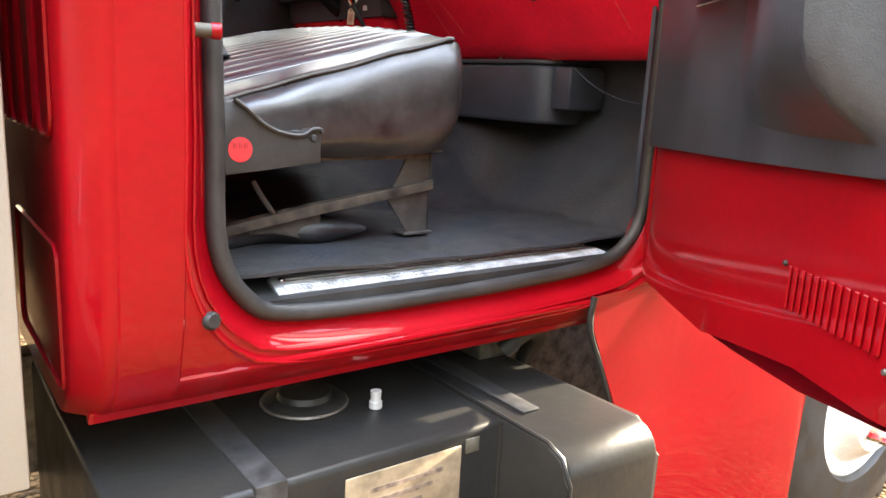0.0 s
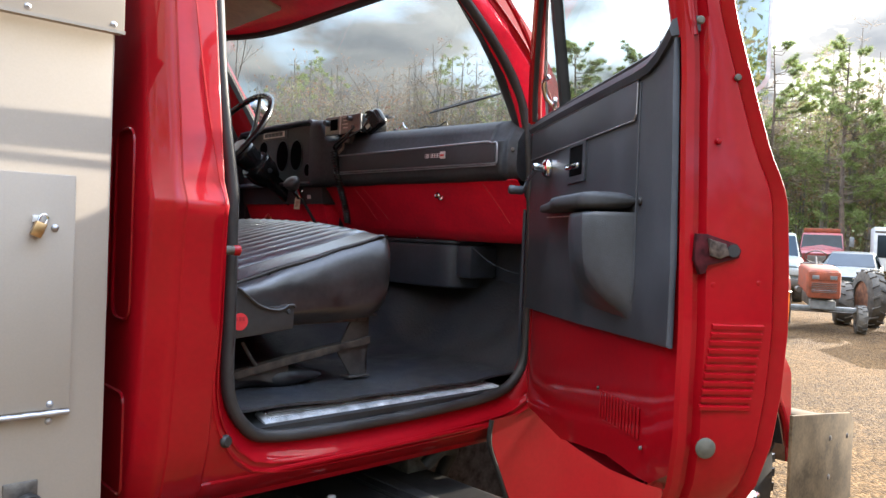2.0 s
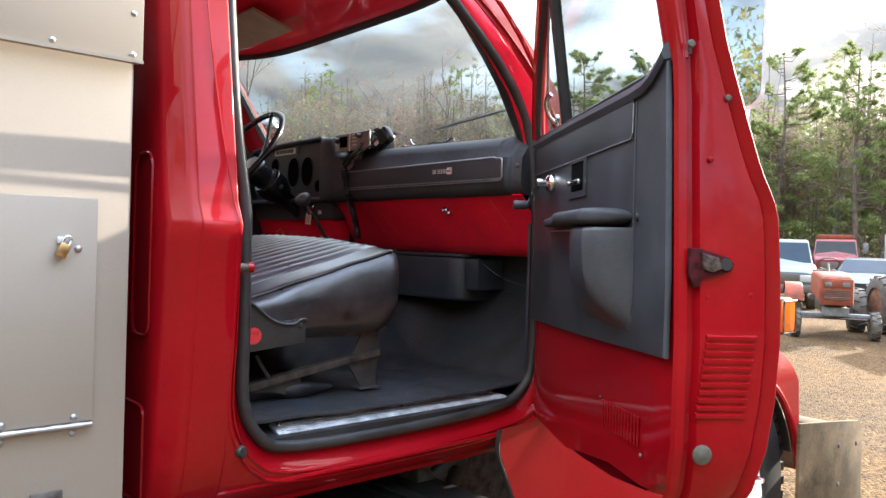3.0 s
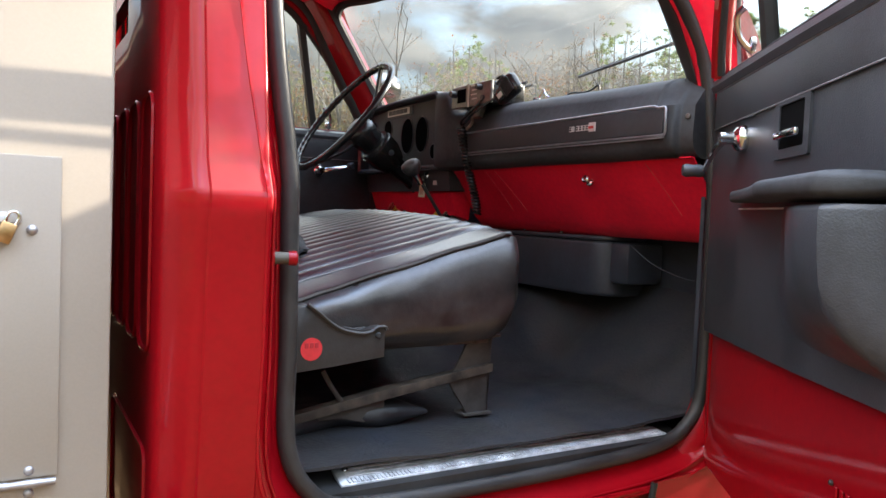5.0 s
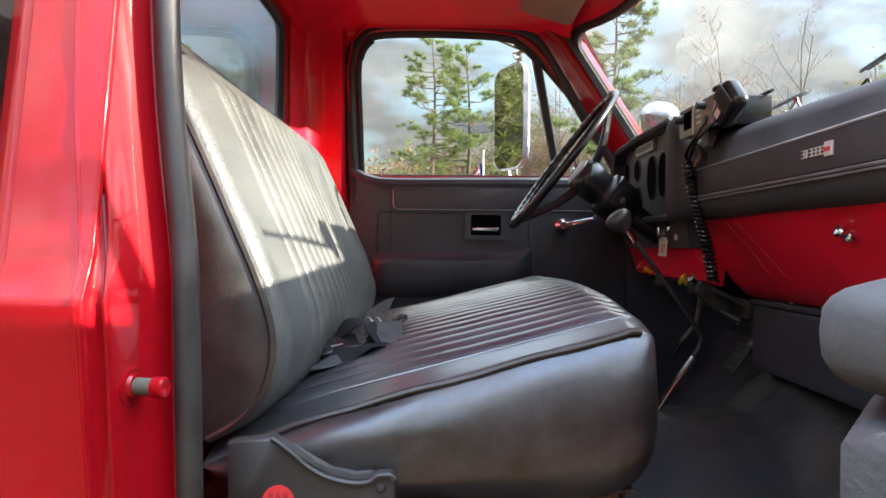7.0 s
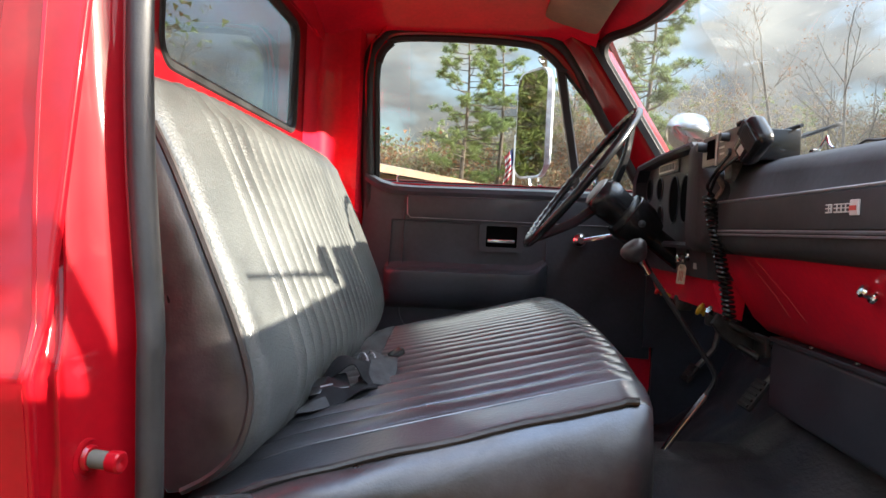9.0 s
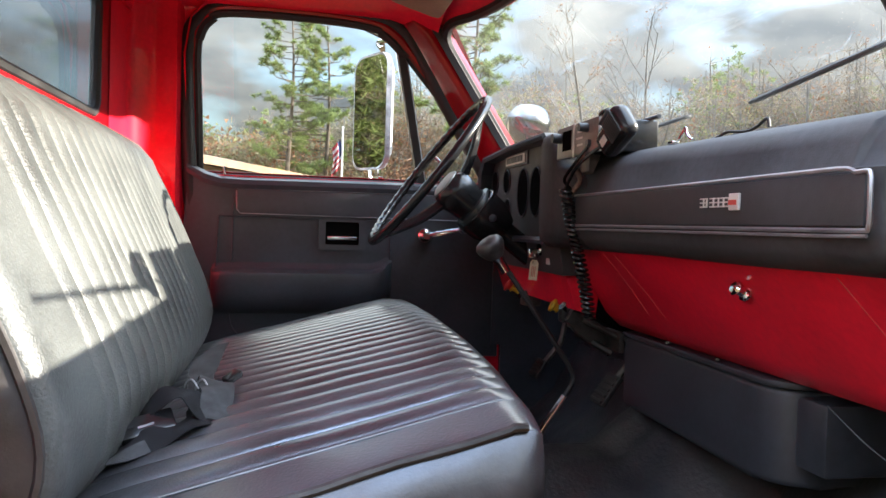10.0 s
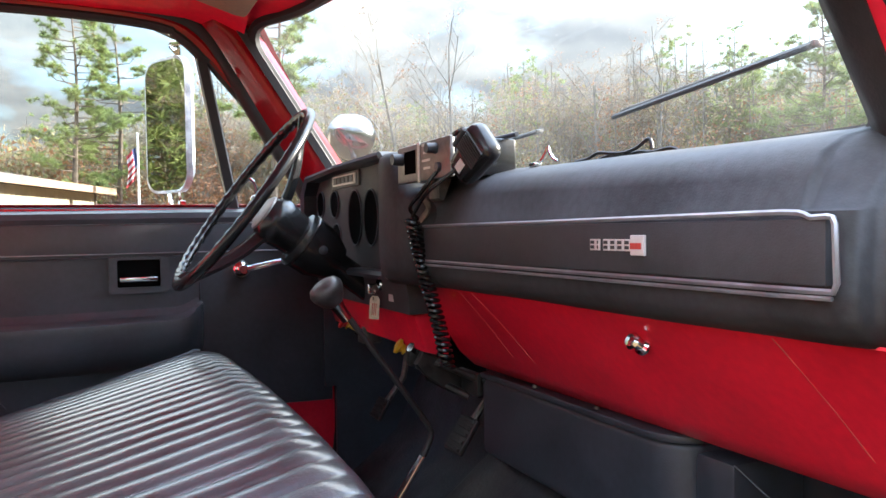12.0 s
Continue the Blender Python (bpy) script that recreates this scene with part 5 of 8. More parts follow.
for k in range(3):
    part("writing_bar", placed(box((-0.005 + 0.004 * k, -0.0012, 0.008), (-0.0035 + 0.004 * k, -0.0006, 0.034)), Matrix.Translation((0.838, 1.175, 1.513)) @ Matrix.Rotation(radians(-40), 4, "Z") @ Matrix.Rotation(radians(4), 4, "Y")), STICK_INK, keys, smooth=False)
part("tag_eyelet", lathe([(0, 0), (0.004, 0), (0.004, 0.002), (0, 0.002)], 10, aim((0.8375, 1.175, 1.557), (-1, 0, 0))), CHROME, keys)
part("switch_label", box((0.853, 1.10, 1.555), (0.858, 1.125, 1.60), 0.001), BADGE, keys, smooth=False)
YELLOW = material("yellow_plastic", (0.62, 0.38, 0.02), rough=0.4, var=0.15, scale=60)
REDKNOB = material("red_plastic", (0.5, 0.02, 0.02), rough=0.35, var=0.15, scale=60)
valve = thing("brake_valve", "air brake push-pull valves with red and yellow knobs", "valve", group="dash valves")
for (c, knob_mat) in (((0.89, 1.42, 1.455), REDKNOB), ((0.925, 1.14, 1.430), YELLOW)):
    d = Vector((-0.75, 0.25, 0.45))
    part("valve_body", box((c[0], c[1] - 0.022, c[2] - 0.03), (c[0] + 0.05, c[1] + 0.022, c[2] + 0.012), 0.004), STEEL, valve)
    part("valve_stem", lathe([(0.006, 0), (0.006, 0.03), (0.012, 0.032), (0.012, 0.036), (0, 0.036)], 12, aim(c, d)), YELLOW, valve)
    part("valve_knob", lathe([(0, 0.034), (0.008, 0.034), (0.010, 0.042), (0.017, 0.046), (0.017, 0.052), (0.006, 0.056), (0, 0.056)], 16, aim(c, d)), knob_mat, valve)
    part("valve_nut", lathe([(0, 0), (0.014, 0), (0.014, 0.010), (0, 0.010)], 6, aim(c, d)), CHROME, valve)
lev = thing("transfer_linkage", "greasy steel shift linkage under the dashboard", "linkage")
part("bracket", prism([(0.90, 1.455), (0.965, 1.425), (1.03, 1.372), (1.02, 1.352), (0.955, 1.368), (0.905, 1.405), (0.885, 1.43)], "y", 1.055, 1.075, 0.004), LINK, lev)
part("link", tube([(0.905, 1.09, 1.455), (0.925, 1.085, 1.395), (0.99, 1.03, 1.358)], 0.009, 8), LINK, lev)
part("link", tube([(0.925, 1.05, 1.432), (0.985, 1.0, 1.402), (1.02, 0.975, 1.392)], 0.007, 8), LINK, lev)
part("cross_bar", box((0.985, 0.985, 1.365), (1.0, 1.075, 1.412), 0.004), LINK, lev)
part("bolt", lathe([(0, 0), (0.010, 0), (0.010, 0.016), (0.006, 0.018), (0.006, 0.030), (0, 0.030)], 6, aim((1.007, 1.086, 1.372), (0, 0, -1))), CHROME, lev)
part("clamp", box((0.885, 1.095, 1.418), (0.925, 1.122, 1.462), 0.008), LINK, lev)
part("clamp_nut", lathe([(0, 0), (0.011, 0), (0.011, 0.014), (0, 0.014)], 6, aim((0.90, 1.10, 1.452), (-0.7, -0.2, 0.5))), CHROME, lev)

# ---- pedals ----
def pedal(c, h, wdt, tilt, label):
    p = thing("foot_pedal", label, "pedal", group="pedals")
    m = Matrix.Translation(c) @ Matrix.Rotation(radians(tilt), 4, "Y")
    part("pad", placed(box((-0.006, -wdt / 2, -h / 2), (0.006, wdt / 2, h / 2), 0.004), m), RUBBER, p)
    for k in range(5):
        part("tread", placed(box((-0.010, -wdt / 2 + 0.006, -h / 2 + (k + 0.3) * h / 5), (-0.005, wdt / 2 - 0.006, -h / 2 + (k + 0.75) * h / 5), 0.001, 1), m), RUBBER, p, smooth=False)
    part("arm", tube([Vector(c) + Vector((0.005, 0, 0)), Vector(c) + Vector((0.07, 0, 0.08)), Vector(c) + Vector((0.10, 0, 0.24))], 0.009, 8), STEEL, p)


pedal((1.0, 1.585, 1.215), 0.06, 0.07, 32, "worn steel clutch pedal")
pedal((1.02, 1.125, 1.252), 0.085, 0.075, 35, "ribbed black rubber brake pedal")
acc = thing("accelerator_pedal", "long grey accelerator pedal on the floor", "pedal")
part("plate", placed(box((-0.006, -0.022, -0.11), (0.006, 0.022, 0.10), 0.003), Matrix.Translation((1.04, 1.06, 1.165)) @ Matrix.Rotation(radians(30), 4, "Y")), STEEL, acc)
part("kick_panel", prism([(0.90, 1.02), (1.16, 1.02), (1.16, 1.60), (0.90, 1.60)], "y", 1.66, 1.672), PLASTIC, cab, "black kick panel")
part("kick_panel", prism([(0.868, 1.275), (0.902, 1.275), (0.902, 1.60), (0.868, 1.60)], "y", 1.657, 1.669), PLASTIC, cab)
part("kick_panel", prism([(0.93, 1.05), (1.16, 1.05), (1.16, 1.60), (0.93, 1.60)], "y", 0.045, 0.055), PLASTIC, cab)

# ---- scuff plate along the sill, striker, rubber bung ----
scuff = thing("sill_plate", "ribbed bright aluminium scuff plate on the door sill", "sill plate", at=(0, 0.09, 1.003), rot=(9, 0, 0))
def sill_part(name, bm, mat, parent, label="", smooth=True):
    bmesh.ops.translate(bm, vec=(0, -0.09, -1.003), verts=bm.verts[:])
    return part(name, bm, mat, parent, label, smooth)


sill_part("plate", prism([(0.095, 0.052), (0.86, 0.052), (0.855, 0.09), (0.80, 0.118), (0.115, 0.125), (0.10, 0.11)], "z", 0.998, 1.006, 0.002), SCUFF, scuff)
for k in range(3):
    sill_part("rib", prism([(0.115, 0.074 + 0.012 * k), (0.84, 0.074 + 0.012 * k), (0.84, 0.079 + 0.012 * k), (0.115, 0.079 + 0.012 * k)], "z", 1.006, 1.0085, 0.001), SCUFF, scuff)
bm = bmesh.new()
for k in range(95):
    x = 0.11 + 0.0078 * k
    box((x, 0.054, 1.0055), (x + 0.0042, 0.070, 1.009), bm=bm)
sill_part("tread_teeth", bm, SCUFF, scuff, "row of raised tread teeth", smooth=False)
for x in (0.12, 0.49, 0.83):
    screw((x, 0.008, 0.003), (0, 0, 1), 0.006, CHROME, scuff)
part("sill_top", prism([(0.03, 0.95), (0.15, 0.95), (0.15, 1.018), (0.09, 0.998), (0.03, 0.996)], "x", 0.02, 0.90, 0.004), RUBBER, cab)

strk = thing("door_striker", "bare steel striker bolt with a red washer on the jamb", "striker")
s0 = Vector((-0.062, -0.025, 1.386))
sa = Vector((1.0, -0.22, 0)).normalized()
part("base", lathe([(0, 0), (0.022, 0), (0.022, 0.002), (0.018, 0.0035), (0.017, 0.002), (0.014, 0.002), (0.012, 0.006), (0, 0.006)], 20, aim(s0, sa)), RED, strk)
part("pin", lathe([(0, 0.004), (0.009, 0.004), (0.009, 0.028), (0, 0.028)], 16, aim(s0, sa)), PLUG, strk, "bare steel pin")
part("head", lathe([(0, 0.026), (0.0105, 0.026), (0.011, 0.037), (0.009, 0.039), (0.004, 0.039), (0.0, 0.037)], 18, aim(s0, sa)), RED, strk)
whole(part("rubber_bung", lathe([(0, 0), (0.013, 0), (0.013, 0.006), (0.010, 0.010), (0.0, 0.010)], 16, aim((-0.047, -0.041, 1.003), (0.3, -1, 0.1))), RUBBER), "black rubber bung in the red jamb", "bung")

# ---- seat belt lying on the seat ----
belt = thing("seat_belt", "black lap belt webbing and buckle lying crumpled on the seat", "seat belt")
WEB = material("black_webbing", (0.012, 0.012, 0.014), rough=0.7, spec=0.2, var=0.25, scale=60, bump=0.3, bump_scale=600)


def ribbon(points, width, normal, mat, name="webbing"):
    pts = curve(points, 6)
    rows = []
    nv = Vector(normal)
    for i, p in enumerate(pts):
        t = (pts[min(i + 1, len(pts) - 1)] - pts[max(i - 1, 0)]).normalized()
        side = t.cross(nv).normalized()
        tw = 0.28 * math.sin(i * 0.45)
        side = (side * math.cos(tw) + nv.normalized() * math.sin(tw)).normalized()
        rows.append([p - side * width / 2, p + nv * 0.002, p + side * width / 2])
    part(name, thick(loft(rows, closed=False), 0.0018), mat, belt)


# paler copy of WEB: grey highlights of the black belt, held in the colour
WEB_HIGHLIGHT = material("highlit_grey_webbing", (0.055, 0.057, 0.06), rough=0.75, spec=0.2, var=0.25, scale=60, bump=0.3, bump_scale=600)
ribbon([(0.134, 0.590, 1.376), (0.128, 0.640, 1.390), (0.130, 0.690, 1.404), (0.142, 0.740, 1.420)], 0.042, (-0.2, -0.2, 0.95), WEB_HIGHLIGHT)
ribbon([(0.150, 0.600, 1.388), (0.156, 0.570, 1.396), (0.162, 0.535, 1.396), (0.166, 0.495, 1.384), (0.160, 0.452, 1.370)], 0.048, (0.25, -0.3, 0.9), WEB_HIGHLIGHT)
ribbon([(0.062, 0.466, 1.352), (0.078, 0.462, 1.380), (0.102, 0.458, 1.400), (0.128, 0.458, 1.404), (0.146, 0.462, 1.386), (0.150, 0.470, 1.364)], 0.040, (-0.1, -0.3, 0.95), WEB)
ribbon([(0.040, 0.408, 1.336), (0.072, 0.404, 1.348), (0.105, 0.414, 1.360), (0.135, 0.436, 1.368), (0.158, 0.462, 1.372)], 0.040, (-0.2, -0.4, 0.9), WEB)
ribbon([(0.034, 0.388, 1.334), (0.066, 0.386, 1.343), (0.094, 0.398, 1.352)], 0.020, (-0.1, -0.5, 0.85), WEB_HIGHLIGHT)
hold = Matrix.Translation((0.086, 0.437, 1.366)) @ Matrix.Rotation(radians(18), 4, "Z") @ Matrix.Rotation(radians(-12), 4, "Y") @ Matrix.Rotation(radians(38), 4, "X")
bk = part("buckle", placed(box((-0.034, -0.016, -0.007), (0.034, 0.016, 0.007), 0.003), hold), GLOSS_BLACK, belt, "black plastic buckle")
part("marking", placed(box((-0.012, -0.0045, 0.0068), (0.008, -0.0015, 0.0074)), hold), TRIM, bk, smooth=False)
part("tongue", placed(box((-0.012, -0.009, -0.006), (0.016, 0.010, 0.006), 0.003), Matrix.Translation((0.176, 0.606, 1.394)) @ Matrix.Rotation(radians(40), 4, "Z") @ Matrix.Rotation(radians(-25), 4, "Y")), GLOSS_BLACK, belt, "black tongue end")
for k in range(2):
    part("wire_loop", tube(curve([(0.112 + 0.016 * k, 0.560, 1.372), (0.116 + 0.016 * k, 0.552, 1.396), (0.126 + 0.016 * k, 0.545, 1.404), (0.136 + 0.014 * k, 0.538, 1.392)], 4), 0.0013, 6), TRIM, belt)

# ---- sun visor ----
VISOR = material("tan_vinyl_visor", (0.30, 0.24, 0.16), rough=0.6, var=0.15, scale=15, bump=0.2, bump_scale=300)
vis = thing("sun_visor", "tan vinyl sun visor folded against the roof", "sun visor", group="sun visors")
part("pad", placed(box((-0.085, -0.27, -0.007), (0.085, 0.27, 0.007), 0.006, 2), Matrix.Translation((0.575, 1.30, 2.262)) @ Matrix.Rotation(radians(16), 4, "Y")), VISOR, vis)
part("rod", tube([(0.655, 1.04, 2.25), (0.655, 1.57, 2.25)], 0.005, 8), CHROME, vis)

# ---- black tarpaulin bundle on the floor under the seat ----
TARP = material("black_tarpaulin", (0.02, 0.02, 0.022), rough=0.4, var=0.3, scale=20, bump=0.4, bump_scale=60)
rows = []
for k in range(17):
    s = k / 16
    x, y = 0.02 + 0.34 * s, 0.24 + 0.05 * math.sin(s * 3)
    r = 0.030 * math.sqrt(max(0.02, math.sin(math.pi * min(1, s * 0.96 + 0.02)))) * (1 + 0.25 * math.sin(s * 11))
    rows.append([(x, y + r * 1.6 * math.cos(a) * (1 + 0.12 * noise.noise(Vector((s * 8, a, 0)))), 1.052 + max(-0.026, r * math.sin(a) * (1 + 0.2 * noise.noise(Vector((s * 9, a * 2, 3)))))) for a in [2 * math.pi * j / 18 for j in range(18)]])
whole(part("folded_tarp", loft(rows, caps=True), TARP), "crumpled black folded tarpaulin under the seat", "tarpaulin")


# ---- utility body behind the cab ----
body = thing("utility_body", "brushed aluminium utility body with riveted locker doors", "truck body")
BX, BY = -0.271, -0.008
part("side_locker", box((-3.2, BY, 0.80), (BX, 0.40, 2.25), 0.004), ALU, body)
part("side_locker", box((-3.2, 1.33, 0.80), (BX, 1.73, 1.85), 0.004), ALU, body)
part("bed_floor", box((-3.2, 0.402, 0.86), (BX, 1.328, 1.10), 0.004), STEEL, body, "dark steel bed floor")
SHEET = material("dull_metal_sheet", (0.34, 0.30, 0.24), rough=0.38, metal=0.8, var=0.3, scale=5, bump=0.1, bump_scale=20)
part("front_sheet", box((BX, 0.02, 0.80), (BX + 0.003, 1.70, 1.80)), SHEET, body, "dark front sheet of the body", smooth=False)
part("headboard_rail", tube([(BX - 0.03, 0.402, 1.79), (BX - 0.03, 1.328, 1.79)], 0.02, 10), STEEL, body)
part("locker_door", box((-0.93, BY - 0.006, 1.102), (-0.331, BY + 0.001, 1.512), 0.002), ALU, body, "flat aluminium locker door")
up = part("upper_locker", box((-1.1, BY - 0.022, 1.772), (BX + 0.008, BY + 0.001, 2.20), 0.002), ALU, body, "upper locker door standing proud")
part("upper_lip", box((-1.1, BY - 0.026, 1.770), (BX + 0.008, BY - 0.02, 1.776)), ALU, body)
hinge = part("piano_hinge", tube([(-0.93, BY - 0.010, 1.0965), (-0.334, BY - 0.010, 1.0965)], 0.0048, 10), TRIM, body, "long steel piano hinge")
for k in range(16):
    part("hinge_knuckle", tube([(-0.925 + 0.037 * k, BY - 0.010, 1.0965), (-0.905 + 0.037 * k, BY - 0.010, 1.0965)], 0.0056, 10), TRIM, hinge)
for x in (-0.364, -0.480, -0.60, -0.72):
    for z in (1.112, 1.081):
        part("rivet", lathe([(0, 0), (0.0062, 0), (0.0055, 0.002), (0.003, 0.004), (0, 0.0045)], 14, aim((x, BY - (0.006 if z > 1.1 else 0), z), (0, -1, 0))), TRIM, body)
for x, z in ((-0.364, 1.419), (-0.60, 1.419)):
    part("rivet", lathe([(0, 0), (0.0066, 0), (0.006, 0.002), (0.003, 0.004), (0, 0.0045)], 14, aim((x, BY - 0.006, z), (0, -1, 0))), TRIM, body)
for x in (-0.282, -0.42):
    for z in (1.785, 1.862):
        part("rivet", lathe([(0, 0), (0.006, 0), (0.005, 0.002), (0.003, 0.004), (0, 0.0045)], 14, aim((x, BY - 0.022, z), (0, -1, 0))), TRIM, body)
for z in (0.95, 1.05, 1.2, 1.35, 1.5, 1.62):
    part("rivet", lathe([(0, 0), (0.006, 0), (0.005, 0.003), (0, 0.004)], 12, aim((BX + 0.003, 0.05, z), (1, 0, 0))), STEEL, body)
part("latch_plate", box((-0.432, BY - 0.004, 0.95), (-0.378, BY + 0.001, 0.982), 0.002), STEEL, body, "black latch plate")
part("latch_knob", lathe([(0, 0), (0.010, 0), (0.012, 0.012), (0.021, 0.020), (0.022, 0.030), (0.018, 0.036), (0, 0.037)], 24, aim((-0.398, BY - 0.002, 0.945), (0, -1, 0.05))), RUBBER, body, "round black latch knob")
part("red_latch_lever", tube([(-0.405, BY - 0.012, 0.925), (-0.400, BY - 0.014, 0.86)], 0.010, 10, flat=0.5), RED, body)
lock = thing("padlock", "small worn brass padlock hanging on a locker door", "padlock")
BRASS = material("worn_brass", (0.55, 0.36, 0.18), rough=0.35, metal=1.0, var=0.2, scale=60)
pm = Matrix.Translation((-0.389, BY - 0.016, 1.424)) @ Matrix.Rotation(radians(22), 4, "Y")
part("lock_body", placed(box((-0.009, -0.006, -0.022), (0.009, 0.006, 0.004), 0.002), pm), BRASS, lock)
part("shackle", placed(tube(curve([(-0.006, 0, 0.002), (-0.006, 0, 0.014), (0, 0, 0.019), (0.006, 0, 0.014), (0.006, 0, 0.002)], 4), 0.0022, 8), pm), CHROME, lock)
part("hasp", box((-0.400, BY - 0.012, 1.428), (-0.376, BY - 0.006, 1.440), 0.001), SCUFF, lock)

# pressed panels with rounded tops on the back of the cab
for k in range(4):
    rec = rounded(0.03 + 0.125 * k, 0.125 + 0.125 * k, 1.245, 1.615, 0.03, 3)
    part("pressed_rib", tube([(REAR_X - 0.002, u, v) for u, v in rec], 0.0035, 6, True), RED, cab)
rec = rounded(0.05, 0.42, 0.90, 1.10, 0.02, 3)
part("pressed_recess", tube([(REAR_X - 0.001, u, v) for u, v in rec], 0.004, 6, True), RED, cab)
# sill: ridge and lower lip under the passenger door, drip rail over it
part("sill_ridge", tube([(-0.12, -0.008, 0.912), (0.3, -0.010, 0.912), (0.95, -0.010, 0.918)], 0.006, 8), RED, cab)
part("sill_lip", prism([(0.048, 0.846), (0.056, 0.846), (0.060, 0.862), (0.040, 0.866)], "x", -0.19, 0.99, 0.002), RED, cab)
part("drip_rail", tube(curve([(-0.13, skin_y(2.2) - 0.006, 2.29), (0.2, 0.06, 2.315), (0.50, 0.06, 2.30), (0.66, 0.035, 2.21), (0.80, 0.0, 2.06), (0.90, -0.02, 1.9), (0.96, -0.03, 1.75)], 5), 0.008, 6), RED, cab)

# ---- step fuel tank under the door ----
tank = thing("fuel_tank", "black painted step fuel tank with straps, scuffed and dusty", "fuel tank")
def tank_block(x0, x1, y0, y1, z0, z1, r, seg=6):
    """A tank section with rounded upper and lower outer edges."""
    pts = [(y1, z0), (y1, z1)]
    pts += [(y0 + r - r * math.sin(radians(a)), z1 - r + r * math.cos(radians(a))) for a in [90 * k / seg for k in range(seg + 1)]]
    pts += [(y0 + r - r * math.cos(radians(a)), z0 + r - r * math.sin(radians(a))) for a in [90 * k / seg for k in range(seg + 1)]]
    return prism(pts, "x", x0, x1, 0.012, 3)


part("main_section", tank_block(-0.19, 0.46, -0.092, 0.60, 0.36, 0.76, 0.012), TANK, tank)
part("step_section", tank_block(0.455, 0.685, -0.262, 0.60, 0.36, 0.762, 0.055), TANK, tank, "protruding rounded step section")
part("tank_seam", tube([(0.46, 0.5, 0.764), (0.46, -0.10, 0.764), (0.46, -0.205, 0.764), (0.46, -0.24, 0.75), (0.46, -0.262, 0.71), (0.46, -0.264, 0.40)], 0.004, 6), TANK, tank)
part("tank_weld", tube([(0.452, -0.094, 0.758), (0.452, -0.095, 0.40)], 0.004, 6), TANK, tank)
# the plate's tan also paints in the sunlit ground the tank front reflects
TAN_PLATE = material("ground_tan_plate", (0.30, 0.23, 0.15), rough=0.55, metal=0.3, var=0.2, scale=20)
STRAP = material("strap_steel", (0.05, 0.05, 0.05), rough=0.45, metal=0.4, var=0.3, scale=30)
part("strap", box((-0.005, -0.096, 0.40), (0.045, 0.60, 0.765), 0.003), STRAP, tank, "flat steel tank strap")
part("strap", box((0.50, -0.10, 0.763), (0.54, 0.60, 0.767), 0.001), STRAP, tank)
part("filler_cap", lathe([(0, 0), (0.075, 0), (0.078, 0.006), (0.070, 0.014), (0.050, 0.016), (0.046, 0.026), (0.0, 0.028)], 32, aim((0.185, 0.14, 0.760), (0, 0, 1))), TANK, tank, "round filler neck")
part("cap_ring", tube([(0.185 + 0.076 * math.cos(a), 0.14 + 0.076 * math.sin(a), 0.766) for a in [2 * math.pi * k / 32 for k in range(32)]], 0.0035, 6, True), STEEL, tank)
part("vent_fitting", lathe([(0, 0), (0.012, 0), (0.012, 0.012), (0.009, 0.014), (0.010, 0.032), (0, 0.034)], 12, aim((0.286, 0.06, 0.762), (0, 0, 1))), BADGE, tank, "grey plastic vent fitting")
part("rating_plate", box((0.14, -0.0965, 0.57), (0.365, -0.0925, 0.735), 0.002), TAN_PLATE, tank, "stamped metal rating plate, ground reflection included in its tan")
for k in range(5):
    part("lettering_bar", box((0.165 + 0.02 * (k == 0), -0.0975, 0.70 - 0.02 * k), (0.325 - 0.02 * (k % 3), -0.0962, 0.708 - 0.02 * k)), BROWN, tank, smooth=False)
part("dried_paint", box((0.375, -0.0945, 0.715), (0.405, -0.0922, 0.742), 0.001), PLUG, tank, "pale scrape in the paint")
part("chassis_rail", box((-3.0, 0.62, 0.50), (2.9, 0.70, 0.76), 0.01), STEEL, tank)
part("hose", tube(curve([(0.62, 0.10, 0.80), (0.66, 0.08, 0.84), (0.72, 0.10, 0.82), (0.74, 0.16, 0.74), (0.74, 0.2, 0.6)], 5), 0.02, 10), RUBBER, tank)
# added sheet, no known part: hides bright ground so the gap stays dark
part("gap_backing", box((0.30, 0.36, 0.25), (1.62, 0.375, 0.90)), STEEL, tank, "steel sheet added behind the gap under the cab", smooth=False)
part("cab_mount", box((0.60, 0.15, 0.76), (0.72, 0.30, 0.86), 0.01), STEEL, tank)

# ---- front fender, hood, wheel and bumper ----
front = thing("front_fender", "glossy red front fender with a round wheel arch", "fender")
AX, AZ, AR = 2.0, 0.50, 0.49
arch = [(AX + AR * math.cos(radians(a)), AZ + AR * math.sin(radians(a))) for a in range(12, 169, 6)]
def ramp(v):
    v = max(0.0, min(1.0, v))
    return v * v * (3 - 2 * v)


def fend_y(x, z):
    return -0.022 - 0.012 * math.sin(math.pi * min(1, max(0, (z - 0.2) / 0.8))) ** 2 * ramp((1.62 - x) / 0.5) - 0.075 * ramp((x - 0.95) / 0.62) * ramp((1.14 - z) / 0.24) - 0.01 * math.sin(z * 4)


def fend_low(x):
    if AX - AR < x < AX + AR:
        return max(0.30, AZ + math.sqrt(AR * AR - (x - AX) ** 2))
    return interp(x, [(0.752, 0.86), (0.80, 0.74), (0.93, 0.45), (1.05, 0.23), (1.509, 0.22), (2.491, 0.50), (2.53, 0.60)])
def fend_top(x):
    return interp(x, [(0.752, 0.93), (1.0, 0.94), (1.03, 0.96), (1.06, 1.58), (1.8, 1.52), (2.20, 1.40), (2.38, 1.09), (2.49, 0.99), (2.53, 0.90)])
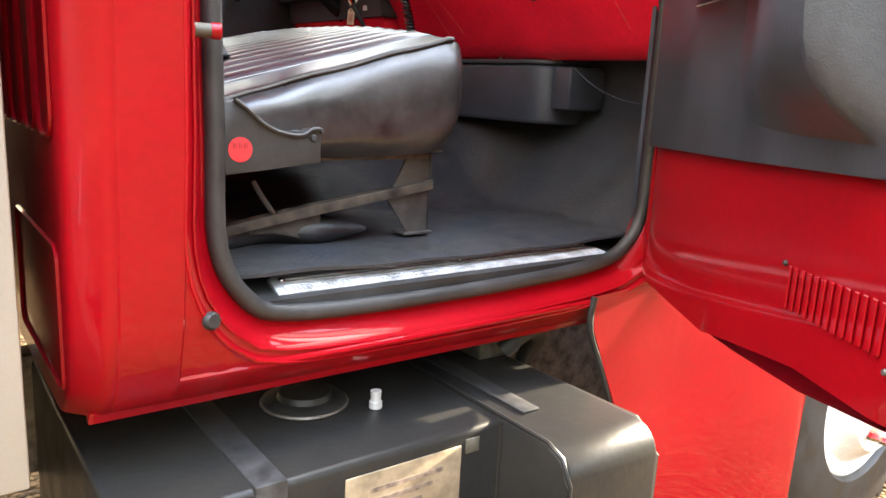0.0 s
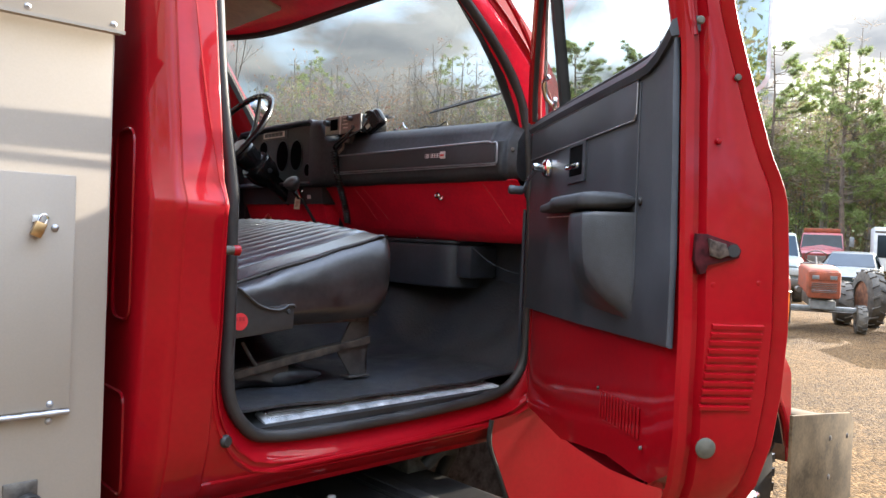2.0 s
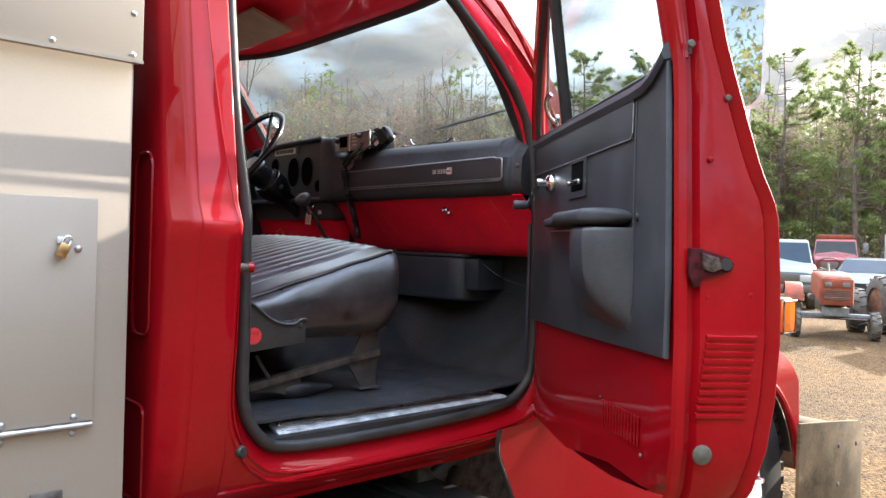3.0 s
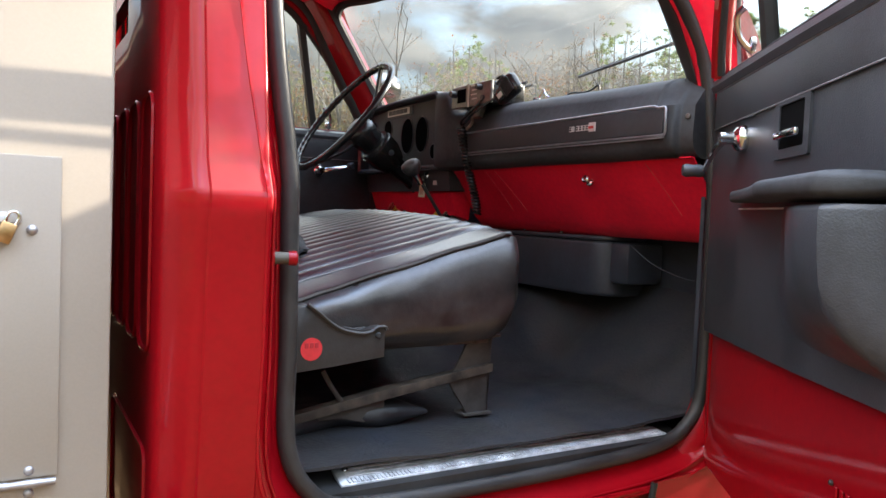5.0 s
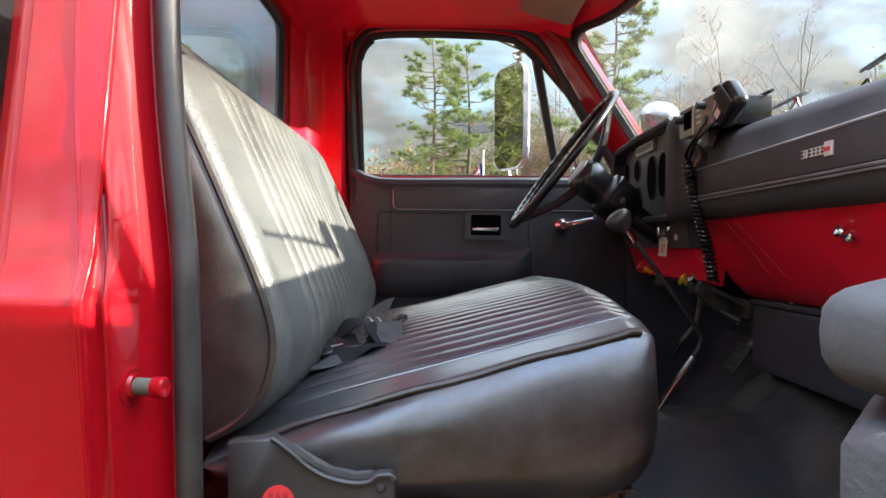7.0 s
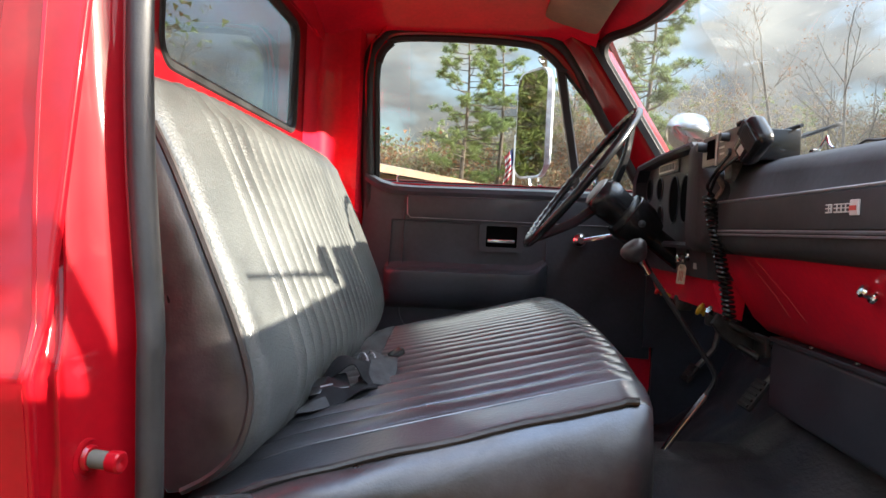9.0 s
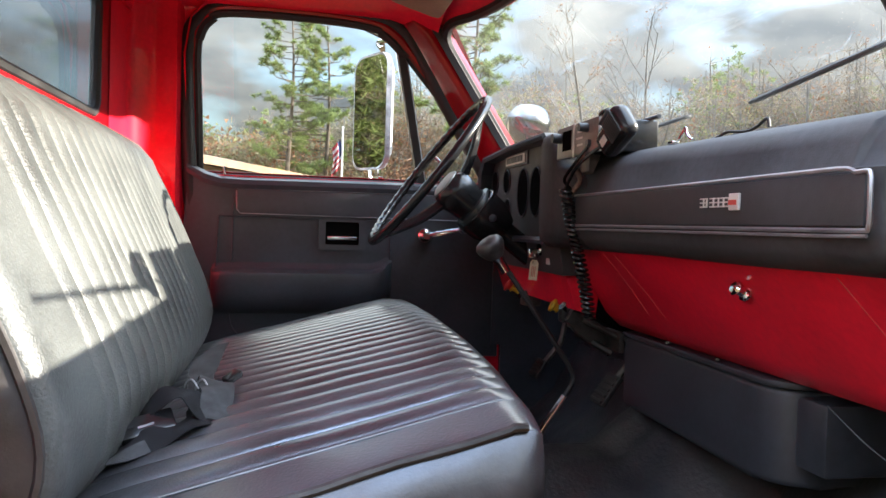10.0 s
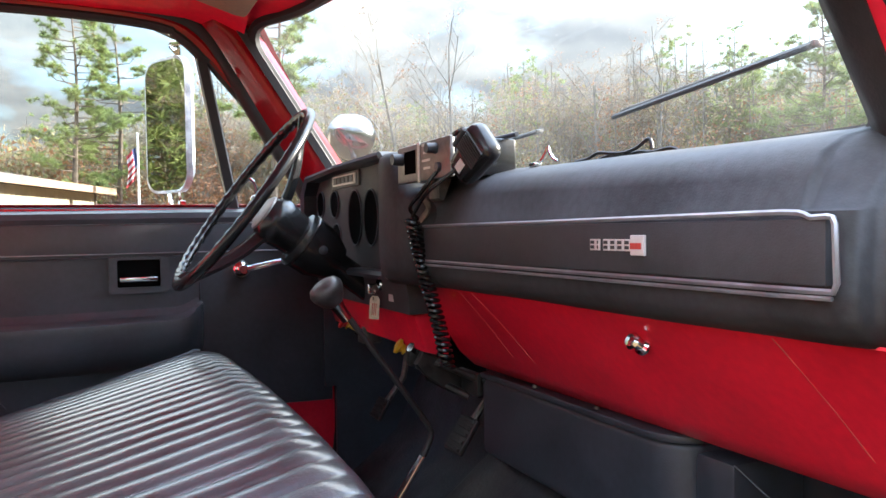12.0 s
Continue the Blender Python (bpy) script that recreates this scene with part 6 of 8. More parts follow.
cols = [0.752 + (AX - AR - 0.756) * k / 31 for k in range(32)] + [AX - AR + 0.001] + [AX - AR * math.cos(radians(a)) for a in range(6, 175, 6)] + [AX + AR - 0.001, 2.505, 2.52, 2.53]
rows = []
for x in cols:
    lo_z, hi_z = fend_low(x), fend_top(x)
    rows.append([(x, fend_y(x, lo_z + (hi_z - lo_z) * k / 24), lo_z + (hi_z - lo_z) * k / 24) for k in range(25)])
part("side_panel", thick(loft(rows, closed=False), 0.004), RED, front)
part("arch_flare", tube([(x, fend_y(x, z) - 0.012, z) for x, z in arch], 0.022, 8, flat=0.7), RED, front, "rolled red wheel arch lip")
rows = [[(x, fend_y(x, z) + 0.01, z), (x, 0.45, z)] for x, z in arch]
part("arch_liner", loft(rows, closed=False), RUBBER, front, "black arch liner")
part("fender_flange", tube(curve([(0.752, -0.02, 0.93), (0.748, -0.02, 0.86), (0.80, -0.028, 0.74), (0.93, -0.03, 0.45), (1.05, -0.03, 0.23)], 5), 0.007, 8), RUBBER, front, "grey fender edge seal")
bm = loft([[(x, YC + u * (0.72 - 0.02 * k), z - 0.10 * abs(u) ** 3) for u in [-1 + 2 * j / 12 for j in range(13)]] for k, (x, z) in enumerate(((1.24, 1.74), (1.6, 1.70), (2.0, 1.62), (2.3, 1.52), (2.40, 1.42)))], closed=False)
whole(part("engine_hood", thick(bm, 0.004), RED), "red engine hood in front of the windscreen", "hood")
part("far_panel", box((0.98, 1.72, 0.5), (2.40, 1.78, 1.50), 0.03), RED, front)
part("nose", box((2.30, 0.06, 0.75), (2.40, 1.67, 1.42), 0.03), RED, front)
amber = thing("marker_light", "amber side marker lamp on the front fender", "lamp")
AMBER = material("amber_lens", (0.72, 0.15, 0.008), rough=0.2, var=0.1, scale=60)
part("housing", box((2.235, -0.135, 1.12), (2.365, -0.01, 1.27), 0.012), RUBBER, amber)
part("lens", box((2.245, -0.150, 1.13), (2.355, -0.13, 1.26), 0.010), AMBER, amber, "amber lens")
part("lens_bezel", tube([(2.245, -0.149, 1.13), (2.355, -0.149, 1.13), (2.355, -0.149, 1.26), (2.245, -0.149, 1.26)], 0.004, 6, True), STEEL, amber, "dull steel bezel")
part("side_lens", box((2.228, -0.122, 1.138), (2.236, -0.030, 1.252), 0.003), AMBER, amber)
bump = thing("front_bumper", "dull tan steel front bumper extension plate", "bumper")
TANPL = material("dull_tan_steel", (0.13, 0.09, 0.05), rough=0.85, var=0.3, scale=8, spec=0.15)
part("plate", prism([(2.30, 0.30), (2.98, 0.30), (2.98, 0.66), (2.93, 0.70), (2.62, 0.735), (2.30, 0.77)], "y", -0.205, -0.19, 0.004), TANPL, bump)
part("bar", box((2.86, -0.19, 0.42), (3.0, 1.84, 0.66), 0.02), TANPL, bump)
for x, z in ((2.70, 0.62), (2.70, 0.45), (2.90, 0.60)):
    screw((x, -0.205, z), (0, -1, 0), 0.012, STEEL, bump)


def wheel_thing(c, r, wdt, rim_mat, label, side=-1, lugs=8, group="truck wheels"):
    w = bpy.data.objects.new("wheel", None)
    bpy.context.collection.objects.link(w)
    w.parent = front
    tagged(w, label=label)
    m = aim(c, (0, side, 0))
    tyre = [(r * 0.60, -wdt / 2), (r * 0.9, -wdt / 2), (r * 0.985, -wdt * 0.42), (r, -wdt * 0.3), (r, wdt * 0.3), (r * 0.985, wdt * 0.42), (r * 0.9, wdt / 2), (r * 0.60, wdt / 2), (r * 0.57, wdt * 0.4), (r * 0.57, -wdt * 0.4)]
    rings = [[m @ Vector((q * math.cos(2 * math.pi * k / 48), q * math.sin(2 * math.pi * k / 48), h)) for k in range(48)] for q, h in tyre + tyre[:1]]
    t = part("tyre", loft(rings), RUBBER, w, "black ribbed tyre")
    bm = bmesh.new()
    for k in range(48):
        turn = Matrix.Rotation(2 * math.pi * k / 48, 4, "Z")
        for h0, h1 in ((-0.44, -0.08), (0.08, 0.44)):
            piece = box((r * 0.97, -r * 0.036, wdt * h0), (r * 1.02, r * 0.036, wdt * h1))
            placed(piece, m @ turn)
            tmp_me = bpy.data.meshes.new("tread")
            piece.to_mesh(tmp_me); piece.free()
            bm.from_mesh(tmp_me)
            bpy.data.meshes.remove(tmp_me)
    part("tread", bm, RUBBER, w, smooth=False)
    part("rim", lathe([(r * 0.58, wdt * 0.42), (r * 0.56, wdt * 0.44), (r * 0.535, wdt * 0.36), (r * 0.49, wdt * 0.40), (r * 0.40, wdt * 0.58), (r * 0.355, wdt * 0.66), (r * 0.20, wdt * 0.66), (r * 0.19, wdt * 0.78), (r * 0.15, wdt * 0.84), (0, wdt * 0.85)], 40, m), rim_mat, w, "painted steel rim")
    for k in range(lugs):
        a = 2 * math.pi * k / lugs
        part("lug_nut", lathe([(0, 0), (r * 0.035, 0), (r * 0.03, r * 0.06), (r * 0.018, r * 0.09), (0, r * 0.095)], 6, m @ Matrix.Translation((r * 0.275 * math.cos(a), r * 0.275 * math.sin(a), wdt * 0.65))), CHROME, w)
    return w


WHITE = material("white_wheel_paint", (0.72, 0.70, 0.66), rough=0.4, var=0.15, scale=12)
wheel_thing((2.0, 0.04, 0.475), 0.475, 0.24, WHITE, "front truck wheel with a white steel rim")

# chrome spotlight by the driver's windscreen pillar, wipers on the glass
# chrome with the dark reflection of its surroundings put into the base colour
SPOT_CHROME = material("darkened_chrome", (0.26, 0.26, 0.28), rough=0.14, metal=1.0, var=0.1, scale=30)
spot = thing("spotlight", "chrome bullet spotlight outside the windscreen", "spotlight")
sm = aim((1.055, 1.96, 2.005), (0.6, 0.6, -0.1))
part("shell", lathe([(0, -0.10), (0.03, -0.09), (0.06, -0.05), (0.073, 0.0), (0.076, 0.02), (0.070, 0.03), (0.060, 0.028)], 32, sm), SPOT_CHROME, spot)
part("lens", lathe([(0, 0.032), (0.04, 0.030), (0.066, 0.022), (0.066, 0.018), (0, 0.018)], 32, sm), SCUFF, spot, "domed clear lens")
part("stem", tube([(1.06, 1.95, 1.93), (1.03, 1.85, 1.84), (1.0, 1.74, 1.80)], 0.012, 8), CHROME, spot)


def wiper(y_tip, z_tip, y_in, z_in):
    w = thing("windscreen_wiper", "black wiper blade on a thin arm across the windscreen", "wiper", group="wipers")
    line = []
    for k in range(9):
        s = k / 8
        y, z = y_in + (y_tip - y_in) * s, z_in + (z_tip - z_in) * s
        x = screen_x(y_in, z_in) * (1 - s) + screen_x(y_tip, z_tip) * s
        line.append((x + 0.020, y, z))
    part("blade", tube(line, 0.006, 6, flat=0.6), RUBBER, w)
    part("blade_spine", tube([Vector(p) + Vector((0.012, 0, 0.004)) for p in line], 0.004, 6), STEEL, w)
    part("arm", tube([Vector(p) + Vector((0.016, 0, 0.010)) for p in line[:6]], 0.0032, 8), STEEL, w)
    part("end_cap", box((line[-1][0] - 0.004, y_tip - 0.003, z_tip - 0.003), (line[-1][0] + 0.010, y_tip + 0.003, z_tip + 0.004), 0.001), STEEL, w)


wiper(0.218, 1.891, 0.638, 1.878)
wiper(0.86, 1.882, 1.28, 1.87)
ofs = thing("cowl_hook", "small bright hook lying on the dashboard top", "hook")
part("hook", tube(curve([(0.925, 0.662, 1.801), (0.929, 0.655, 1.806), (0.934, 0.648, 1.819), (0.936, 0.645, 1.826), (0.936, 0.641, 1.818), (0.937, 0.632, 1.808), (0.938, 0.622, 1.803)], 5), 0.0026, 8), CHROME, ofs)
part("hook_base", box((0.918, 0.656, 1.797), (0.932, 0.674, 1.804), 0.002), CHROME, ofs)
lead_thing = thing("loose_cable", "thin black cable lying loose on the dashboard top", "cable")
for dx, pts in ((0.0, ((0.600, 1.800), (0.572, 1.802), (0.545, 1.808), (0.515, 1.805), (0.488, 1.803), (0.462, 1.807), (0.440, 1.816), (0.434, 1.812), (0.432, 1.803))), (0.012, ((0.560, 1.800), (0.535, 1.804), (0.505, 1.801), (0.47, 1.803), (0.445, 1.800), (0.412, 1.802), (0.395, 1.797)))):
    part("cable", tube(curve([(0.955 + dx, y, z) for y, z in pts], 5), 0.0026, 6), RUBBER, lead_thing)
whole(part("window_wire", tube(curve([(1.02, 0.36, 1.40), (1.05, 0.30, 1.35), (1.08, 0.22, 1.32), (1.1, 0.08, 1.31)], 6), 0.0012, 6), PLASTIC), "loose grey wire hanging under the dash", "wire")

# ---- ground ----
GRAVEL = material("tan_gravel", (0.115, 0.070, 0.033), rough=0.9, var=0.35, scale=0.35, fine=4, second=(0.048, 0.030, 0.015), spec=0.08)
gn, gl = GRAVEL.node_tree.nodes, GRAVEL.node_tree.links
g_bsdf = gn["Principled BSDF"]
g_tc, g_vo, g_mix, g_bump, g_ramp = (gn.new(k) for k in ("ShaderNodeTexCoord", "ShaderNodeTexVoronoi", "ShaderNodeMix", "ShaderNodeBump", "ShaderNodeValToRGB"))
g_vo.inputs["Scale"].default_value = 42.0                # stones of two or three centimetres
gl.new(g_tc.outputs["Object"], g_vo.inputs["Vector"])
g_mix.data_type, g_mix.blend_type = "RGBA", "MULTIPLY"
g_mix.inputs["Factor"].default_value = 0.85
g_sep = gn.new("ShaderNodeSeparateColor")
gl.new(g_vo.outputs["Color"], g_sep.inputs[0])
gl.new(g_sep.outputs[0], g_ramp.inputs["Fac"])
g_ramp.color_ramp.elements[0].color, g_ramp.color_ramp.elements[1].color = (0.35, 0.33, 0.30, 1), (1.7, 1.6, 1.45, 1)
gl.new(g_bsdf.inputs["Base Color"].links[0].from_socket, g_mix.inputs["A"])
gl.new(g_ramp.outputs["Color"], g_mix.inputs["B"])
gl.new(g_mix.outputs["Result"], g_bsdf.inputs["Base Color"])
g_bump.inputs["Strength"].default_value, g_bump.inputs["Distance"].default_value = 1.0, 0.03
g_bump.invert = True
gl.new(g_vo.outputs["Distance"], g_bump.inputs["Height"])
gl.new(g_bump.outputs[0], g_bsdf.inputs["Normal"])
n_side = 120
rows = []
for i in range(n_side + 1):
    s = -1 + 2 * i / n_side
    x = 8 + math.copysign(abs(s) ** 3 * 900, s)
    row = []
    for j in range(n_side + 1):
        t = -1 + 2 * j / n_side
        y = 3 + math.copysign(abs(t) ** 3 * 900, t)
        d = math.hypot(x - 8, y - 3)
        row.append((x, y, 0.02 * noise.noise(Vector((x * 0.8, y * 0.8, 0))) + 0.05 * noise.noise(Vector((x * 0.12, y * 0.12, 5)))))
    rows.append(row)
whole(part("ground", loft(rows, closed=False), GRAVEL, kind="structure"), "tan gravel yard, sunlit, with worn tracks", "ground")

# ---- trees and woods ----
rng = np.random.default_rng(7)


def leaf_mat(name, dark, light, rough=0.7):
    m = bpy.data.materials.new(name)
    m.use_nodes = True
    n, l = m.node_tree.nodes, m.node_tree.links
    b = n["Principled BSDF"]
    g, r = n.new("ShaderNodeNewGeometry"), n.new("ShaderNodeValToRGB")
    r.color_ramp.elements[0].color, r.color_ramp.elements[1].color = (*dark, 1), (*light, 1)
    l.new(g.outputs["Random Per Island"], r.inputs["Fac"])
    l.new(r.outputs["Color"], b.inputs["Base Color"])
    b.inputs["Roughness"].default_value = rough
    tl, mx = n.new("ShaderNodeBsdfTranslucent"), n.new("ShaderNodeMixShader")
    l.new(r.outputs["Color"], tl.inputs["Color"])
    mx.inputs["Fac"].default_value = 0.45
    l.new(b.outputs[0], mx.inputs[1]); l.new(tl.outputs[0], mx.inputs[2])
    l.new(mx.outputs[0], n["Material Output"].inputs["Surface"])
    return m


BARK = material("grey_brown_bark", (0.17, 0.125, 0.095), rough=0.9, var=0.35, scale=3.0, fine=30, bump=0.6, bump_scale=20)
BARK_BARE = material("pale_bark", (0.21, 0.18, 0.15), rough=0.9, var=0.3, scale=3.0, fine=30)
PINE = leaf_mat("pine_needles", (0.11, 0.15, 0.045), (0.32, 0.37, 0.13))
RUST = leaf_mat("rust_leaves", (0.20, 0.085, 0.04), (0.38, 0.18, 0.085))
OCHRE = leaf_mat("ochre_leaves", (0.17, 0.13, 0.06), (0.34, 0.27, 0.14))
DULL = leaf_mat("dull_green_leaves", (0.12, 0.125, 0.05), (0.28, 0.27, 0.11))


def tri_mesh(name, verts, mat, parent=None, label="", kind=""):
    """Loose triangles, three rows of verts each."""
    me = bpy.data.meshes.new(name)
    me.from_pydata(verts.tolist(), [], np.arange(len(verts)).reshape(-1, 3).tolist())
    me.materials.append(mat)
    ob = new(name, me)
    if parent:
        ob.parent = parent
    return tagged(ob, label=label, kind=kind)


def needles(centers, n, length, width):
    """Bursts of long thin triangles round each centre."""
    c = np.repeat(np.asarray(centers), n, axis=0)
    d = rng.normal(size=c.shape); d[:, 2] = d[:, 2] * 0.7 + 0.25
    d /= np.linalg.norm(d, axis=1)[:, None]
    side = np.cross(d, rng.normal(size=c.shape)); side /= np.linalg.norm(side, axis=1)[:, None]
    ln = length * rng.uniform(0.5, 1.1, len(c))[:, None]
    start = c + d * ln * rng.uniform(0, 0.35, len(c))[:, None]
    return np.stack([start - side * width, start + side * width, c + d * ln], 1).reshape(-1, 3)


def leaves(centers, spread, n, size):
    c = np.repeat(np.asarray(centers), n, axis=0)
    c = c + rng.normal(size=c.shape) * spread
    a, b = rng.normal(size=c.shape), rng.normal(size=c.shape)
    a /= np.linalg.norm(a, axis=1)[:, None]; b /= np.linalg.norm(b, axis=1)[:, None]
    s = size * rng.uniform(0.5, 1.3, len(c))[:, None]
    return np.stack([c - a * s, c + a * s * 0.6 + b * s, c + b * s * -0.4 + a * s], 1).reshape(-1, 3)


def bough(bm, path, r0, r1, seg=5):
    k = len(path)
    tube(path, [r0 + (r1 - r0) * i / (k - 1) for i in range(k)], seg, bm=bm, caps=False)


def pine_parts(h, crown_from, spread, tufts, blades):
    """Trunk-and-limb mesh and needle triangles of a tall open pine."""
    bm = bmesh.new()
    lean = rng.uniform(-0.02, 0.02, 2)
    at = lambda z: Vector((lean[0] * z + 0.12 * math.sin(z * 0.5), lean[1] * z + 0.12 * math.cos(z * 0.4), z))
    bough(bm, [at(h * k / 10) for k in range(11)], h * 0.0145, 0.025, 8)
    cents = []
    n_limb = tufts
    for k in range(n_limb):
        s = crown_from + (1 - crown_from) * (k + rng.uniform(0, 0.8)) / n_limb
        z = h * min(s, 0.985)
        a = rng.uniform(0, 2 * math.pi)
        up = (s - crown_from) / (1 - crown_from)
        ln = spread * (1 - 0.75 * up ** 1.6) * rng.uniform(0.55, 1.1) * (0.55 + 0.45 * min(1, up * 4))
        base = at(z)
        d = Vector((math.cos(a), math.sin(a), 0))
        tip = base + d * ln + Vector((0, 0, ln * (0.12 + 0.4 * up) + rng.uniform(-0.1, 0.2)))
        mid = base + d * ln * 0.5 + Vector((0, 0, ln * 0.02))
        bough(bm, [base, mid, tip], 0.016 + 0.012 * ln, 0.008, 4)
        m_t = max(4, int(ln * 5))
        for j in range(m_t):
            f = 0.50 + 0.5 * (j + 1) / m_t
            p = base.lerp(tip, f) + Vector(rng.normal(size=3) * np.array([0.10, 0.10, 0.05]) * ln)
            cents.append(tuple(p))
            bough(bm, [base.lerp(tip, max(0.2, f - 0.25)), p], 0.010, 0.005, 3)
    cents.append(tuple(at(h)))
    return bm, needles(np.array(cents), blades, 0.29, 0.0105)


def bare_parts(h, twig=3, spread=0.42):
    """A leafless branching tree."""
    bm = bmesh.new()
    ends = []

    def grow(p, d, ln, r, lvl):
        q = p + d * ln * 0.5 + Vector(rng.normal(size=3) * ln * 0.03)
        e = p + d * ln + Vector(rng.normal(size=3) * ln * 0.05)
        bough(bm, [p, q, e], r, r * 0.55, 6 if lvl == 0 else 3)
        if lvl == twig:
            ends.append(tuple(e)); return
        for k in range((11, 5, 4, 4)[lvl]):
            f = rng.uniform(0.35, 1.0) if lvl else 0.30 + 0.7 * k / 10
            a = rng.uniform(0, 2 * math.pi)
            side = Vector((math.cos(a), math.sin(a), 0))
            nd = (d * 0.75 + side * rng.uniform(spread, spread * 2) + Vector((0, 0, 0.15))).normalized()
            grow(p.lerp(e, f), nd, ln * rng.uniform(0.28, 0.5) * (1.1 - 0.4 * f if lvl == 0 else 1), r * 0.46 * (1.15 - 0.5 * f), lvl + 1)

    grow(Vector((0, 0, 0)), Vector((0.02, 0.01, 1)).normalized(), h * 0.86, h * 0.0095, 0)
    return bm, np.array(ends)


def polar(deg, r):
    return Vector((0.2 + r * math.cos(radians(deg)), -0.8 + r * math.sin(radians(deg)), -0.05))


def tree_at(name, label, deg, r, parts_made, leaf, category="tree", group="", bark=None):
    t = thing(name, label, category, at=tuple(polar(deg, r)), rot=(0, 0, float(rng.uniform(0, 360))), group=group)
    bm, tri = parts_made
    part("trunk", bm, bark or BARK, t)
    if tri is not None and len(tri):
        tri_mesh("crown", tri, leaf, t)
    return t


for deg, r, h, cf, sp, tf in ((90.6, 40, 12.6, 0.30, 2.7, 42), (87.9, 42, 12.9, 0.26, 2.5, 44), (77.2, 27, 10.8, 0.42, 2.2, 34), (82.5, 52, 11.0, 0.3, 2.4, 34), (38.0, 40, 12.0, 0.2, 3.4, 46), (33.5, 44, 12.5, 0.2, 3.6, 44), (29.5, 46, 15.0, 0.2, 3.6, 44), (24.0, 46, 13.0, 0.2, 3.4, 40), (43.0, 48, 12.0, 0.25, 3.2, 40), (19.0, 44, 12.5, 0.2, 3.2, 40), (98.5, 60, 13.0, 0.3, 2.6, 34)):
    tree_at("pine_tree", "tall open pine with green needles behind the yard", deg, r, pine_parts(h, cf, sp * 1.15, int(tf * 1.2), 100), PINE, group="pines")
for deg, r, h in ((69.0, 42, 12.0), (64.7, 40, 11.2), (53.2, 44, 11.5), (48.3, 42, 10.6), (58.5, 46, 10.5)):
    bm, ends = bare_parts(h, 4)
    tri = leaves(ends[rng.random(len(ends)) < 0.35], 0.15, 2, 0.05)
    tree_at("bare_tree", "leafless grey tree with a few dead leaves", deg, r, (bm, tri), RUST, group="bare trees", bark=BARK_BARE)


# far woods all round the yard: joined masses of many small leaves, twigs and stems
def wood_height(deg):
    return interp(deg, [(0, 12.5), (20, 14.5), (42, 13.5), (50, 13.5), (70, 13.0), (80, 12.0), (92, 11.0), (108, 9.5), (118, 17.0), (200, 17.0), (240, 10.0), (360, 10.0)])


TWIG = leaf_mat("bare_twigs", (0.16, 0.125, 0.095), (0.34, 0.27, 0.20), 0.9)


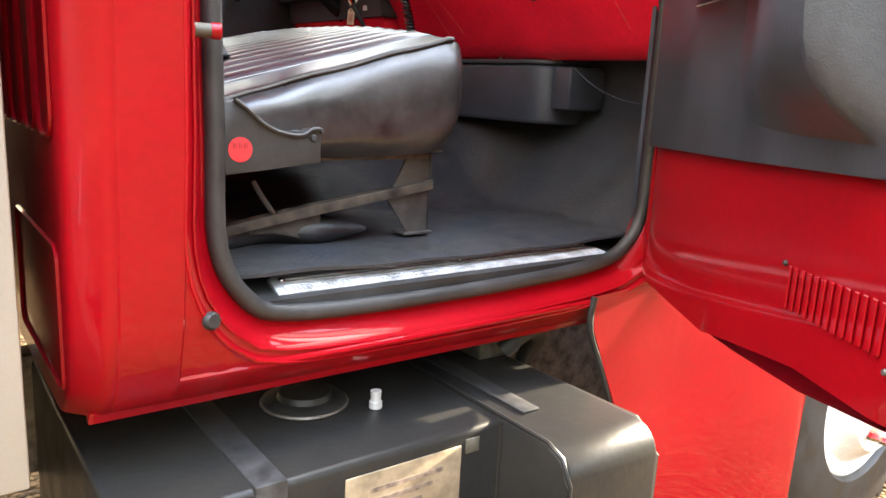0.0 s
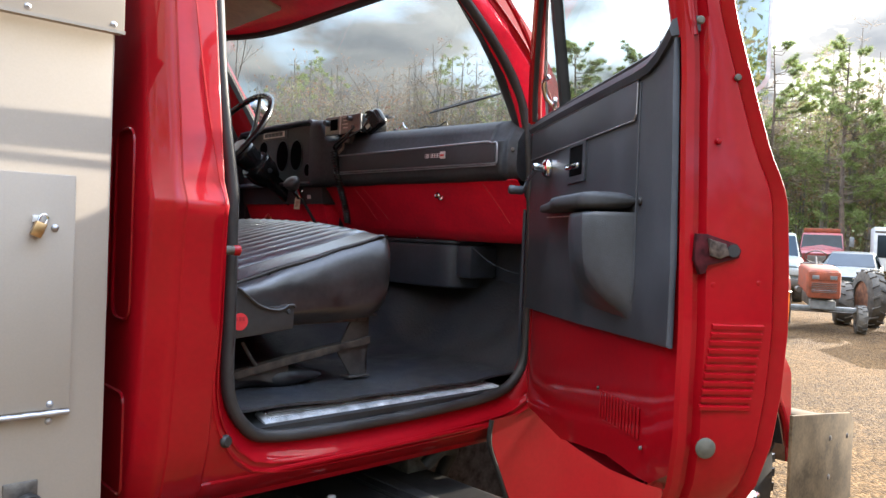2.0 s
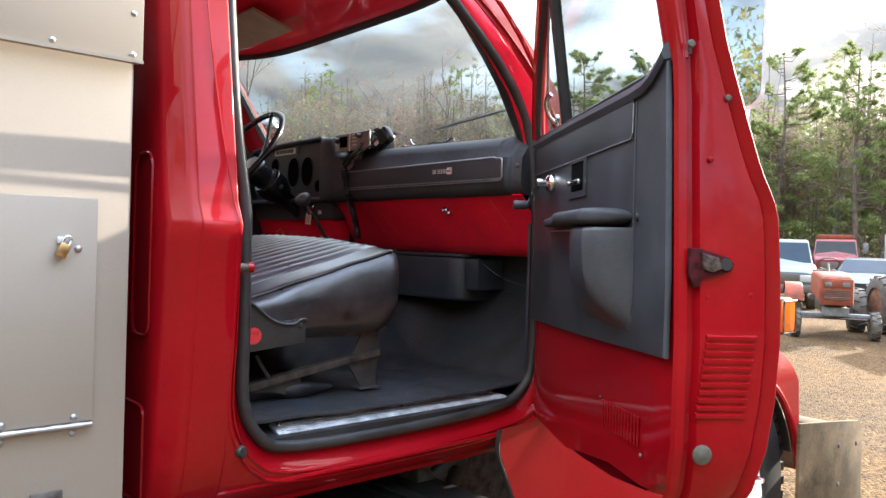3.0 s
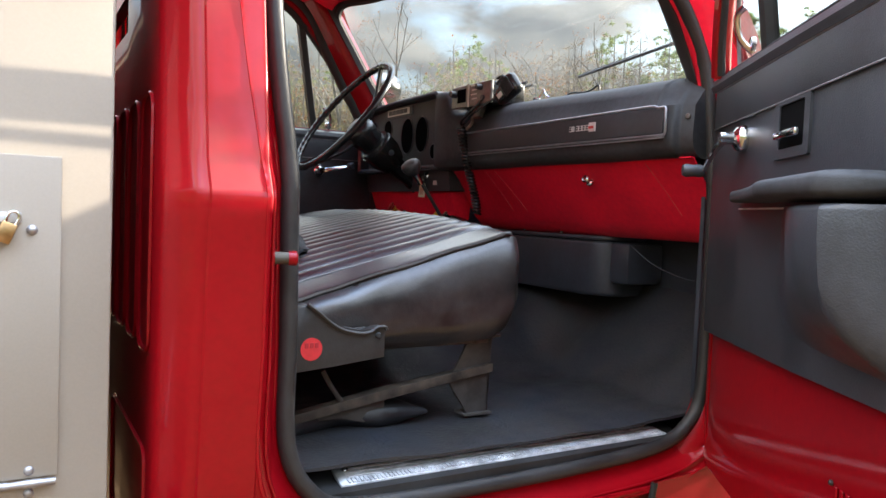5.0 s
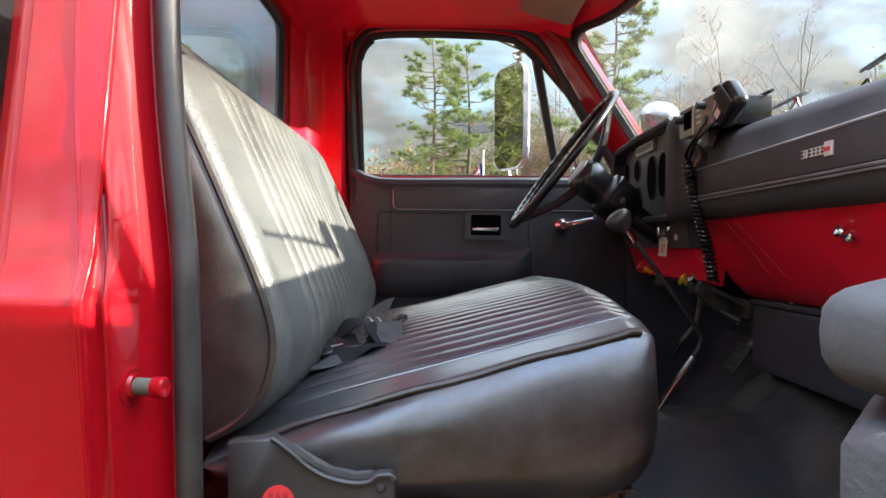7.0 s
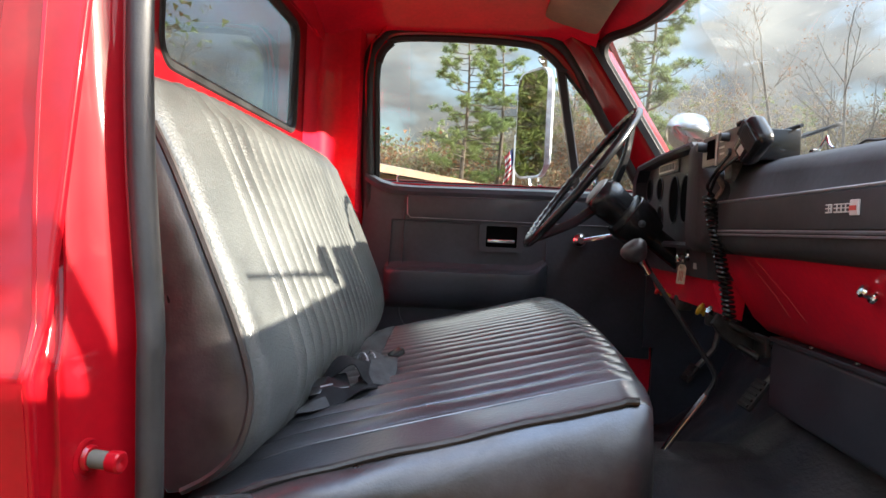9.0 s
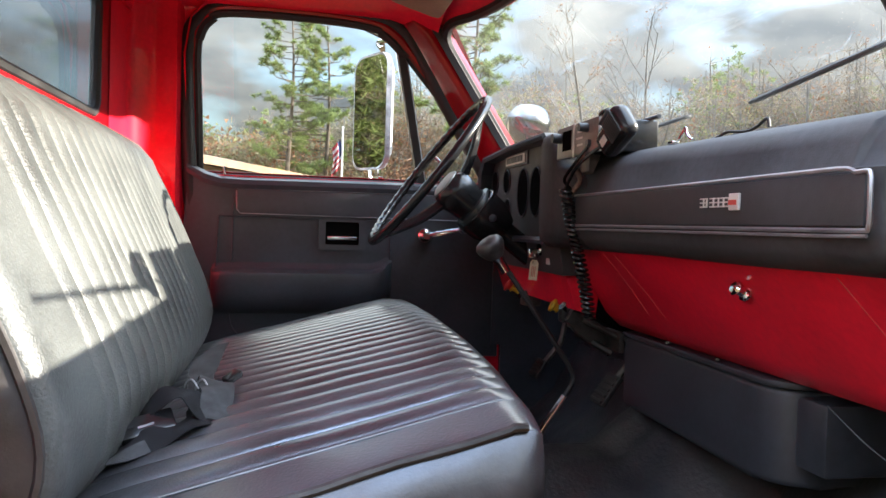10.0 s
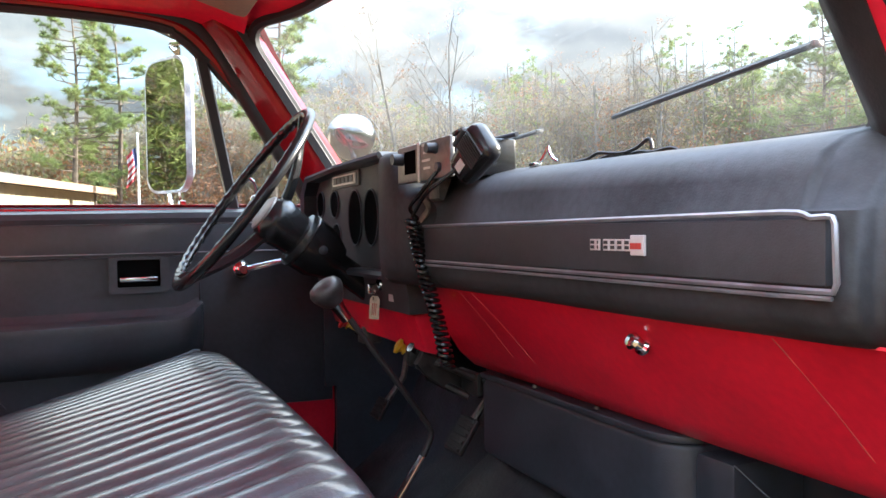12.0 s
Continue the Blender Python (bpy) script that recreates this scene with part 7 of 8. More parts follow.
def woods():
    pools = {"pine": [], "rust": [], "ochre": [], "dull": [], "twig": []}
    stems = bmesh.new()
    for k in range(900):
        seen = k < 600
        deg = rng.uniform(-4, 112) if seen else (rng.uniform(115, 190) if k < 760 else rng.uniform(112, 356))
        r = rng.uniform(46, 70) if deg < 112 or deg > 200 else rng.uniform(36, 52)
        if 86 < deg < 112:
            r += 14
        p = np.array(polar(deg, r))
        u = rng.random()
        h = rng.uniform(0.66, 1.05) * wood_height(deg)
        if seen:
            bough(stems, [Vector(p), Vector(p) + Vector((rng.normal() * 0.3, rng.normal() * 0.3, h * 0.95))], 0.09, 0.025, 4)
        n = 64 if seen else 46
        if u < (0.55 if deg < 45 else 0.2) or (not seen and u < 0.5):
            z = rng.uniform(0.12, 1.0, n) ** 0.85
            rad = (1.12 - z) ** 0.7 * h * 0.27 * rng.uniform(0.3, 1.0, n)
            a = rng.uniform(0, 2 * math.pi, n)
            c = p + np.stack([rad * np.cos(a), rad * np.sin(a), z * h], 1)
            pools["pine"].append(needles(c, 38 if seen else 16, 0.34 if seen else 0.8, 0.021 if seen else 0.06))
        else:
            d = rng.normal(size=(n, 3)); d /= np.linalg.norm(d, axis=1)[:, None]
            c = p + np.array([0, 0, h * 0.60]) + d * rng.uniform(0.25, 1.0, (n, 1)) * np.array([h * 0.24, h * 0.24, h * 0.40])
            pools["twig"].append(needles(c, 16, 0.9, 0.019))
            key = ("rust", "ochre", "dull")[int(rng.integers(0, 3))]
            keep = c[c[:, 2] < p[2] + h * rng.uniform(0.45, 1.0)]
            pools[key].append(leaves(keep, 0.45, 15, 0.10))
            for q in c[::4]:
                b0 = Vector(p) + Vector((0, 0, h * rng.uniform(0.25, 0.7)))
                bough(stems, [b0, b0.lerp(Vector(q), 0.5) + Vector((0, 0, 0.2)), Vector(q)], 0.03, 0.008, 3)
    for k in range(900):                       # undergrowth along the edge
        deg = rng.uniform(-5, 112)
        r = rng.uniform(42, 56)
        if deg > 84:
            r += 14
        p = np.array(polar(deg, r))
        key = ("rust", "ochre", "dull", "ochre", "pine")[int(rng.integers(0, 5))]
        n = 12
        c = p + rng.normal(size=(n, 3)) * np.array([1.0, 1.0, 0.8]) + np.array([0, 0, 1.2])
        c[:, 2] = np.abs(c[:, 2])
        pools[key].append(leaves(c, 0.4, 13, 0.085))
        pools["twig"].append(needles(c[:5], 9, 0.8, 0.008))
    for k in range(1150):                       # the deep, closed back of the woods beside the yard
        deg = rng.uniform(-4, 112)
        p = np.array(polar(deg, rng.uniform(60, 78)))
        c = p + rng.normal(size=(26, 3)) * np.array([1.4, 1.4, 0.0]) + np.stack([np.zeros(26), np.zeros(26), rng.uniform(0.3, wood_height(deg) * (0.80 if deg < 46 else 0.74), 26)], 1)
        key = (("pine", "pine", "dull", "ochre") if deg < 46 else ("ochre", "rust", "dull", "ochre"))[int(rng.integers(0, 4))]
        pools[key].append(leaves(c, 0.7, 12, 0.20))
    for k in range(900):                        # the woods on the other side of the yard
        deg = rng.uniform(114, 358)
        p = np.array(polar(deg, rng.uniform(42, 60)))
        c = p + rng.normal(size=(16, 3)) * np.array([1.6, 1.6, 0.0]) + np.stack([np.zeros(16), np.zeros(16), rng.uniform(0.2, rng.uniform(0.7, 1.15) * wood_height(deg), 16)], 1)
        pools[("pine", "dull", "ochre", "pine")[int(rng.integers(0, 4))]].append(leaves(c, 0.8, 16, 0.24))
    for k in range(96):                        # young oaks with rust and ochre leaves near the shed
        deg = rng.uniform(71, 92) if k < 38 else rng.uniform(42, 72)
        p = np.array(polar(deg, rng.uniform(40, 52)))
        h = rng.uniform(4.5, 8.5) if k < 38 else rng.uniform(6.0, 10.5)
        d = rng.normal(size=(46, 3)); d /= np.linalg.norm(d, axis=1)[:, None]
        c = p + np.array([0, 0, h * 0.56]) + d * rng.uniform(0.2, 1.0, (46, 1)) * np.array([h * 0.24, h * 0.24, h * 0.42])
        pools[("rust", "rust", "ochre")[k % 3] if k < 38 else ("ochre", "rust", "ochre", "dull")[k % 4]].append(leaves(c, 0.35, 14, 0.09))
        bough(stems, [Vector(p), Vector(p) + Vector((0.1, 0.1, h * 0.9))], 0.08, 0.02, 4)
        for q in c[::3]:
            bough(stems, [Vector(p) + Vector((0, 0, h * rng.uniform(0.2, 0.6))), Vector(q)], 0.025, 0.008, 3)
    mats = {"pine": PINE, "rust": RUST, "ochre": OCHRE, "dull": DULL, "twig": TWIG}
    names = {"pine": "green pine woods far behind the yard", "rust": "rust-coloured autumn woods far behind the yard", "ochre": "ochre autumn woods far behind the yard", "dull": "dull green mixed woods far behind the yard", "twig": "grey-brown leafless twigs of far woods"}
    for key, rows in pools.items():
        whole(tri_mesh("far_woods", np.concatenate(rows), mats[key]), names[key], "woods", kind="stuff")
    whole(part("wood_stems", stems, BARK_BARE, smooth=False), "many thin pale stems in the far woods", "woods", kind="stuff")


woods()

# ---- the yard: shed, flag, parked tractors and cars ----
def plain_wheel(parent, c, r, wdt, axis, tyre_mat, rim_mat, lug=0, hub=0.5):
    """A tyre with a dished rim (and lugs) under a vehicle."""
    m = aim(c, axis)
    prof = [(r * hub, -wdt / 2), (r * 0.88, -wdt / 2), (r * 0.98, -wdt * 0.40), (r, -wdt * 0.25), (r, wdt * 0.25), (r * 0.98, wdt * 0.40), (r * 0.88, wdt / 2), (r * hub, wdt / 2)]
    rings = [[m @ Vector((q * math.cos(2 * math.pi * k / 32), q * math.sin(2 * math.pi * k / 32), h)) for k in range(32)] for q, h in prof + prof[:1]]
    w = part("wheel", loft(rings), tyre_mat, parent, "dusty black tyre on a steel rim")
    part("rim", lathe([(r * hub * 1.02, wdt * 0.42), (r * hub * 0.92, wdt * 0.44), (r * hub * 0.84, wdt * 0.22), (r * hub * 0.5, wdt * 0.10), (r * hub * 0.42, wdt * 0.18), (r * hub * 0.2, wdt * 0.22), (0, wdt * 0.24)], 28, m), rim_mat, w)
    if lug:
        bm = bmesh.new()
        for k in range(lug):
            for sgn in (-1, 1):
                turn = Matrix.Rotation(2 * math.pi * (k + 0.25 * sgn) / lug, 4, "Z")
                q = [m @ turn @ Vector(p) for p in ((r * 0.96, -r * 0.05, sgn * wdt * 0.48), (r * 0.96, r * 0.02, sgn * wdt * 0.48), (r * 0.96, r * 0.13, sgn * wdt * 0.02), (r * 0.96, r * 0.06, sgn * wdt * 0.02))]
                p = [m @ turn @ Vector(p) for p in ((r * 1.03, -r * 0.05, sgn * wdt * 0.48), (r * 1.03, r * 0.02, sgn * wdt * 0.48), (r * 1.05, r * 0.13, sgn * wdt * 0.02), (r * 1.05, r * 0.06, sgn * wdt * 0.02))]
                loft([q, p], caps=True, bm=bm)
        part("lug_tread", bm, tyre_mat, w, smooth=False)
    return w


TYRE = material("dusty_tyre", (0.032, 0.030, 0.027), rough=0.85, var=0.3, scale=9, second=(0.12, 0.10, 0.075))
ORANGE = material("faded_orange_paint", (0.25, 0.058, 0.028), rough=0.65, var=0.3, scale=7, second=(0.12, 0.04, 0.022), spec=0.2, bump=0.1, bump_scale=40)
GREASE = material("greasy_black_iron", (0.045, 0.042, 0.04), rough=0.55, var=0.4, scale=12, second=(0.10, 0.075, 0.05))
GREY_IRON = material("grey_axle_paint", (0.17, 0.175, 0.17), rough=0.5, var=0.25, scale=10)
LAMP_GLASS = material("clear_lamp_lens", (0.38, 0.38, 0.36), rough=0.15, var=0.1, scale=40)
RUSTY = material("rusty_rim", (0.26, 0.11, 0.055), rough=0.8, var=0.35, scale=10)


def tractor(at, heading, s=1.0):
    """A small tractor; local x forward."""
    t = thing("tractor", "small faded orange farm tractor parked on gravel", "tractor", at=at, rot=(0, 0, heading))
    rings = []
    for x, hw, z0, z1 in ((-0.30, 0.30, 0.78, 1.16), (0.2, 0.285, 0.72, 1.15), (0.75, 0.27, 0.68, 1.12), (0.92, 0.265, 0.64, 1.09), (0.95, 0.25, 0.62, 1.07)):
        rings.append([(x, -hw, z0), (x, -hw, z1 - 0.05), (x, -hw + 0.03, z1 - 0.01), (x, -hw + 0.07, z1), (x, hw - 0.07, z1), (x, hw - 0.03, z1 - 0.01), (x, hw, z1 - 0.05), (x, hw, z0)])
    hood = part("hood", loft(rings, caps=True), ORANGE, t, "faded orange sheet-metal hood")
    part("nose", box((0.94, -0.25, 0.60), (0.985, 0.25, 1.06), 0.02), ORANGE, hood)
    part("headlight_band", box((0.975, -0.215, 0.90), (0.992, 0.215, 1.03), 0.008), ORANGE, hood)
    for y in (-0.14, 0.14):
        part("headlight", box((0.985, y - 0.055, 0.925), (0.998, y + 0.055, 0.995), 0.006), GREY_IRON, hood)
    for k in range(6):
        part("grille_bar", box((0.982, -0.20, 0.70 + 0.03 * k), (0.996, 0.20, 0.712 + 0.03 * k), 0.003), GREASE if k != 1 else GREY_IRON, hood, smooth=False)
    part("engine", box((-0.2, -0.17, 0.42), (0.72, 0.17, 0.78), 0.03), GREASE, t, "greasy black engine block")
    part("exhaust_box", tube([(0.35, -0.33, 0.70), (0.0, -0.34, 0.70)], 0.05, 10), GREASE, t)
    part("gearbox", box((-1.15, -0.15, 0.40), (-0.2, 0.15, 0.72), 0.04), GREASE, t)
    part("front_axle", box((0.66, -0.56, 0.37), (0.78, 0.56, 0.45), 0.02), GREY_IRON, t, "grey iron front axle beam")
    part("axle_pivot", box((0.62, -0.20, 0.40), (0.90, 0.20, 0.56), 0.02), GREY_IRON, t)
    part("steering_rod", tube([(0.55, -0.55, 0.34), (0.55, 0.55, 0.34)], 0.014, 8), GREASE, t)
    for y in (-0.62, 0.62):
        part("knuckle", tube([(0.72, y * 0.88, 0.46), (0.72, y * 0.88, 0.22)], 0.03, 8), GREASE, t)
        plain_wheel(t, (0.72, y, 0.25), 0.25, 0.16, (0, 1 if y > 0 else -1, 0), TYRE, ORANGE, 14, 0.55)
        plain_wheel(t, (-0.95, y * 0.9, 0.42), 0.42, 0.28, (0, 1 if y > 0 else -1, 0), TYRE, ORANGE, 14, 0.5)
    arc = [(-0.95 + 0.50 * math.cos(radians(a)), 0.42 + 0.50 * math.sin(radians(a))) for a in range(20, 151, 10)]
    part("fender", thick(loft([[(x, -0.72, z), (x, -0.44, z), (x, -0.40, z - 0.03)] for x, z in arc], closed=False), 0.006), ORANGE, t, "rounded orange mudguard")
    part("seat", box((-1.05, -0.22, 0.86), (-0.65, 0.22, 0.94), 0.03), GREASE, t)
    part("seat_back", box((-1.10, -0.21, 0.92), (-1.04, 0.21, 1.18), 0.025), GREASE, t)
    part("steering_column", tube([(-0.30, 0, 1.10), (-0.48, 0, 1.30)], 0.02, 8), GREASE, t)
    wheel_m = aim((-0.48, 0, 1.30), (-0.6, 0, 0.8))
    part("steering_wheel", tube([wheel_m @ Vector((0.19 * math.cos(a), 0.19 * math.sin(a), 0)) for a in [2 * math.pi * k / 24 for k in range(24)]], 0.013, 6, True), GREASE, t)
    return t


tractor((13.69, 4.03, 0.0), 207)
big = thing("old_tractor", "large old tractor with rusty rear rims, parked on gravel", "tractor", at=(15.34, 2.95, 0.0), rot=(0, 0, 39.7))
for y in (-0.75, 0.75):
    plain_wheel(big, (0, y, 0.54), 0.54, 0.30, (0, 1 if y > 0 else -1, 0), TYRE, RUSTY, 16, 0.62)
    plain_wheel(big, (-2.0, y * 0.8, 0.4), 0.40, 0.2, (0, 1 if y > 0 else -1, 0), TYRE, RUSTY, 0, 0.5)
part("rear_axle", tube([(0, -0.75, 0.54), (0, 0.75, 0.54)], 0.11, 12), GREASE, big)
part("body", box((-2.1, -0.2, 0.55), (0.2, 0.2, 1.0), 0.05), GREASE, big)
part("hood", box((-2.3, -0.26, 0.95), (-0.7, 0.26, 1.42), 0.07, 3), GREASE, big, "dark dusty hood")
part("seat", lathe([(0, 0), (0.16, 0.0), (0.22, 0.05), (0.21, 0.07), (0, 0.03)], 16, Matrix.Translation((0.05, 0, 1.2))), GREASE, big)


def car(name, label, category, at, heading, sections, glass_z, paint, wheels, glass_paint, group=""):
    """A car body lofted through cross-sections (x, half width, sill z, belt z, roof half width, roof z)."""
    v = thing(name, label, category, at=at, rot=(0, 0, heading), group=group)
    rings = []
    for x, hw, z0, zb, rw, zr in sections:
        half = [(0.0, z0), (hw * 0.9, z0), (hw, z0 + 0.12), (hw * 1.01, (z0 + zb) / 2), (hw * 0.97, zb - 0.03), (hw * 0.94, zb), (rw, zr - 0.035), (rw * 0.9, zr - 0.008), (0.0, zr)]
        ring = [(x, y, z) for y, z in half] + [(x, -y, z) for y, z in half[-2:0:-1]]
        rings.append(ring)
    part("body", loft(rings, caps=True), paint, v)
    for k, pts in enumerate(glass_z):
        bm = bmesh.new()
        bm.faces.new([bm.verts.new(p) for p in pts])
        part("window", thick(bm, 0.006), glass_paint, v, smooth=False)
    for x, y, r, wd_ in wheels:
        plain_wheel(v, (x, y, r), r, wd_, (0, 1 if y > 0 else -1, 0), TYRE, GREY_IRON, 0, 0.6)
    return v


CAR_GLASS = material("dark_car_glass", (0.02, 0.027, 0.032), rough=0.12, var=0.1, scale=2, spec=0.12)
SEDAN = material("grey_green_car_paint", (0.026, 0.034, 0.031), rough=0.4, coat=0.1, spec=0.3, var=0.12, scale=3)
VAN = material("white_car_paint", (0.15, 0.17, 0.165), rough=0.55, coat=0.0, spec=0.15, var=0.08, scale=3)
OLD_RED = material("dull_red_paint", (0.19, 0.018, 0.016), rough=0.45, coat=0.1, var=0.2, scale=3)
sedan = car("sedan_car", "dark grey-green sedan parked facing the yard", "car", (25.4, 7.4, 0), 196,
            [(-2.2, 0.70, 0.35, 0.80, 0.60, 0.84), (-1.9, 0.82, 0.25, 0.95, 0.70, 0.99), (-1.3, 0.87, 0.2, 0.97, 0.64, 1.14), (-0.7, 0.88, 0.2, 0.95, 0.60, 1.40), (0.0, 0.88, 0.2, 0.93, 0.60, 1.43), (0.45, 0.88, 0.2, 0.92, 0.61, 1.36), (1.15, 0.87, 0.2, 0.90, 0.70, 0.95), (1.8, 0.82, 0.22, 0.78, 0.66, 0.82), (2.2, 0.66, 0.30, 0.62, 0.52, 0.66)],
            [[(1.13, -0.68, 0.965), (1.13, 0.68, 0.965), (0.50, 0.585, 1.352), (0.50, -0.585, 1.352)], [(0.95, -0.845, 0.96), (0.42, -0.66, 1.32), (-0.6, -0.66, 1.34), (-1.2, -0.80, 1.0)], [(0.95, 0.845, 0.96), (0.42, 0.66, 1.32), (-0.6, 0.66, 1.34), (-1.2, 0.80, 1.0)]],
            SEDAN, [(1.35, 0.78, 0.31, 0.2), (1.35, -0.78, 0.31, 0.2), (-1.35, 0.78, 0.31, 0.2), (-1.35, -0.78, 0.31, 0.2)], CAR_GLASS)
for y in (-0.52, 0.52):
    part("headlight", box((2.02, y - 0.14, 0.56), (2.14, y + 0.14, 0.68), 0.03), LAMP_GLASS, sedan)
part("bumper", box((2.08, -0.62, 0.30), (2.22, 0.62, 0.46), 0.05), SEDAN, sedan)

van = car("pickup_truck", "white pickup truck parked nose toward the yard", "truck", (21.3, 8.35, 0), 203,
          [(-2.7, 0.90, 0.5, 1.15, 0.84, 1.18), (-0.9, 0.95, 0.42, 1.18, 0.86, 1.22), (-0.85, 0.95, 0.42, 1.18, 0.74, 1.84), (0.3, 0.95, 0.42, 1.18, 0.72, 1.90), (0.6, 0.95, 0.42, 1.17, 0.72, 1.82), (1.2, 0.95, 0.42, 1.15, 0.84, 1.22), (2.3, 0.92, 0.42, 1.06, 0.82, 1.12), (2.55, 0.86, 0.44, 0.95, 0.76, 1.0)],
          [[(1.17, -0.80, 1.235), (1.17, 0.80, 1.235), (0.64, 0.70, 1.80), (0.64, -0.70, 1.80)], [(1.0, -0.90, 1.22), (0.5, -0.745, 1.76), (-0.75, -0.77, 1.76), (-0.75, -0.905, 1.22)], [(1.0, 0.90, 1.22), (0.5, 0.745, 1.76), (-0.75, 0.77, 1.76), (-0.75, 0.905, 1.22)]],
          VAN, [(1.7, 0.82, 0.38, 0.26), (1.7, -0.82, 0.38, 0.26), (-1.7, 0.82, 0.38, 0.26), (-1.7, -0.82, 0.38, 0.26)], CAR_GLASS)
part("grille", box((2.53, -0.5, 0.70), (2.585, 0.5, 0.95), 0.02), GREASE, van)
part("bumper", box((2.50, -0.90, 0.46), (2.66, 0.90, 0.66), 0.04), GREASE, van)
for y in (-0.67, 0.67):
    part("headlight", box((2.48, y - 0.15, 0.74), (2.60, y + 0.15, 0.93), 0.03), LAMP_GLASS, van)

old = car("work_truck", "dull red truck with an orange beacon board on its roof", "truck", (36.7, 12.6, 0), 200,
          [(-2.9, 0.95, 0.6, 1.35, 0.9, 1.40), (-0.8, 1.0, 0.55, 1.45, 0.94, 1.50), (-0.75, 1.0, 0.55, 1.45, 0.86, 2.20), (0.4, 1.0, 0.55, 1.45, 0.84, 2.26), (0.65, 1.0, 0.55, 1.44, 0.84, 2.18), (1.1, 1.0, 0.55, 1.42, 0.90, 1.50), (2.3, 0.94, 0.55, 1.32, 0.86, 1.40), (2.45, 0.88, 0.6, 1.2, 0.8, 1.28)],
          [[(1.08, -0.86, 1.52), (1.08, 0.86, 1.52), (0.69, 0.80, 2.15), (0.69, -0.80, 2.15)], [(0.95, -0.965, 1.50), (0.55, -0.875, 2.12), (-0.65, -0.88, 2.12), (-0.65, -0.97, 1.50)]],
          OLD_RED, [(1.6, 0.88, 0.45, 0.3), (1.6, -0.88, 0.45, 0.3), (-1.8, 0.88, 0.45, 0.3), (-1.8, -0.88, 0.45, 0.3)], CAR_GLASS)
part("beacon_board", box((-0.2, -0.80, 2.26), (0.3, 0.75, 2.46), 0.04), ORANGE, old, "orange roof box")
for y in (-1.22, 1.22):
    part("mirror", box((0.85, y - 0.10, 1.62), (0.92, y + 0.10, 2.08), 0.03), GREY_IRON, old)
    part("mirror_arm", tube([(0.85, y * 0.8, 1.72), (0.88, y, 1.72)], 0.015, 6), GREASE, old)
part("grille", box((2.44, -0.55, 0.80), (2.50, 0.55, 1.18), 0.02), GREASE, old)

trailer = thing("box_trailer", "grey-white box trailer with dark rear windows", "trailer", at=(36.0, 9.0, 0), rot=(0, 0, 200))
TR = material("chalky_white_paint", (0.55, 0.56, 0.56), rough=0.5, var=0.12, scale=2)
part("body", box((-3.0, -1.1, 0.6), (0.0, 1.1, 2.55), 0.04), TR, trailer)
for y in (-0.95, -0.1):
    part("window", box((-0.01, y, 1.2), (0.015, y + 0.75, 2.2), 0.01), CAR_GLASS, trailer)
part("roof_stripe", box((-0.01, -1.05, 2.3), (0.018, 1.05, 2.38), 0.004), GREASE, trailer)
for y in (-1.0, 1.0):
    plain_wheel(trailer, (-1.6, y, 0.36), 0.36, 0.22, (0, 1 if y > 0 else -1, 0), TYRE, GREY_IRON, 0, 0.6)

# tan shed with a brown low roof
SIDING = material("tan_metal_siding", (0.46, 0.38, 0.28), rough=0.55, var=0.12, scale=1.2, fine=30)
FASCIA = material("tan_brown_fascia", (0.34, 0.21, 0.13), rough=0.6, var=0.2, scale=2)
ROOF_BROWN = material("brown_roof_sheet", (0.13, 0.085, 0.06), rough=0.6, var=0.25, scale=2)
shed = thing("yard_shed", "tan ribbed metal shed with a brown low roof", "shed", at=(0.43, 25.57, 0), rot=(0, 0, 66.7 + 180))
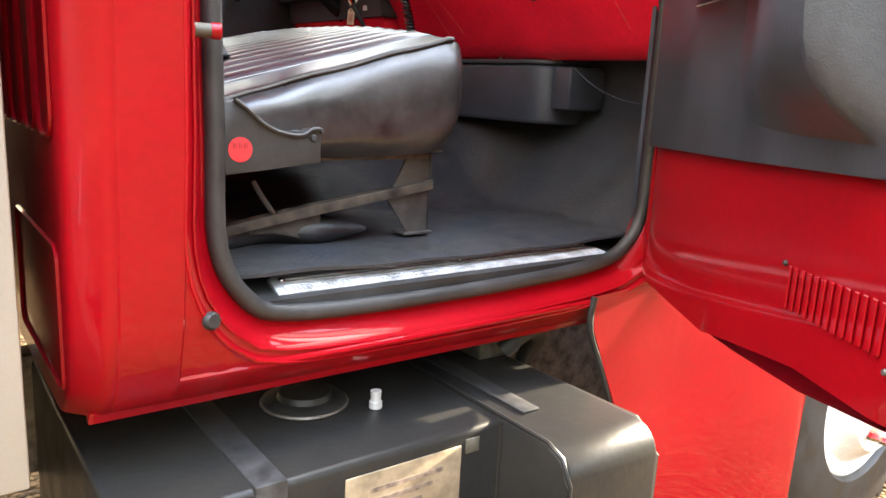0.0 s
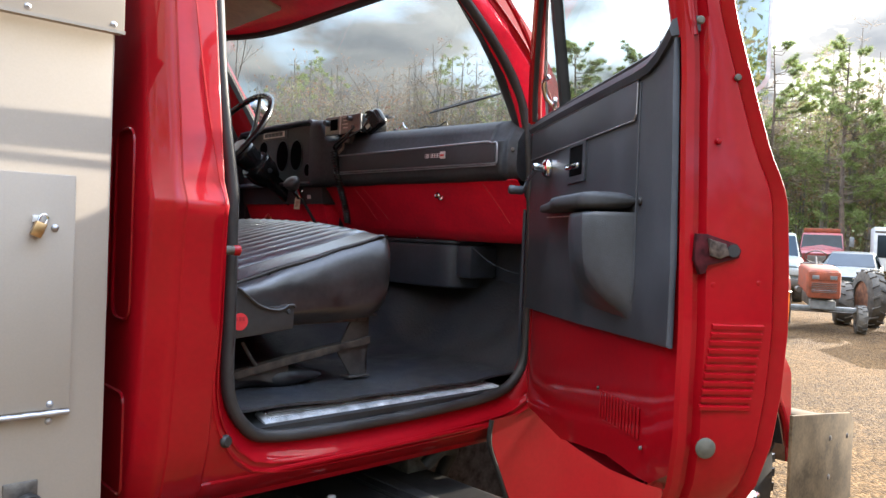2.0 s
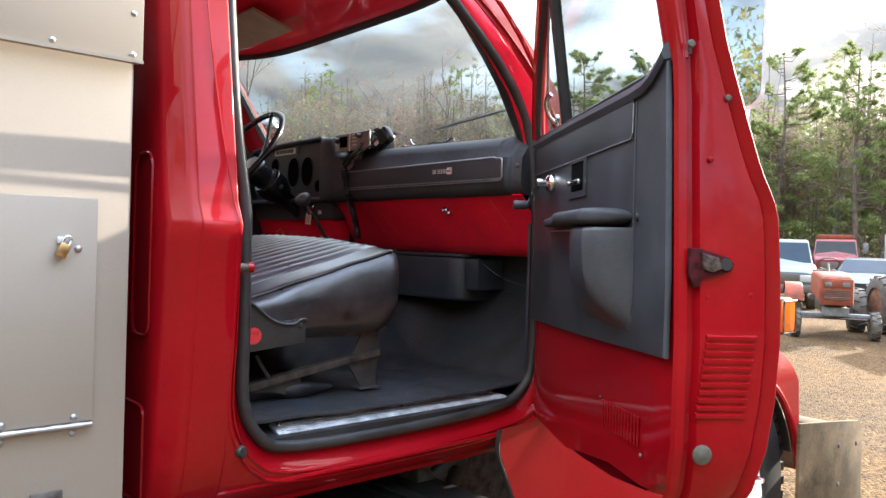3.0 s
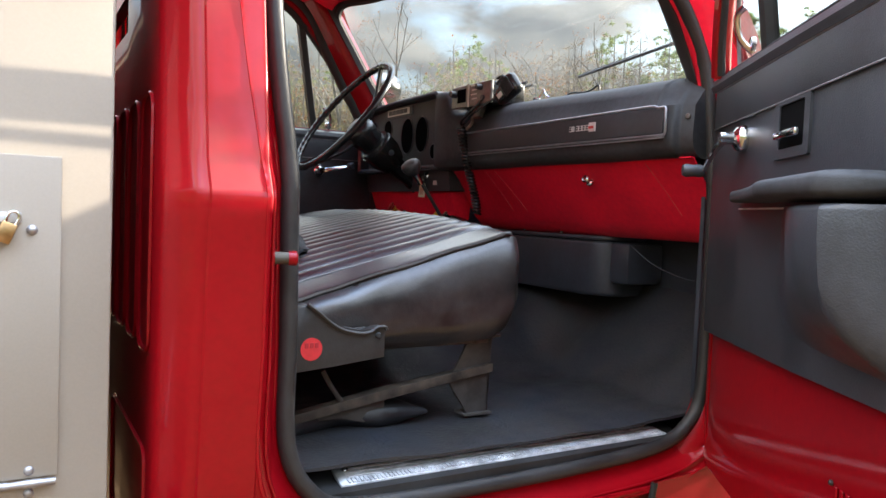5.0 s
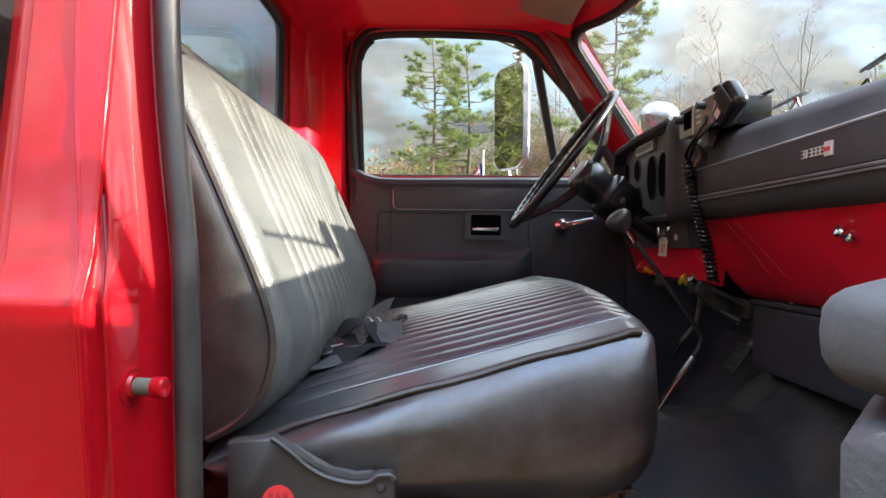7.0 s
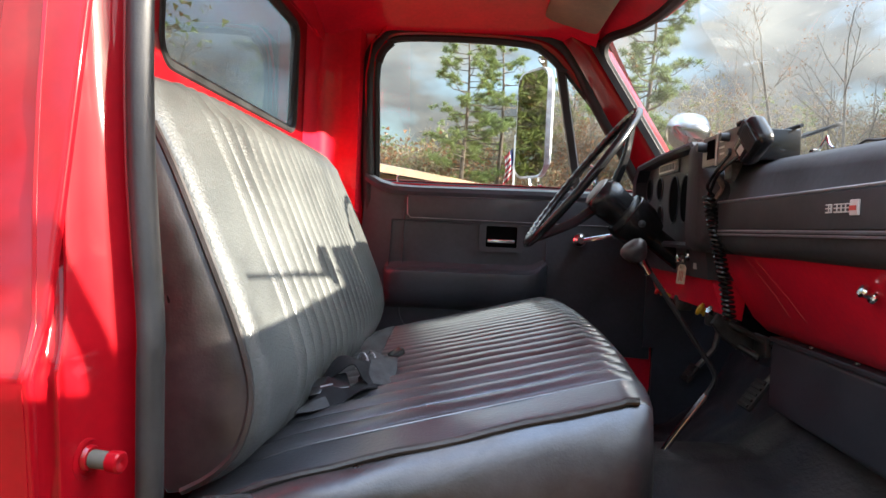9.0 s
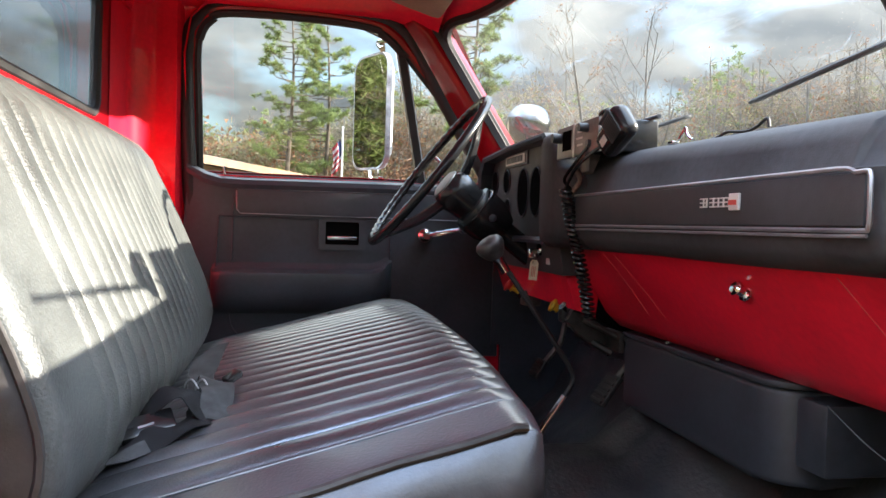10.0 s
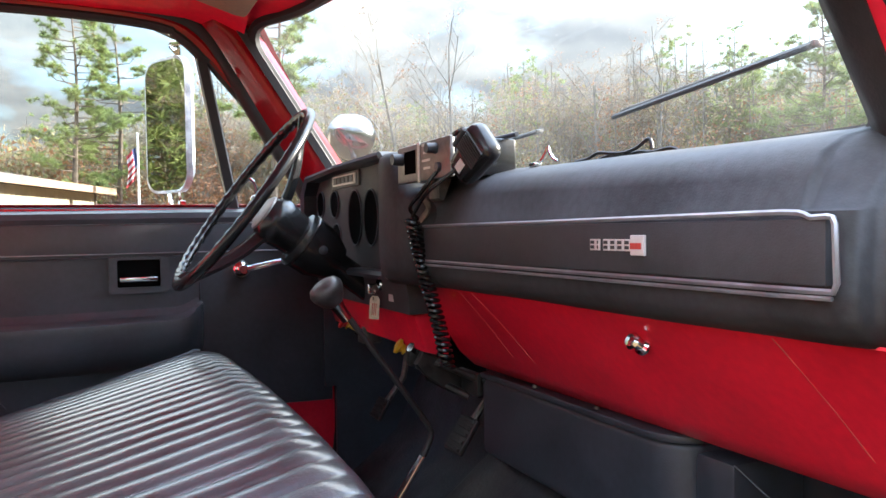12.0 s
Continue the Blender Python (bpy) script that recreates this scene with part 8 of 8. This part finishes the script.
# local x runs back along the sunlit wall, local y out of it
part("wall", box((0, -6.0, -0.05), (17.0, 0.0, 3.0)), SIDING, shed, smooth=False)
for k in range(67):
    x = 0.1 + 0.25 * k
    part("siding_rib", box((x, -0.002, 0.0), (x + 0.04, 0.006, 2.98)), SIDING, shed, smooth=False)
part("corner_trim", box((-0.03, -0.05, 0.0), (0.06, 0.045, 3.0)), ROOF_BROWN, shed, smooth=False)
part("roof", prism([(0.55, 3.02), (0.55, 3.14), (-3.0, 3.75), (-6.6, 3.14), (-6.6, 3.02)], "x", -0.2, 17.4), ROOF_BROWN, shed, smooth=False)
part("fascia", box((-0.22, 0.55, 2.96), (17.4, 0.59, 3.16)), FASCIA, shed, smooth=False)

# white flagpole with a striped flag
POLE = material("white_pole_paint", (0.75, 0.75, 0.74), rough=0.35, var=0.1, scale=3)
FLAG_RED = material("flag_red_cloth", (0.42, 0.03, 0.04), rough=0.8, var=0.15, scale=4)
FLAG_WHITE = material("flag_white_cloth", (0.72, 0.70, 0.68), rough=0.8, var=0.1, scale=4)
FLAG_BLUE = material("flag_blue_cloth", (0.03, 0.045, 0.14), rough=0.8, var=0.15, scale=4)
pole = thing("flagpole", "white metal flagpole with a striped flag hanging from it", "flagpole", at=(1.63, 24.0, 0))
part("pole", tube([(0, 0, -0.05), (0, 0, 4.7)], [0.045, 0.03], 12), POLE, pole)
part("finial", lathe([(0, 0), (0.03, 0.01), (0.045, 0.045), (0.03, 0.08), (0, 0.09)], 14, Matrix.Translation((0, 0, 4.68))), POLE, pole)


def cloth(x0, x1, z0, z1):
    rows = []
    for i in range(13):
        x = x0 + (x1 - x0) * i / 12
        rows.append([(-0.03 - 0.24 * x - 0.03 * math.sin(z * 6), 0.10 * math.sin(x * 9.0) + 0.02 * math.sin(z * 5 + x * 4), z - 0.28 * x) for z in [z0 + (z1 - z0) * k / 4 for k in range(5)]])
    return thick(loft(rows, closed=False), 0.004)


flag = part("flag", cloth(0.04, 0.46, 3.83, 4.35), FLAG_BLUE, pole, "dark blue corner of the flag")
for k in range(9):
    z = 3.40 + 0.1056 * k
    part("stripe", cloth(0.04 if k < 4 else 0.463, 1.15, z, z + 0.1056), FLAG_RED if k % 2 == 0 else FLAG_WHITE, flag)
